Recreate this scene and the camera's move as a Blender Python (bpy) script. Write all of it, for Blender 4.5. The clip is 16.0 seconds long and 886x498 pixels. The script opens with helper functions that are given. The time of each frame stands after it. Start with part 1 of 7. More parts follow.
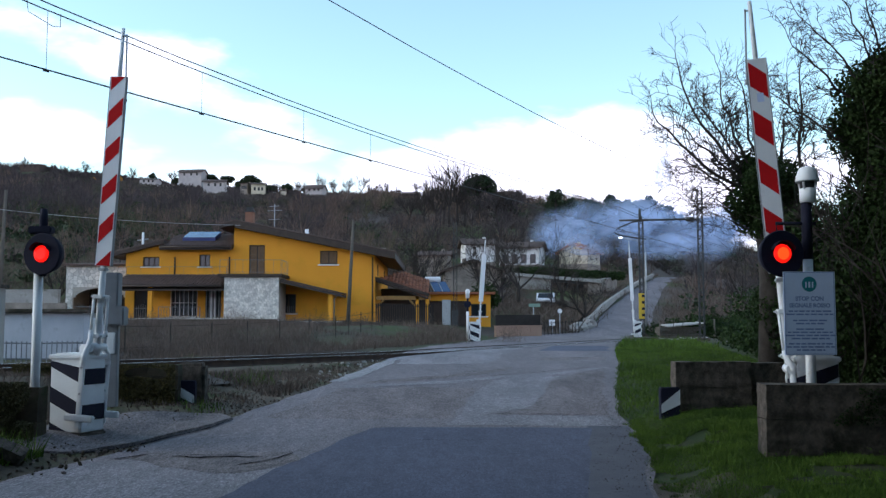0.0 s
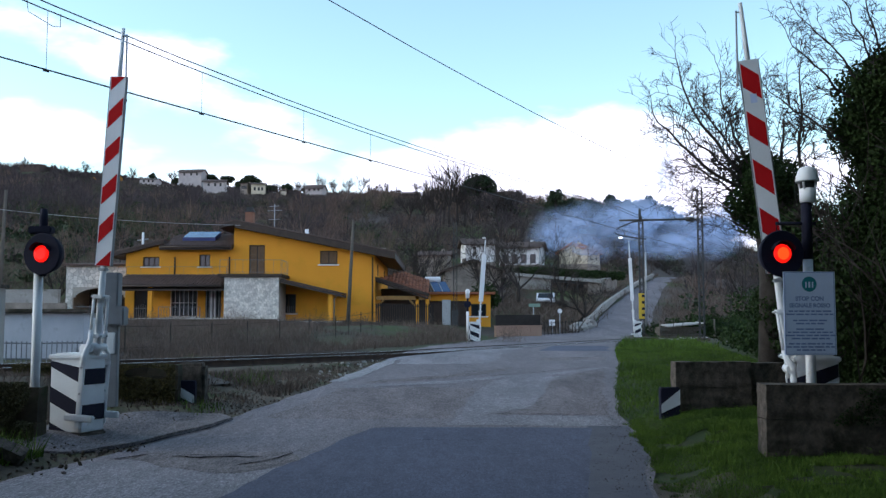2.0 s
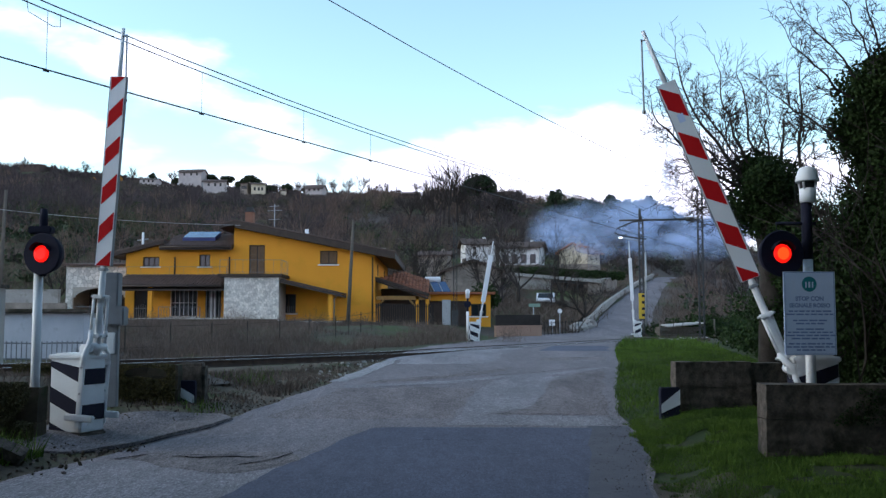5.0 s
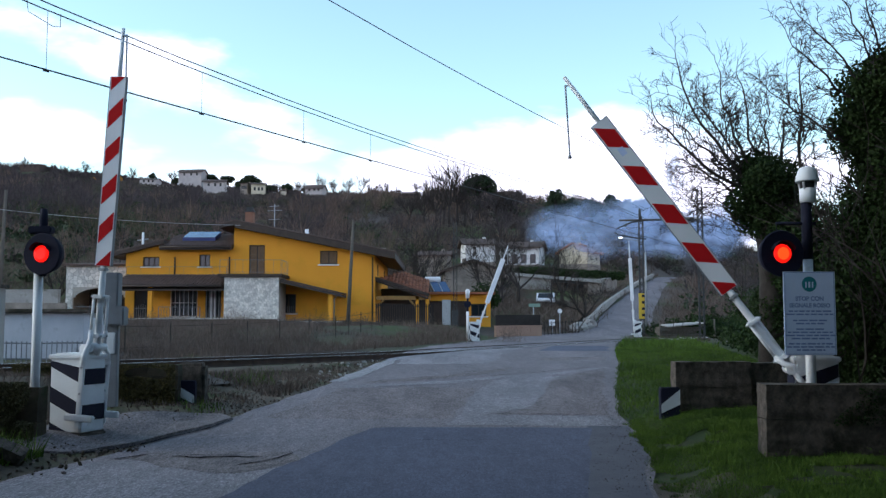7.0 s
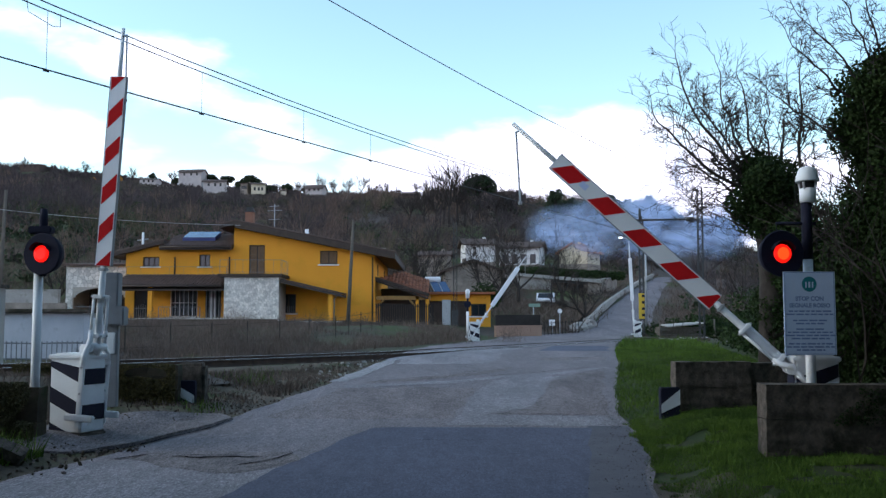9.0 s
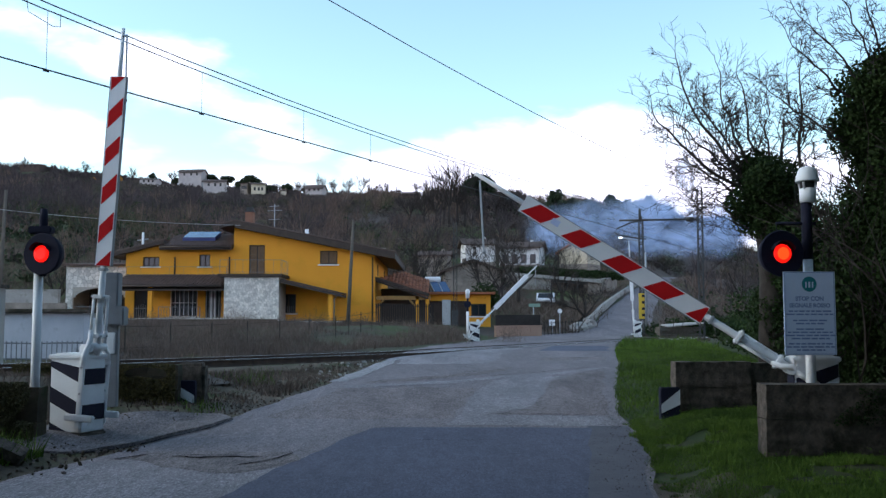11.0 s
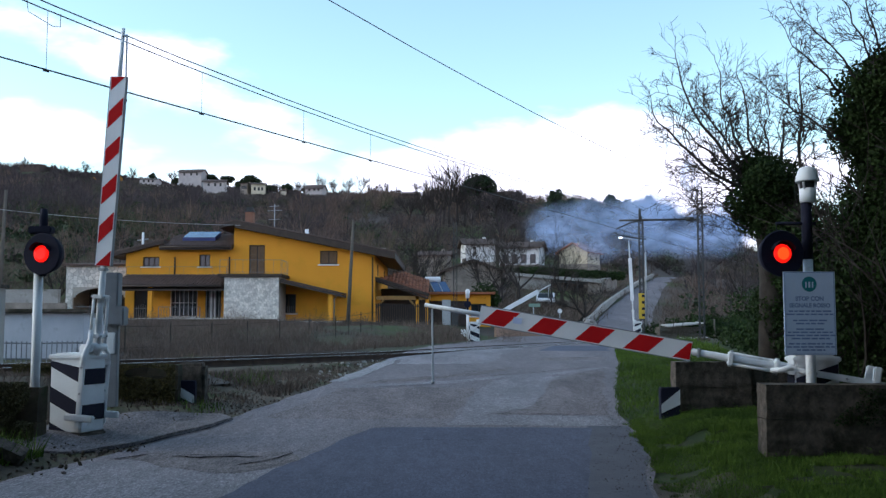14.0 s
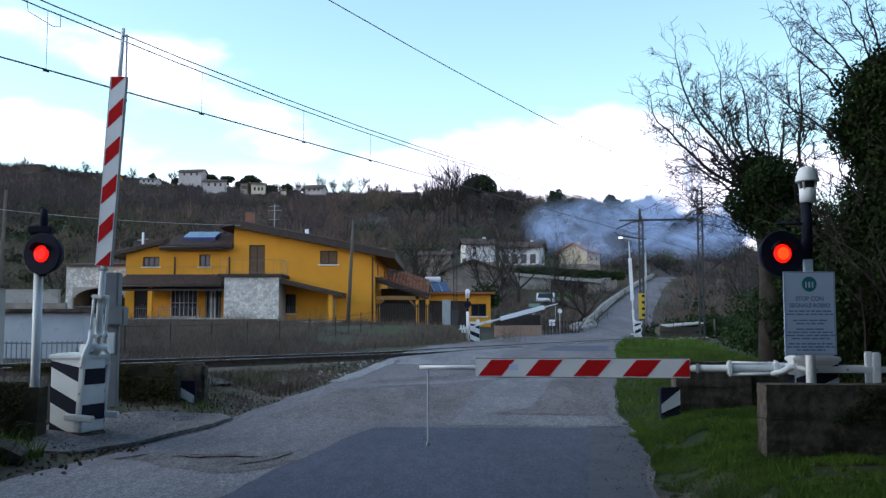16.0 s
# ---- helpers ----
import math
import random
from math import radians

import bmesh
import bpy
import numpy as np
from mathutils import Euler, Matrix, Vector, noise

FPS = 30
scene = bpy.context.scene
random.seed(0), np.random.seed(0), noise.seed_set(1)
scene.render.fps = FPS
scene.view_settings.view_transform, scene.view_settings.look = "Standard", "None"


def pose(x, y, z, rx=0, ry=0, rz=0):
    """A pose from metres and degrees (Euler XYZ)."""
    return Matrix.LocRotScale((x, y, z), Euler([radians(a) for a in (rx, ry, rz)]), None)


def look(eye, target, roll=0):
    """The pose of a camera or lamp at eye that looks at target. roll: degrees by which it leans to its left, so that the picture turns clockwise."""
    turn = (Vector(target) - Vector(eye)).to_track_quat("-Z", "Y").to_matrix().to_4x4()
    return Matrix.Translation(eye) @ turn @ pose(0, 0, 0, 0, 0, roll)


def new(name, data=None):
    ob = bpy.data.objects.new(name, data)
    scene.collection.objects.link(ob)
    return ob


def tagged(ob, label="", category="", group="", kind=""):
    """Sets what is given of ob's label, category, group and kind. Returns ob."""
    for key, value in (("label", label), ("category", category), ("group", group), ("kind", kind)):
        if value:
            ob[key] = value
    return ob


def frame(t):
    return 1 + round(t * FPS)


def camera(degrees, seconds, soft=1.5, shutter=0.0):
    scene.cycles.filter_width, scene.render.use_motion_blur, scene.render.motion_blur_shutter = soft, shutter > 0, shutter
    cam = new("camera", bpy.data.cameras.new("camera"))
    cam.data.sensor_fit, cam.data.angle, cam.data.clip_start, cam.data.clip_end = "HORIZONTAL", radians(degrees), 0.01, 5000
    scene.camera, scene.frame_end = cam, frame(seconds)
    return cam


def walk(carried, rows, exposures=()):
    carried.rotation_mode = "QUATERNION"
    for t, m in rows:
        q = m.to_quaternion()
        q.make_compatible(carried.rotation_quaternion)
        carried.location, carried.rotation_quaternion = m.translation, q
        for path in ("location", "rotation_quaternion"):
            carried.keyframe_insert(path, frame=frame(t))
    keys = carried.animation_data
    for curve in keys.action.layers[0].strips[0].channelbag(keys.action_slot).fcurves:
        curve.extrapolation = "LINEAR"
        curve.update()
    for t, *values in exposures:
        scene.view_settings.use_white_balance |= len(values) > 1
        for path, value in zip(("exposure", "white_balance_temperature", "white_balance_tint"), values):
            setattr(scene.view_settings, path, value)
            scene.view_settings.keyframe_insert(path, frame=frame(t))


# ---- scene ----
cam = camera(50, 16.0, soft=1.4)
EYE = (0, 0, 1.5)
HELD = look(EYE, (0, 100, 9.174))
walk(cam, [(0, HELD), (16, HELD)], exposures=[(0, 0.65, 6350, 14), (16, 0.65, 6350, 14)])

# ---- sky and light ----
SUN_UP, SUN_TURN = 28, -95
world = bpy.data.worlds.new("sky")
scene.world = world
world.use_nodes = True


def make_sky():
    nt = world.node_tree
    nt.nodes.clear()
    out = nt.nodes.new("ShaderNodeOutputWorld")
    bg = nt.nodes.new("ShaderNodeBackground")
    sky = nt.nodes.new("ShaderNodeTexSky")
    sky.sky_type, sky.sun_disc = "NISHITA", False
    sky.sun_elevation, sky.sun_rotation = radians(SUN_UP), radians(SUN_TURN)
    sky.air_density, sky.dust_density, sky.ozone_density = 1.0, 0.6, 1.5
    co = nt.nodes.new("ShaderNodeTexCoord")
    sep = nt.nodes.new("ShaderNodeSeparateXYZ")
    nt.links.new(co.outputs["Generated"], sep.inputs[0])
    # scattered cloud all round, thicker towards the horizon, thinning out over the hill
    mp = nt.nodes.new("ShaderNodeMapping")
    mp.inputs["Scale"].default_value = (1.0, 1.0, 2.6)
    mp.inputs["Location"].default_value = (3.1, 0.4, 0.35)
    nt.links.new(co.outputs["Generated"], mp.inputs[0])
    nz = nt.nodes.new("ShaderNodeTexNoise")
    nz.inputs["Scale"].default_value, nz.inputs["Detail"].default_value = 2.6, 6.0
    nt.links.new(mp.outputs[0], nz.inputs[0])

    def ranged(src, a, b, c, d, kind="SMOOTHSTEP"):
        n = nt.nodes.new("ShaderNodeMapRange")
        n.interpolation_type = kind
        for key, val in zip(("From Min", "From Max", "To Min", "To Max"), (a, b, c, d)):
            n.inputs[key].default_value = val
        nt.links.new(src, n.inputs[0])
        return n.outputs[0]

    def calc(op, a, b):
        n = nt.nodes.new("ShaderNodeMath")
        n.operation = op
        for k, q in enumerate((a, b)):
            if isinstance(q, (int, float)):
                n.inputs[k].default_value = q
            else:
                nt.links.new(q, n.inputs[k])
        return n.outputs[0]

    low = ranged(sep.outputs["Z"], 0.11, 0.29, 0.26, -0.12, "LINEAR")
    cover = ranged(calc("ADD", nz.outputs["Fac"], low), 0.50, 0.66, 0, 1)
    cover = calc("MULTIPLY", cover, ranged(sep.outputs["Y"], 0.62, 0.84, 1, 0))
    # the cloud bank and the two wisps over the hill
    plane = nt.nodes.new("ShaderNodeCombineXYZ")
    nt.links.new(sep.outputs["X"], plane.inputs[0])
    nt.links.new(sep.outputs["Z"], plane.inputs[1])
    fluff = nt.nodes.new("ShaderNodeTexNoise")
    fluff.inputs["Scale"].default_value, fluff.inputs["Detail"].default_value = 9.0, 7.0
    nt.links.new(mp.outputs[0], fluff.inputs[0])
    ahead = ranged(sep.outputs["Y"], 0.5, 0.8, 0, 1)
    for u, w, turn, a, b, rag_by, edge, full in ((0.13, 0.118, 2, 0.275, 0.093, 0.9, 0.26, 1.0), (-0.285, 0.243, -19, 0.17, 0.040, 2.6, 1.0, 0.85), (-0.385, 0.178, -12, 0.085, 0.036, 2.4, 0.9, 0.9), (-0.20, 0.135, 0, 0.16, 0.03, 1.2, 0.9, 0.7)):
        at = nt.nodes.new("ShaderNodeMapping")
        at.vector_type = "TEXTURE"
        at.inputs["Location"].default_value = (u, w, 0)
        at.inputs["Rotation"].default_value = (0, 0, radians(turn))
        at.inputs["Scale"].default_value = (a, b, 1)
        nt.links.new(plane.outputs[0], at.inputs[0])
        far = nt.nodes.new("ShaderNodeVectorMath")
        far.operation = "LENGTH"
        nt.links.new(at.outputs[0], far.inputs[0])
        deep = calc("ADD", calc("SUBTRACT", 1.0, far.outputs["Value"]), calc("MULTIPLY", calc("SUBTRACT", fluff.outputs["Fac"], 0.5), rag_by))
        cover = calc("MAXIMUM", cover, calc("MULTIPLY", ranged(deep, -0.05, edge, 0, full), ahead))
    tint = nt.nodes.new("ShaderNodeMixRGB")
    tint.blend_type = "MULTIPLY"
    tint.inputs[0].default_value = 1.0
    tint.inputs[2].default_value = (1.42, 1.56, 1.36, 1)
    nt.links.new(sky.outputs[0], tint.inputs[1])
    mix = nt.nodes.new("ShaderNodeMixRGB")
    mix.inputs[2].default_value = (8.6, 8.7, 10.2, 1)
    nt.links.new(cover, mix.inputs[0])
    nt.links.new(tint.outputs[0], mix.inputs[1])
    nt.links.new(mix.outputs[0], bg.inputs[0])
    bg.inputs[1].default_value = 0.14
    nt.links.new(bg.outputs[0], out.inputs[0])


make_sky()
sun = new("sun", bpy.data.lights.new("sun", "SUN"))
sun.data.energy, sun.data.angle, sun.data.color = 0.4, radians(30), (1.0, 0.95, 0.88)
sun.matrix_world = look((0, 0, 0), (-math.sin(radians(SUN_TURN)), -math.cos(radians(SUN_TURN)), -math.tan(radians(SUN_UP))))

# ---- materials ----


def material(name, col, col2=None, rough=0.8, scale=3.0, metal=0.0, bump=0.15, fine=40.0, spots=None, vary=0.0,
             spot_scale=1.2, spot_at=(0.55, 0.7), stretch=(1, 1, 1), island=0.0):
    """Two scales of noise between two colours, spots or stains of a third one, fine relief."""
    m = bpy.data.materials.new(name)
    m.use_nodes = True
    nt = m.node_tree
    b = nt.nodes["Principled BSDF"]
    b.inputs["Roughness"].default_value, b.inputs["Metallic"].default_value = rough, metal
    b.inputs["Specular IOR Level"].default_value = 0.2 if rough >= 0.8 else 0.5
    col2 = col2 or tuple(c * 0.75 for c in col)
    co = nt.nodes.new("ShaderNodeTexCoord")
    mp = nt.nodes.new("ShaderNodeMapping")
    mp.inputs["Scale"].default_value = stretch
    nt.links.new(co.outputs["Object"], mp.inputs[0])
    n1, n2 = nt.nodes.new("ShaderNodeTexNoise"), nt.nodes.new("ShaderNodeTexNoise")
    n1.inputs["Scale"].default_value, n1.inputs["Detail"].default_value = scale, 5
    n2.inputs["Scale"].default_value, n2.inputs["Detail"].default_value = fine, 4
    for n in (n1, n2):
        nt.links.new(mp.outputs[0], n.inputs[0])
    both = nt.nodes.new("ShaderNodeMath")
    both.operation = "MULTIPLY_ADD"
    nt.links.new(n2.outputs["Fac"], both.inputs[0])
    both.inputs[1].default_value = 0.4
    nt.links.new(n1.outputs["Fac"], both.inputs[2])
    rng = nt.nodes.new("ShaderNodeMapRange")
    rng.inputs["From Min"].default_value, rng.inputs["From Max"].default_value = 0.45, 0.95
    nt.links.new(both.outputs[0], rng.inputs[0])
    mix = nt.nodes.new("ShaderNodeMixRGB")
    mix.inputs[1].default_value, mix.inputs[2].default_value = (*col2, 1), (*col, 1)
    nt.links.new(rng.outputs[0], mix.inputs[0])
    last = mix
    if spots:
        n3 = nt.nodes.new("ShaderNodeTexNoise")
        n3.inputs["Scale"].default_value, n3.inputs["Detail"].default_value = spot_scale, 7
        n3.inputs["Roughness"].default_value = 0.65
        nt.links.new(mp.outputs[0], n3.inputs[0])
        r3 = nt.nodes.new("ShaderNodeMapRange")
        r3.inputs["From Min"].default_value, r3.inputs["From Max"].default_value = spot_at
        nt.links.new(n3.outputs["Fac"], r3.inputs[0])
        m3 = nt.nodes.new("ShaderNodeMixRGB")
        m3.inputs[2].default_value = (*spots, 1)
        nt.links.new(r3.outputs[0], m3.inputs[0])
        nt.links.new(last.outputs[0], m3.inputs[1])
        last = m3
    if vary or island:
        src = nt.nodes.new("ShaderNodeObjectInfo") if vary else nt.nodes.new("ShaderNodeNewGeometry")
        rv = nt.nodes.new("ShaderNodeMapRange")
        amount = vary or island
        rv.inputs["To Min"].default_value, rv.inputs["To Max"].default_value = 1 - amount, 1 + amount
        nt.links.new(src.outputs["Random" if vary else "Random Per Island"], rv.inputs[0])
        hv = nt.nodes.new("ShaderNodeHueSaturation")
        nt.links.new(rv.outputs[0], hv.inputs["Value"])
        nt.links.new(last.outputs[0], hv.inputs["Color"])
        last = hv
    nt.links.new(last.outputs[0], b.inputs["Base Color"])
    if bump:
        bp = nt.nodes.new("ShaderNodeBump")
        bp.inputs["Strength"].default_value, bp.inputs["Distance"].default_value = bump, 0.02
        nt.links.new(both.outputs[0], bp.inputs["Height"])
        nt.links.new(bp.outputs[0], b.inputs["Normal"])
    return m


def glow(name, col, power):
    m = bpy.data.materials.new(name)
    m.use_nodes = True
    b = m.node_tree.nodes["Principled BSDF"]
    b.inputs["Base Color"].default_value = (*col, 1)
    b.inputs["Emission Color"].default_value = (*col, 1)
    b.inputs["Emission Strength"].default_value = power
    return m


def glass_dark(name, col=(0.02, 0.025, 0.03)):
    m = bpy.data.materials.new(name)
    m.use_nodes = True
    b = m.node_tree.nodes["Principled BSDF"]
    b.inputs["Base Color"].default_value = (*col, 1)
    b.inputs["Roughness"].default_value = 0.08
    return m


def asphalt(name, col, blotch=0.35, grain=0.75, patchy=0.6):
    """Worn road surface: broad stains, wheel-worn patches and stone grain."""
    m = bpy.data.materials.new(name)
    m.use_nodes = True
    nt = m.node_tree
    b = nt.nodes["Principled BSDF"]
    b.inputs["Roughness"].default_value, b.inputs["Specular IOR Level"].default_value = 0.88, 0.18
    co = nt.nodes.new("ShaderNodeTexCoord")
    last = None
    heights = []
    for scale, amount, detail, lo, hi in ((patchy, blotch, 6, 0.3, 0.7), (6.0, 0.22, 5, 0.3, 0.7), (26.0, grain * 0.6, 3, 0.3, 0.7), (70.0, grain, 2, 0.3, 0.7), (170.0, grain * 0.6, 1, 0.3, 0.7)):
        n = nt.nodes.new("ShaderNodeTexNoise")
        n.inputs["Scale"].default_value, n.inputs["Detail"].default_value = scale, detail
        along = nt.nodes.new("ShaderNodeMapping")
        along.inputs["Scale"].default_value = (1, 0.3, 1)  # wear runs with the traffic
        nt.links.new(co.outputs["Object"], along.inputs[0])
        nt.links.new(along.outputs[0], n.inputs[0])
        r = nt.nodes.new("ShaderNodeMapRange")
        r.inputs["From Min"].default_value, r.inputs["From Max"].default_value = lo, hi
        r.inputs["To Min"].default_value, r.inputs["To Max"].default_value = 1 - amount / 2, 1 + amount / 2
        nt.links.new(n.outputs["Fac"], r.inputs[0])
        heights.append(n)
        if last is None:
            last = r.outputs[0]
        else:
            k = nt.nodes.new("ShaderNodeMath")
            k.operation = "MULTIPLY"
            nt.links.new(last, k.inputs[0])
            nt.links.new(r.outputs[0], k.inputs[1])
            last = k.outputs[0]
    mix = nt.nodes.new("ShaderNodeVectorMath")
    mix.operation = "SCALE"
    mix.inputs[0].default_value = col
    nt.links.new(last, mix.inputs["Scale"])
    nt.links.new(mix.outputs[0], b.inputs["Base Color"])
    bp = nt.nodes.new("ShaderNodeBump")
    bp.inputs["Strength"].default_value, bp.inputs["Distance"].default_value = 0.25, 0.01
    nt.links.new(heights[3].outputs["Fac"], bp.inputs["Height"])
    nt.links.new(bp.outputs[0], b.inputs["Normal"])
    return m


ASPHALT = asphalt("asphalt_old", (0.170, 0.147, 0.152), 0.45, 0.8)
ASPHALT_NEW = asphalt("asphalt_smooth", (0.086, 0.088, 0.120), 0.25, 0.45)
ASPHALT_ROUGH = asphalt("asphalt_rough", (0.156, 0.129, 0.128), 0.5, 1.0, 1.5)
ASPHALT_EDGE = asphalt("asphalt_bleached", (0.250, 0.236, 0.240), 0.4, 0.8, 0.9)
ASPHALT_PALE = asphalt("asphalt_pale", (0.204, 0.186, 0.194), 0.45, 0.8, 0.9)
ASPHALT_PITTED = material("asphalt_pitted", (0.110, 0.105, 0.118), (0.080, 0.076, 0.088), 0.9, 2.5, bump=0.5, fine=60, spots=(0.030, 0.028, 0.030), spot_scale=15, spot_at=(0.60, 0.66))
TAR = material("tar", (0.014, 0.014, 0.016), rough=0.95, scale=6)
TAR.node_tree.nodes["Principled BSDF"].inputs["Specular IOR Level"].default_value = 0.0
ASPHALT_BROWN = asphalt("asphalt_brown", (0.138, 0.116, 0.114), 0.5, 1.0, 2.0)
EARTH = material("winter_ground", (0.108, 0.083, 0.068), (0.058, 0.045, 0.037), 0.95, 0.25, bump=0.6, fine=6, spots=(0.044, 0.066, 0.018), spot_scale=0.035, spot_at=(0.46, 0.56))
GRAVEL = material("ballast", (0.13, 0.115, 0.10), (0.06, 0.052, 0.045), 0.95, 8, bump=1.0, fine=30)
CONCRETE = material("old_concrete", (0.155, 0.124, 0.100), (0.036, 0.028, 0.022), 0.95, 9.0, bump=1.0, fine=38, spots=(0.026, 0.025, 0.017), spot_scale=2.6, spot_at=(0.47, 0.62))
STONE_DARK = material("mossy_stone", (0.085, 0.066, 0.046), (0.040, 0.034, 0.024), 0.95, 2.5, bump=0.8, fine=22, spots=(0.035, 0.045, 0.02), spot_scale=2, vary=0.25)
WHITE = material("white_paint", (0.78, 0.78, 0.78), (0.66, 0.66, 0.66), 0.5, 3, bump=0.05, spots=(0.42, 0.39, 0.34), spot_scale=5, spot_at=(0.6, 0.8))
WHITE_CLEAN = material("white_enamel", (0.80, 0.80, 0.81), (0.72, 0.72, 0.73), 0.4, 3, bump=0.02)
BLACK = material("black_paint", (0.016, 0.016, 0.034), (0.010, 0.010, 0.020), 0.8, 3, bump=0.08)
RED = material("red_reflective", (0.56, 0.008, 0.010), (0.46, 0.006, 0.008), 0.85, 3, bump=0.03)
GREY_METAL = material("galvanised_steel", (0.40, 0.41, 0.42), (0.30, 0.31, 0.32), 0.5, 6, metal=0.35, bump=0.05)
CASE_GREY = material("painted_grey_case", (0.21, 0.215, 0.23), (0.15, 0.155, 0.165), 0.6, 4, bump=0.05)
DARK_METAL = material("dark_steel", (0.06, 0.06, 0.06), (0.035, 0.035, 0.035), 0.55, 6, metal=0.3, bump=0.1, spots=(0.09, 0.05, 0.03))
RAIL_SIDE = material("rail_rust", (0.09, 0.055, 0.038), (0.05, 0.032, 0.024), 0.8, 5, bump=0.3)
RAIL_TOP = material("rail_polished", (0.78, 0.77, 0.76), (0.68, 0.67, 0.66), 0.5, 6, metal=1.0, bump=0.02)
YELLOW = material("yellow_render", (0.86, 0.370, 0.040), (0.78, 0.325, 0.034), 0.9, 0.5, bump=0.2, fine=60, spots=(0.60, 0.31, 0.03), spot_scale=0.35, spot_at=(0.5, 0.8))
ROOF_DARK = material("dark_roof_tile", (0.125, 0.082, 0.068), (0.070, 0.047, 0.040), 0.85, 3, bump=0.4, vary=0.2)
ROOF_RED = material("terracotta_tile", (0.34, 0.13, 0.065), (0.20, 0.075, 0.042), 0.85, 3, bump=0.3, island=0.3)
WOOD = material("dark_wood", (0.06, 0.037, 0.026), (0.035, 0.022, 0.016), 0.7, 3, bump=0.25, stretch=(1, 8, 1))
MOSS_DARK = material("dark_moss", (0.100, 0.092, 0.048), (0.045, 0.042, 0.022), 0.95, 3, bump=0, island=0.45)
MOSS = material("brown_moss", (0.115, 0.092, 0.036), (0.050, 0.042, 0.016), 0.95, 3, bump=0, island=0.45)
CARPORT_WOOD = material("pale_timber", (0.42, 0.24, 0.075), (0.33, 0.18, 0.055), 0.75, 4, bump=0.15)
SHUTTER = material("brown_shutter", (0.20, 0.115, 0.055), (0.14, 0.08, 0.04), 0.65, 4, bump=0.15)
WOOD_GREY = material("weathered_pole", (0.14, 0.12, 0.10), (0.08, 0.07, 0.058), 0.9, 3, bump=0.3, stretch=(6, 6, 0.6))
PALE_STONE = material("pale_fieldstone", (0.82, 0.77, 0.71), (0.60, 0.55, 0.49), 0.92, 4, bump=0.5, fine=25, vary=0.22)
MORTAR = material("pale_mortar", (0.50, 0.45, 0.39), rough=0.95, scale=5, bump=0.3)
PLASTER_WHITE = material("weathered_white_plaster", (0.76, 0.74, 0.72), (0.60, 0.58, 0.56), 0.9, 1.2, bump=0.2, spots=(0.30, 0.28, 0.25), spot_scale=0.6)
PLASTER_GREY = material("grey_stonework", (0.32, 0.27, 0.23), (0.19, 0.16, 0.135), 0.95, 1.5, bump=0.5, fine=12)
PLASTER_CREAM = material("cream_plaster", (0.64, 0.48, 0.26), (0.54, 0.40, 0.21), 0.9, 1, bump=0.1)
BRICK_LOW = material("pink_render", (0.42, 0.27, 0.20), (0.33, 0.21, 0.155), 0.9, 1.5, bump=0.2)
CONCRETE_PALE = material("pale_concrete", (0.40, 0.38, 0.35), (0.28, 0.26, 0.24), 0.92, 1.2, bump=0.4, fine=20, spots=(0.16, 0.15, 0.12), spot_scale=1.0)
BRICK_RED = material("chimney_brick", (0.30, 0.15, 0.10), (0.22, 0.11, 0.075), 0.9, 6, bump=0.4)
GLASS = glass_dark("window_glass")
PANEL_BLUE = material("solar_glass", (0.060, 0.110, 0.210), (0.045, 0.090, 0.175), 0.14, 2, bump=0)
BARK = material("bark", (0.062, 0.051, 0.044), (0.028, 0.023, 0.020), 0.95, 6, bump=0.6)
WOODS = [material(n, c, d, 0.95, 0.05, bump=0, island=0.4) for n, c, d in (("purple_twigs", (0.090, 0.071, 0.071), (0.043, 0.035, 0.035)), ("brown_twigs", (0.185, 0.128, 0.100), (0.088, 0.062, 0.050)), ("olive_twigs", (0.112, 0.098, 0.056), (0.056, 0.050, 0.030)))]
TWIG = material("winter_twigs", (0.118, 0.092, 0.080), (0.054, 0.043, 0.039), 0.95, 0.06, bump=0, spots=(0.075, 0.078, 0.040), spot_scale=0.035, island=0.4)
IVY = material("ivy_leaf", (0.028, 0.052, 0.012), (0.011, 0.022, 0.005), 0.85, 1.2, bump=0, island=0.45)
PINE = material("pine_needles", (0.045, 0.065, 0.03), (0.022, 0.034, 0.016), 0.8, 0.5, bump=0, island=0.35)
GRASS = material("green_grass", (0.100, 0.165, 0.020), (0.024, 0.052, 0.008), 0.8, 0.9, bump=0, island=0.5)
GRASS_DRY = material("dry_grass", (0.180, 0.134, 0.108), (0.078, 0.058, 0.048), 0.9, 0.5, bump=0, island=0.4)
TURF = material("turf", (0.034, 0.056, 0.010), (0.022, 0.032, 0.008), 0.95, 1.2, bump=0.6, fine=20, spots=(0.060, 0.048, 0.032), spot_scale=0.9, spot_at=(0.5, 0.7))
SOIL = material("stony_soil", (0.135, 0.104, 0.076), (0.060, 0.048, 0.034), 0.95, 2.2, bump=0.9, fine=45, spots=(0.04, 0.055, 0.018), spot_scale=0.8, spot_at=(0.48, 0.62))
FENCE_DARK = material("dark_fence", (0.045, 0.038, 0.034), (0.03, 0.026, 0.024), 0.8, 4, bump=0.2)
PANEL_SIDE = material("solar_frame", (0.02, 0.03, 0.14), rough=0.5)
LAMP_RED = glow("red_signal_light", (1.0, 0.010, 0.004), 0.8)
LAMP_CORE = glow("red_signal_core", (1.0, 0.05, 0.006), 1.25)
LAMP_WHITE = glow("street_lamp_light", (0.95, 0.98, 1.0), 1.4)
YELLOW_SIGN = material("yellow_plate", (0.65, 0.42, 0.03), rough=0.5)
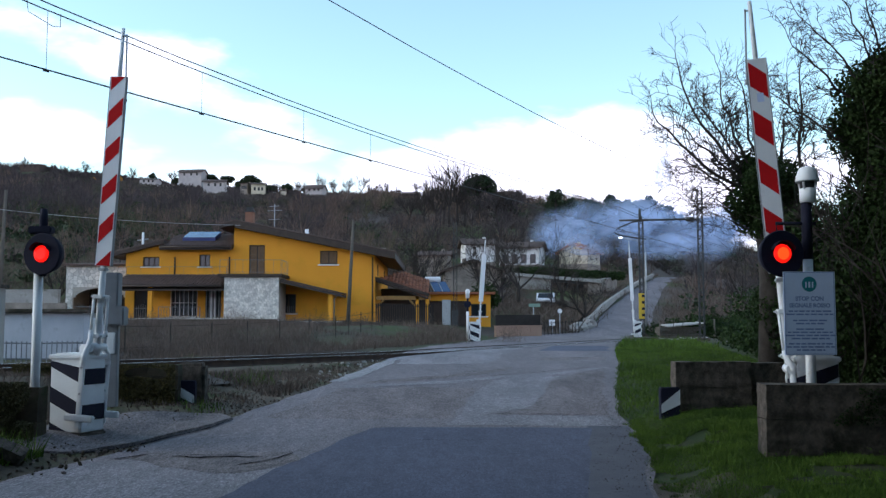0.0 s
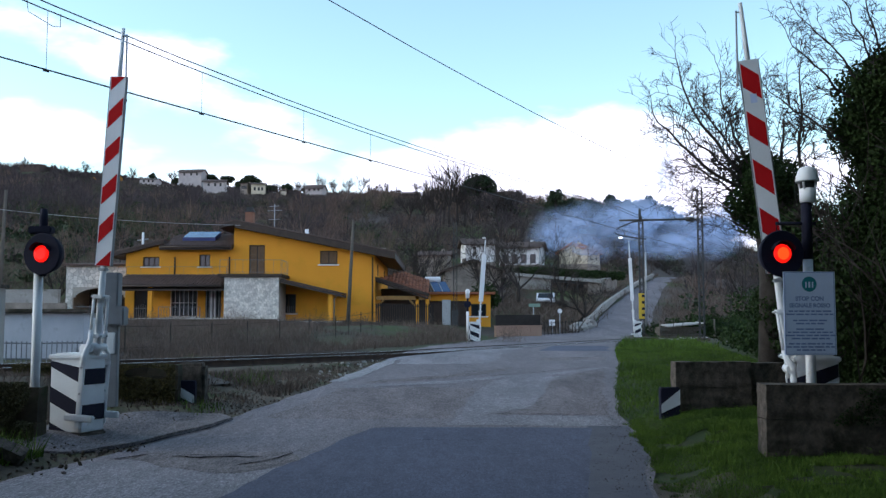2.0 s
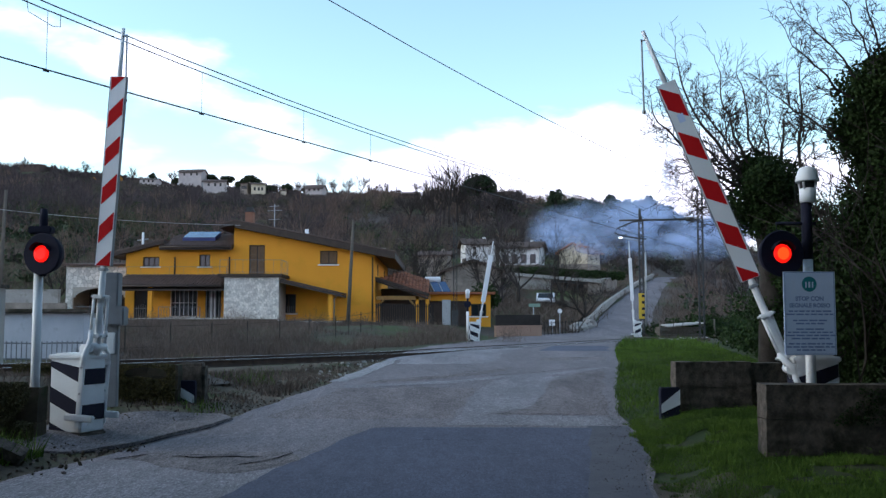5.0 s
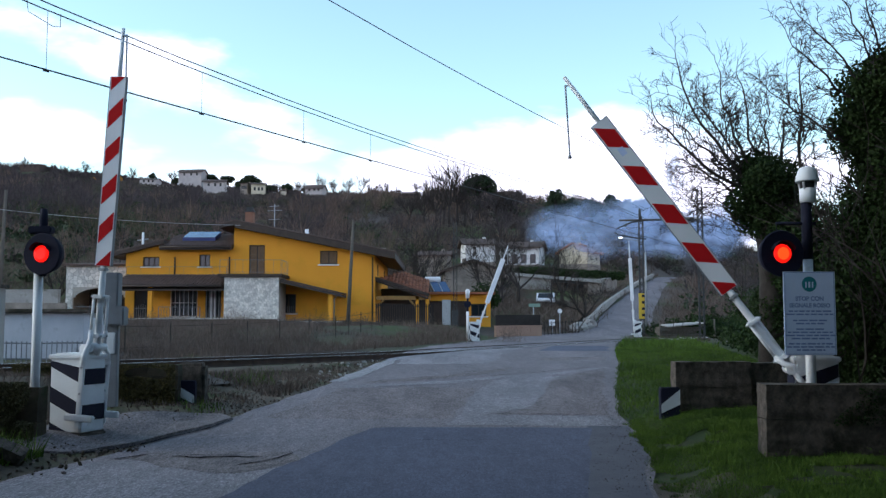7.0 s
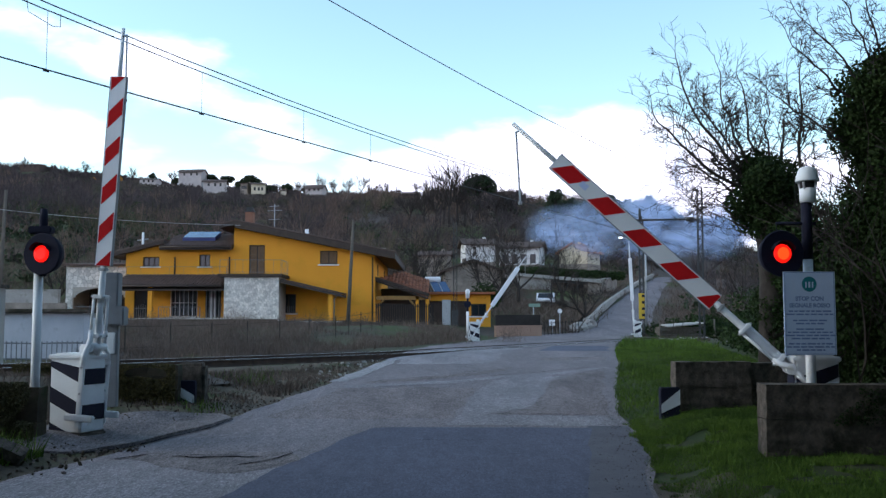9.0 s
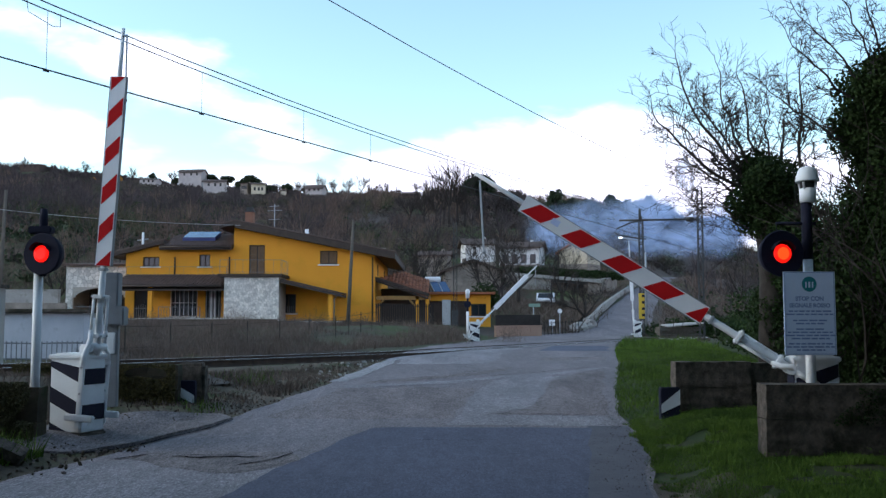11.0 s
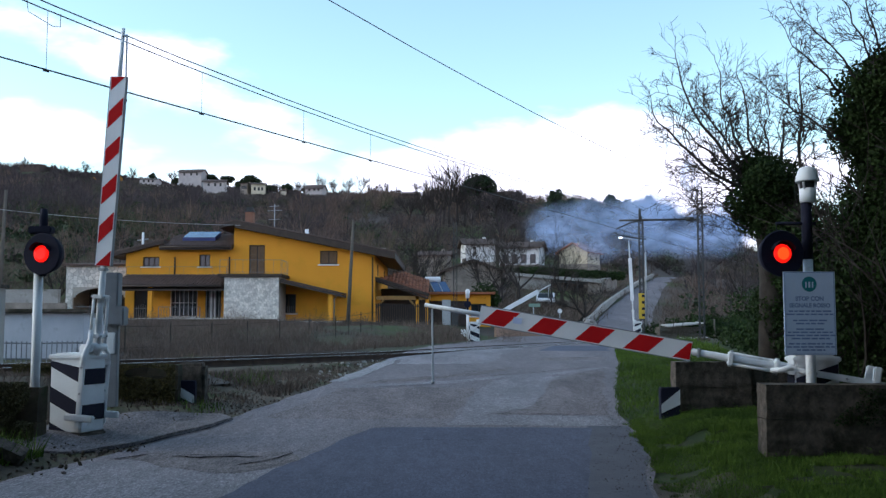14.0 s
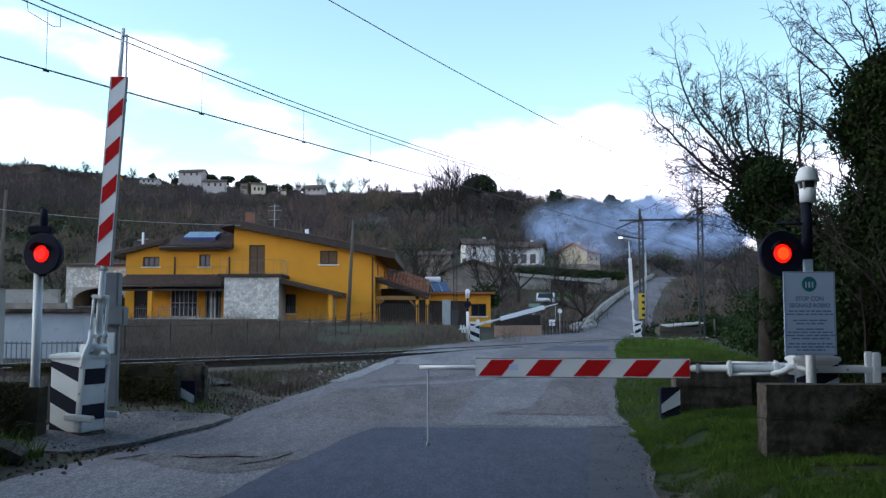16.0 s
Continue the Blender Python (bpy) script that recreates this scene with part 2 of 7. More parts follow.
SIGN_BLUE = material("blue_sign_paint", (0.27, 0.35, 0.58), rough=0.5, bump=0)
SIGN_BLUE_PALE = material("pale_blue_sticker", (0.62, 0.70, 0.92), rough=0.5, bump=0)
SIGN_TEAL = material("teal_sign_paint", (0.03, 0.25, 0.28), rough=0.5, bump=0)
CAR_WHITE = material("white_car_paint", (0.75, 0.76, 0.78), (0.7, 0.71, 0.73), 0.25, 2, bump=0)
RUBBER = material("rubber", (0.02, 0.02, 0.02), rough=0.8)
# ---- mesh tools ----


def thing(name, label, category, at=None, group=""):
    ob = new(name)
    ob.empty_display_size = 0.3
    if at is not None:
        ob.matrix_basis = at
    return tagged(ob, label, category, group)


def mesh_of(name, bm, mat, smooth=False):
    me = bpy.data.meshes.new(name)
    bm.to_mesh(me)
    bm.free()
    for m in (mat if isinstance(mat, (list, tuple)) else (mat,)):
        me.materials.append(m)
    if smooth:
        me.shade_smooth()
    return me


def part(name, bm, mat, parent=None, label="", smooth=False):
    ob = new(name, mesh_of(name, bm, mat, smooth))
    ob.parent = parent
    if label:
        tagged(ob, label)
    return ob


def structure(name, bm, mat, label, category, smooth=False, kind="structure"):
    return tagged(part(name, bm, mat, None, "", smooth), label, category, "", kind)


def box(bm, x0, y0, z0, x1, y1, z1, bevel=0.0, mi=0):
    vs = [bm.verts.new((x, y, z)) for z in (z0, z1) for y in (y0, y1) for x in (x0, x1)]
    fs = [bm.faces.new([vs[i] for i in q]) for q in ((0, 2, 3, 1), (4, 5, 7, 6), (0, 1, 5, 4), (2, 6, 7, 3), (0, 4, 6, 2), (1, 3, 7, 5))]
    for f in fs:
        f.material_index = mi
    if bevel:
        es = list({e for f in fs for e in f.edges})
        r = bmesh.ops.bevel(bm, geom=es, offset=bevel, segments=2, affect="EDGES")
        for f in r["faces"]:
            f.material_index = mi
    return bm


def B(*a, **k):
    return box(bmesh.new(), *a, **k)


def tube(bm, pts, r, n=8, caps=True, mi=0):
    """A round bar through points; r: one radius or one for each point."""
    pts = [Vector(p) for p in pts]
    rs = r if isinstance(r, (list, tuple)) else [r] * len(pts)
    rings = []
    for i, p in enumerate(pts):
        d = (pts[min(i + 1, len(pts) - 1)] - pts[max(i - 1, 0)]).normalized()
        u = d.cross(Vector((0, 0, 1)) if abs(d.z) < 0.9 else Vector((1, 0, 0))).normalized()
        v = d.cross(u)
        rings.append([bm.verts.new(p + rs[i] * (math.cos(a) * u + math.sin(a) * v)) for a in (2 * math.pi * k / n for k in range(n))])
    for a, b in zip(rings, rings[1:]):
        for k in range(n):
            f = bm.faces.new((a[k], b[k], b[(k + 1) % n], a[(k + 1) % n]))
            f.smooth, f.material_index = n > 5, mi
    if caps:
        for ring in (rings[0], rings[-1][::-1]):
            bm.faces.new(ring).material_index = mi
    return bm


def T(*a, **k):
    return tube(bmesh.new(), *a, **k)


def prism(bm, outline, y0, y1, mi=0):
    """Extrude an outline in x, z from y0 to y1."""
    a = [bm.verts.new((x, y0, z)) for x, z in outline]
    b = [bm.verts.new((x, y1, z)) for x, z in outline]
    n = len(a)
    for f in [bm.faces.new(a), bm.faces.new(b[::-1])] + [bm.faces.new((a[i], b[i], b[(i + 1) % n], a[(i + 1) % n])) for i in range(n)]:
        f.material_index = mi
    bmesh.ops.recalc_face_normals(bm, faces=bm.faces)
    return bm


def slab(bm, corners, down):
    """A sloping plate: four top corners, and its thickness downwards."""
    a = [bm.verts.new(c) for c in corners]
    b = [bm.verts.new((c[0], c[1], c[2] - down)) for c in corners]
    n = len(a)
    bm.faces.new(a), bm.faces.new(b[::-1])
    for i in range(n):
        bm.faces.new((a[i], b[i], b[(i + 1) % n], a[(i + 1) % n]))
    bmesh.ops.recalc_face_normals(bm, faces=bm.faces)
    return bm


def wall_with_holes(x0, x1, z0, top, holes, y0, y1, bm=None):
    """A wall in x, z of thickness y0..y1 with real openings; top(x) is its upper edge."""
    bm = bm or bmesh.new()
    xs = sorted({x0, x1, *(h[0] for h in holes), *(h[2] for h in holes)})
    xs = sorted({*xs, *(x0 + (x1 - x0) * k / 10 for k in range(1, 10))})
    for a, b in zip(xs, xs[1:]):
        if b - a < 1e-4:
            continue
        m = (a + b) / 2
        z = z0
        for h in sorted((h for h in holes if h[0] < m < h[2]), key=lambda h: h[1]):
            if h[1] > z + 1e-4:
                prism(bm, [(a, z), (b, z), (b, h[1]), (a, h[1])], y0, y1)
            z = h[3]
        prism(bm, [(a, z), (b, z), (b, top(b)), (a, top(a))], y0, y1)
    bmesh.ops.remove_doubles(bm, verts=bm.verts, dist=1e-4)
    return bm


def arc(c, r, a0, a1, n, plane="xz"):
    out = []
    for k in range(n + 1):
        a = radians(a0 + (a1 - a0) * k / n)
        out.append((c[0] + r * math.cos(a), c[1], c[2] + r * math.sin(a)) if plane == "xz" else (c[0] + r * math.cos(a), c[1] + r * math.sin(a), c[2]))
    return out


# ---- lie of the land ----
ROAD_Y = [-40, 5, 9, 11, 14.3, 18.2, 21, 25, 31, 36, 42, 47, 50, 54, 58, 62, 66, 70, 80, 90, 102, 115, 128, 140, 160, 200]
ROAD_L = [-5.0, -4.6, -4.15, -3.7, -3.1, -2.4, -2.1, -1.56, -1.0, -0.45, 0.8, 2.1, 2.7, 3.1, 3.3, 6.3, 9.0, 10.7, 13.0, 15.6, 19.2, 23.3, 27.6, 31.7, 39.0, 54.0]
ROAD_R = [1.0, 1.55, 1.95, 2.38, 2.65, 3.26, 3.85, 4.6, 5.6, 6.5, 7.7, 8.8, 9.4, 10.3, 11.2, 12.4, 13.9, 15.2, 17.6, 19.9, 23.2, 26.6, 30.7, 34.6, 42.0, 57.0]


def smooth(a, b, x):
    t = min(1, max(0, (x - a) / (b - a)))
    return t * t * (3 - 2 * t)


def road_z(y):
    if y < 58:
        return 0.6 * smooth(8, 32, y)
    return float(np.interp(y, [58, 66, 70, 80, 90, 102, 115, 128, 140, 160, 200], [0.6, 0.75, 0.95, 1.7, 2.6, 3.95, 5.5, 6.9, 8.1, 9.0, 9.5]))


def track_x(y):
    return -16.29 + 0.533 * y


def rail_z(y):
    return float(np.interp(y, [-60, 10, 16.3, 28, 400], [0.95, 0.8, 0.75, 0.61, 0.61]))


HILL_A = [-0.9, -0.42, -0.25, -0.05, 0.12, 0.22, 0.32, 0.6]
HILL = {  # height over distance, direction by direction
    60: [1.2, 1.3, 1.4, 1.1, 0.6, 0.6, 0.7, 0.8], 75: [2.5, 2.6, 2.4, 1.8, 2.3, 1.2, 1.0, 1.0],
    100: [8, 7.5, 7, 4.5, 4.2, 3.6, 2.4, 1.8], 150: [18, 17, 16, 12, 11, 8.6, 5, 3],
    250: [36, 35, 33, 32.5, 31, 26, 16, 8], 350: [57.5, 57.5, 50.3, 46, 45, 40, 27, 12],
    430: [60, 60, 52, 47, 45, 38, 24, 14], 700: [45, 45, 40, 38, 36, 30, 25, 20], 3000: [20] * 8}


def land(x, y):
    """Height of the ground, without road and track bed."""
    near = 0.55 * smooth(9, 32, y)
    # unseen rise behind the camera, added to block low sky light
    if y < 0:
        near += 9.0 * smooth(-14, -60, y) if y > -60 else 9.0
    if y < 45:
        return near
    a = x / max(y, 1)
    ds = sorted(HILL)
    hs = [float(np.interp(a, HILL_A, HILL[d])) for d in ds]
    h = float(np.interp(y, [45] + ds, [0.55] + hs))
    return h


def ground_z(x, y):
    h = land(x, y)
    # garden terrace beyond the track
    off = (track_x(y) - x) * 0.88
    if y < 62:
        h = h + (1.3 - h) * smooth(5.0, 12.0, off) * smooth(30, 44, y) if off > 0 else h
    # track bed
    bed = rail_z(y) - 0.24
    h = h + (bed - h) * (1 - smooth(2.2, 3.6, abs(off)))
    away = 1.0
    if y < 210:
        l, r = float(np.interp(y, ROAD_Y, ROAD_L)), float(np.interp(y, ROAD_Y, ROAD_R))
        gap = max(l - x, x - r, 0)
        away = smooth(0.15, 1.1, gap)
        h = (road_z(y) - 0.035) + (h - road_z(y) + 0.035) * smooth(0.0, 3.0 if y < 58 else 8.0, gap)
    if x > 2 and 6 < y < 30:
        h += 0.16 * away * (1 - smooth(14, 26, y))
    if x < -3 and 4 < y < 20:
        h += 0.15 * away * (1 - smooth(14, 18, y))
    if y > 25:
        h += 0.25 * smooth(30, 90, y) * noise.noise((x * 0.07, y * 0.07, 0)) * (1 + y / 80) * away
    return h + 0.035 * noise.noise((x * 0.9, y * 0.9, 3.3)) * away


def build_ground():
    xs = np.concatenate([-np.geomspace(30, 2500, 40)[::-1], np.arange(-29.5, 30, 0.5), np.geomspace(30, 2500, 40)])
    ys = np.concatenate([-np.geomspace(10, 800, 8)[::-1], np.arange(-8, 5, 2.0), np.arange(5, 32, 0.4), np.geomspace(32, 110, 70)[:-1], np.geomspace(110, 3500, 70)])
    vs = [(float(x), float(y), ground_z(float(x), float(y))) for y in ys for x in xs]
    n = len(xs)
    fs = [(j * n + i, j * n + i + 1, (j + 1) * n + i + 1, (j + 1) * n + i) for j in range(len(ys) - 1) for i in range(n - 1)]
    me = bpy.data.meshes.new("ground")
    me.from_pydata(vs, [], fs)
    me.materials.append(EARTH)
    me.shade_smooth()
    tagged(new("ground", me), "brown winter grassland rising into a wooded hill", "ground", "", "structure")


build_ground()


def strip(name, ys, left, right, lift, mat, label, cat, cols=12, rough=0.008):
    """A sheet that follows the road's height between two edges over y."""
    bm = bmesh.new()
    rows = []
    for y in ys:
        l, r = left(y), right(y)
        row = []
        for k in range(cols + 1):
            x = l + (r - l) * k / cols
            row.append(bm.verts.new((x, y, road_z(y) + lift + rough * noise.noise((x * 0.8, y * 0.5, 1)))))
        rows.append(row)
    for a, b in zip(rows, rows[1:]):
        for k in range(cols):
            bm.faces.new((a[k], a[k + 1], b[k + 1], b[k]))
    return structure(name, bm, mat, label, cat, True)


def rag(y, seed, amp):
    return amp * (noise.noise((y * 0.9, seed, 0)) + 0.5 * noise.noise((y * 3.1, seed, 5)))


E_L = lambda y: float(np.interp(y, ROAD_Y, ROAD_L)) + rag(y, 2.2, 0.10)
E_R = lambda y: float(np.interp(y, ROAD_Y, ROAD_R)) + rag(y, 7.7, 0.06)
near_ys = list(np.arange(-8, 32, 0.4)) + list(np.arange(32, 70, 1.0)) + list(np.arange(70, 201, 4.0))
road = strip("road", [float(y) for y in near_ys], E_L, E_R, 0.0, ASPHALT, "grey worn asphalt country road over the crossing", "road", 16, 0.012)


def build_track():
    ys = list(np.arange(-40, 140, 1.0))
    d = Vector((0.533, 1, 0)).normalized()
    n = Vector((d.y, -d.x, 0))
    for side, name in ((-1, "rail"), (1, "rail")):
        bm = bmesh.new()
        prof = [(-0.06, -0.15), (0.06, -0.15), (0.06, -0.135), (0.012, -0.12), (0.012, -0.04), (0.034, -0.03), (0.034, 0.0), (-0.034, 0.0), (-0.034, -0.03), (-0.012, -0.04), (-0.012, -0.12), (-0.06, -0.135)]
        prev = None
        for y in ys:
            c = Vector((track_x(y), y, rail_z(y) + 0.004)) + n * (0.7525 * side)
            ring = [bm.verts.new(c + n * u + Vector((0, 0, w))) for u, w in prof]
            if prev:
                for k in range(len(prof)):
                    f = bm.faces.new((prev[k], prev[(k + 1) % 12], ring[(k + 1) % 12], ring[k]))
                    f.material_index = 1 if k == 6 else 0
            prev = ring
        bmesh.ops.recalc_face_normals(bm, faces=bm.faces)
        structure(name, bm, [RAIL_SIDE, RAIL_TOP], "rusty steel rail with polished head on the track bed", "rail")
    bm = bmesh.new()
    prev = None
    for y in ys:
        c = Vector((track_x(y), y, rail_z(y)))
        ring = [bm.verts.new(c + n * u + Vector((0, 0, w + 0.02 * noise.noise((u, y, 2))))) for u, w in ((-2.6, -0.35), (-1.7, -0.16), (0, -0.15), (1.7, -0.16), (2.6, -0.35))]
        if prev and not (19.5 < y < 54):
            for k in range(4):
                bm.faces.new((prev[k], prev[k + 1], ring[k + 1], ring[k]))
        prev = ring
    structure("track_bed", bm, GRAVEL, "brown ballast bed under the railway track", "ballast")


build_track()
# ---- barriers ----
# the boom's own space: x outwards along the boom, pivot at the origin


def boom(parent, length, panel, lean, panelled=True, stripes=(0.54, 0.27, 0.155, -0.08)):
    """panel: from, to along the boom."""
    flat = 0.017 if panelled else 0.034
    arm = part("boom", T([(-0.1, 0, 0), (0.5, 0, 0), (panel[0] - 0.02, 0, 0), (panel[0] + 0.01, 0, 0), (panel[1] - 0.01, 0, 0), (panel[1] + 0.02, 0, 0), (length, 0, 0)], [0.045, 0.042, 0.038, flat, flat, 0.029, 0.022], 12), WHITE, parent, "white tubular barrier boom")
    arm.matrix_basis = pose(0, 0, PIVOT, 0, -lean, 0)
    a, b = panel
    h = 0.105
    if not panelled:
        part("panel", B(a, -0.05, -h, b, 0.05, h, bevel=0.01), WHITE_CLEAN, arm, "plain white back of the boom panel")
        rod = part("hanging_rod", T([(0, 0.07, 0), (0, 0.07, -0.84)], 0.014, 8), GREY_METAL, arm, "thin hanging support rod")
        rod.matrix_basis = pose(length - 0.1, 0, -0.03, 0, lean, 0)
        return arm, rod
    for face in (-1, 1):
        y0, y1 = sorted((face * 0.018, face * 0.023))
        part("panel", B(a, y0, -h, b, y1, h, bevel=0.002), WHITE_CLEAN, arm, "white reflective boom panel")
        step, red, sl, first = stripes
        yy = sorted((face * 0.023, face * 0.0255))
        for k in range(6):
            lo = a + k * step + first
            if lo - sl > b - 0.01:
                continue
            pts = []
            for x, z in ((lo, -h + 0.014), (lo + red, -h + 0.014), (lo + red - sl, h - 0.014), (lo - sl, h - 0.014)):
                pts.append((min(b - 0.004, max(a + 0.004, x)), z))
            if k == 0:
                pts = [pts[0], pts[1], pts[2], (a + 0.004, h - 0.014)]
            part("red_stripe", prism(bmesh.new(), pts, *yy), RED, arm, "red slanted reflective stripe")
    for z in (-h, h):
        part("panel_edge", B(a, -0.024, z - 0.006, b, 0.024, z + 0.006, bevel=0.003), CASE_GREY, arm)
    rod = part("hanging_rod", T([(0, 0, 0.02), (0, 0, -0.80), (0, 0, -0.802), (0, 0, -0.835), (0, 0, -0.84)], [0.011, 0.011, 0.022, 0.022, 0.01], 8), GREY_METAL, arm, "thin grey hanging support rod with a rounded foot")
    rod.matrix_basis = pose(length - 0.1, 0, -HANG, 0, lean, 0)
    part("rod_eye", T([(length - 0.1, -0.02, 0), (length - 0.1, 0, -HANG), (length - 0.1, 0.02, -HANG)], 0.012, 6), GREY_METAL, arm, "small steel hinge eye")
    return arm, rod


def counterweights(arm, reach=0.29):
    for y in (-reach, reach):
        s = 1 if y > 0 else -1
        part("fork_rod", T([(0.62, s * 0.06, -s * 0.058), (0.12, s * 0.085, -s * 0.052)], 0.017, 8), WHITE, arm, "slim white fork rod")
        # cast elbow swinging outwards round the drive box
        elbow = T([(0.20, s * 0.085, -s * 0.052), (0.10, s * 0.11, -s * 0.03), (0.02, s * 0.16, 0.02), (-0.04, y * 0.72, 0.015), (-0.10, y * 0.94, 0.0), (-0.20, y, 0.0)], [0.024, 0.032, 0.036, 0.036, 0.034, 0.030], 10)
        part("fork_arm", elbow, WHITE, arm, "white cast fork arm")
        bar = part("weight_arm", B(-0.96, y - 0.017, -0.034, -0.17, y + 0.017, 0.034, bevel=0.008), WHITE, arm, "flat white counterweight bar")
        for x in (-0.24, -0.55):
            part("bolt", T([(x, y - 0.028, 0), (x, y + 0.028, 0)], 0.014, 6), GREY_METAL, bar)
        part("weight_bar", B(-0.88, y - 0.035, -0.20, -0.80, y + 0.035, 0.18, bevel=0.012), WHITE, arm)
    for x in (0.14, 0.62):
        part("clamp", B(x - 0.025, -0.10, -0.075, x + 0.025, 0.10, 0.075, bevel=0.012), WHITE, arm)
        for y in (-0.07, 0.07):
            part("bolt", T([(x, y, -0.09), (x, y, 0.09)], 0.013, 6), GREY_METAL, arm)
    part("clamp", B(0.94, -0.050, -0.05, 0.98, 0.050, 0.05, bevel=0.01), GREY_METAL, arm)
    part("hub", T([(0, -0.16, 0), (0, 0.16, 0)], 0.055, 14), WHITE, arm)


PIVOT = 0.98
HANG = 0.056


def cabinet(parent, h=0.86, bands=(0.17, 0.60), d=0.44):
    """Drive box with slanted black bands, standing askew under the boom."""
    w = 0.47
    body = part("drive_box", B(-w / 2, -d / 2, -0.05, w / 2, d / 2, h, bevel=0.02), WHITE, parent, "white drive box with black bands")
    part("lid", B(-w / 2 - 0.02, -d / 2 - 0.02, h - 0.02, w / 2 + 0.02, d / 2 + 0.02, h + 0.035, bevel=0.012), WHITE, body)
    part("motor_hood", B(-w / 2 + 0.03, -d / 2 + 0.05, h + 0.03, w / 2 - 0.03, d / 2 - 0.05, h + 0.05, bevel=0.008), WHITE, body, "low white motor cover")
    part("bearing_bracket", B(0.10, -0.13, h + 0.03, 0.24, 0.13, h + 0.16, bevel=0.02), WHITE, body, "white boom bearing bracket")
    part("plinth", B(-w / 2 - 0.02, -d / 2 - 0.02, -0.30, w / 2 + 0.02, d / 2 + 0.02, -0.04, bevel=0.02), CONCRETE, body, "concrete plinth")
    if len(bands) == 2:
        part("black_band", prism(bmesh.new(), [(-w / 2 + 0.012, -0.035), (-w / 2 + 0.6 * w, -0.035), (-w / 2 + 0.012, 0.08)], -d / 2 - 0.005, -d / 2 - 0.001), BLACK, body, "black painted band")
    for z in bands:
        for s in (-1, 1):
            ys = sorted((s * (d / 2 + 0.001), s * (d / 2 + 0.005)))
            r = -0.10
            up = 0.05 if len(bands) == 2 else 0.0
            part("black_band", prism(bmesh.new(), [(-w / 2 + 0.012, z + up - r), (w / 2 - 0.012, z + up + r), (w / 2 - 0.012, z + up + r + 0.19), (-w / 2 + 0.012, min(h - 0.04, z + up - r + 0.19))], *ys), BLACK, body, "black painted band")
            xs = sorted((s * (w / 2 + 0.001), s * (w / 2 + 0.005)))
            part("black_band", B(xs[0], -d / 2 + 0.012, z - 0.07, xs[1], d / 2 - 0.012, z + 0.12), BLACK, body, "black painted band")
    return body


def barrier(name_at, length, panel, lean, label, panelled=True, turn=-9, h=0.86, bands=(0.17, 0.60), d=0.44, reach=0.29, stripes=(0.54, 0.27, 0.155, -0.08)):
    th = thing("level_crossing_barrier", label, "barrier", name_at, "level crossing barriers")
    body = cabinet(th, h, bands, d)
    body.matrix_basis = pose(-0.24, 0, 0, 0, 0, turn)
    arm, rod = boom(th, length, panel, lean, panelled, stripes)
    counterweights(arm, reach)
    return th, arm, rod


near_r = barrier(pose(3.732, 10.3, 0.017, 0, 0, 168.9), 4.08, (1.04, 3.42), 85.5, "red and white level crossing barrier closing over the road", True, 10, 1.08, (0.12, 0.46, 0.80), 0.24, 0.165)
near_l = barrier(pose(-4.26, 11.75, 0.21, 0, 0, -10), 4.0, (1.0, 3.38), 86.5, "raised red and white level crossing barrier beside the road", stripes=(0.48, 0.215, 0.18, -0.02))
part("sticker", B(2.93, 0.0258, -0.03, 3.03, 0.027, 0.04, bevel=0.0), SIGN_BLUE_PALE, near_r[1], "pale blue sticker")
far_l = barrier(pose(1.75, 46, 0.60, 0, 0, 12), 4.1, (1.1, 3.4), 85.6, "white level crossing barrier beyond the track, closing", False)
far_r = barrier(pose(11.6, 58, 0.62, 0, 0, 172), 4.85, (1.2, 3.8), 87.5, "raised white level crossing barrier beyond the track", False)

# ---- signals, sign, masts and wires at the crossing ----


def disc(bm, c, r, y0, y1, n=32):
    return tube(bm, [(c[0], y0, c[1]), (c[0], y1, c[1])], r, n)


def signal(at, label, turn, core):
    """A single red lamp on a round black board; its own x, z centred on the board."""
    th = thing("crossing_signal", label, "signal", at, "level crossing signals")
    board = bmesh.new()
    tube(board, [(0, 0.10, 0), (0, -0.02, 0), (0, -0.035, 0)], [0.21, 0.245, 0.235], 40)
    bd = part("backboard", board, BLACK, th, "round black signal board")
    bd.matrix_basis = pose(0, 0, 0, 0, 0, turn)
    # hood: the upper half of a short tube
    bm = bmesh.new()
    for r in (0.135, 0.128):
        a = arc((0, -0.035, 0), r, 15, 165, 18)
        va = [bm.verts.new(p) for p in a]
        vb = [bm.verts.new((p[0] * 0.96, -0.10 if i not in (0, 18) else -0.06, p[2])) for i, p in enumerate(a)]
        for i in range(18):
            bm.faces.new((va[i], va[i + 1], vb[i + 1], vb[i]))
    part("hood", bm, BLACK, bd, "black lamp hood")
    lens = bmesh.new()
    tube(lens, [(0, -0.03, 0), (0, -0.045, 0), (0, -0.055, 0)], [0.10, 0.095, 0.06], 28)
    part("lens", lens, LAMP_RED, bd, "lit red lens")
    if core:
        part("bulb", T([(-0.0, -0.056, 0), (0.0, -0.062, 0)], [0.066, 0.05], 24), LAMP_CORE, bd, "bright orange-red lamp core")
    return th


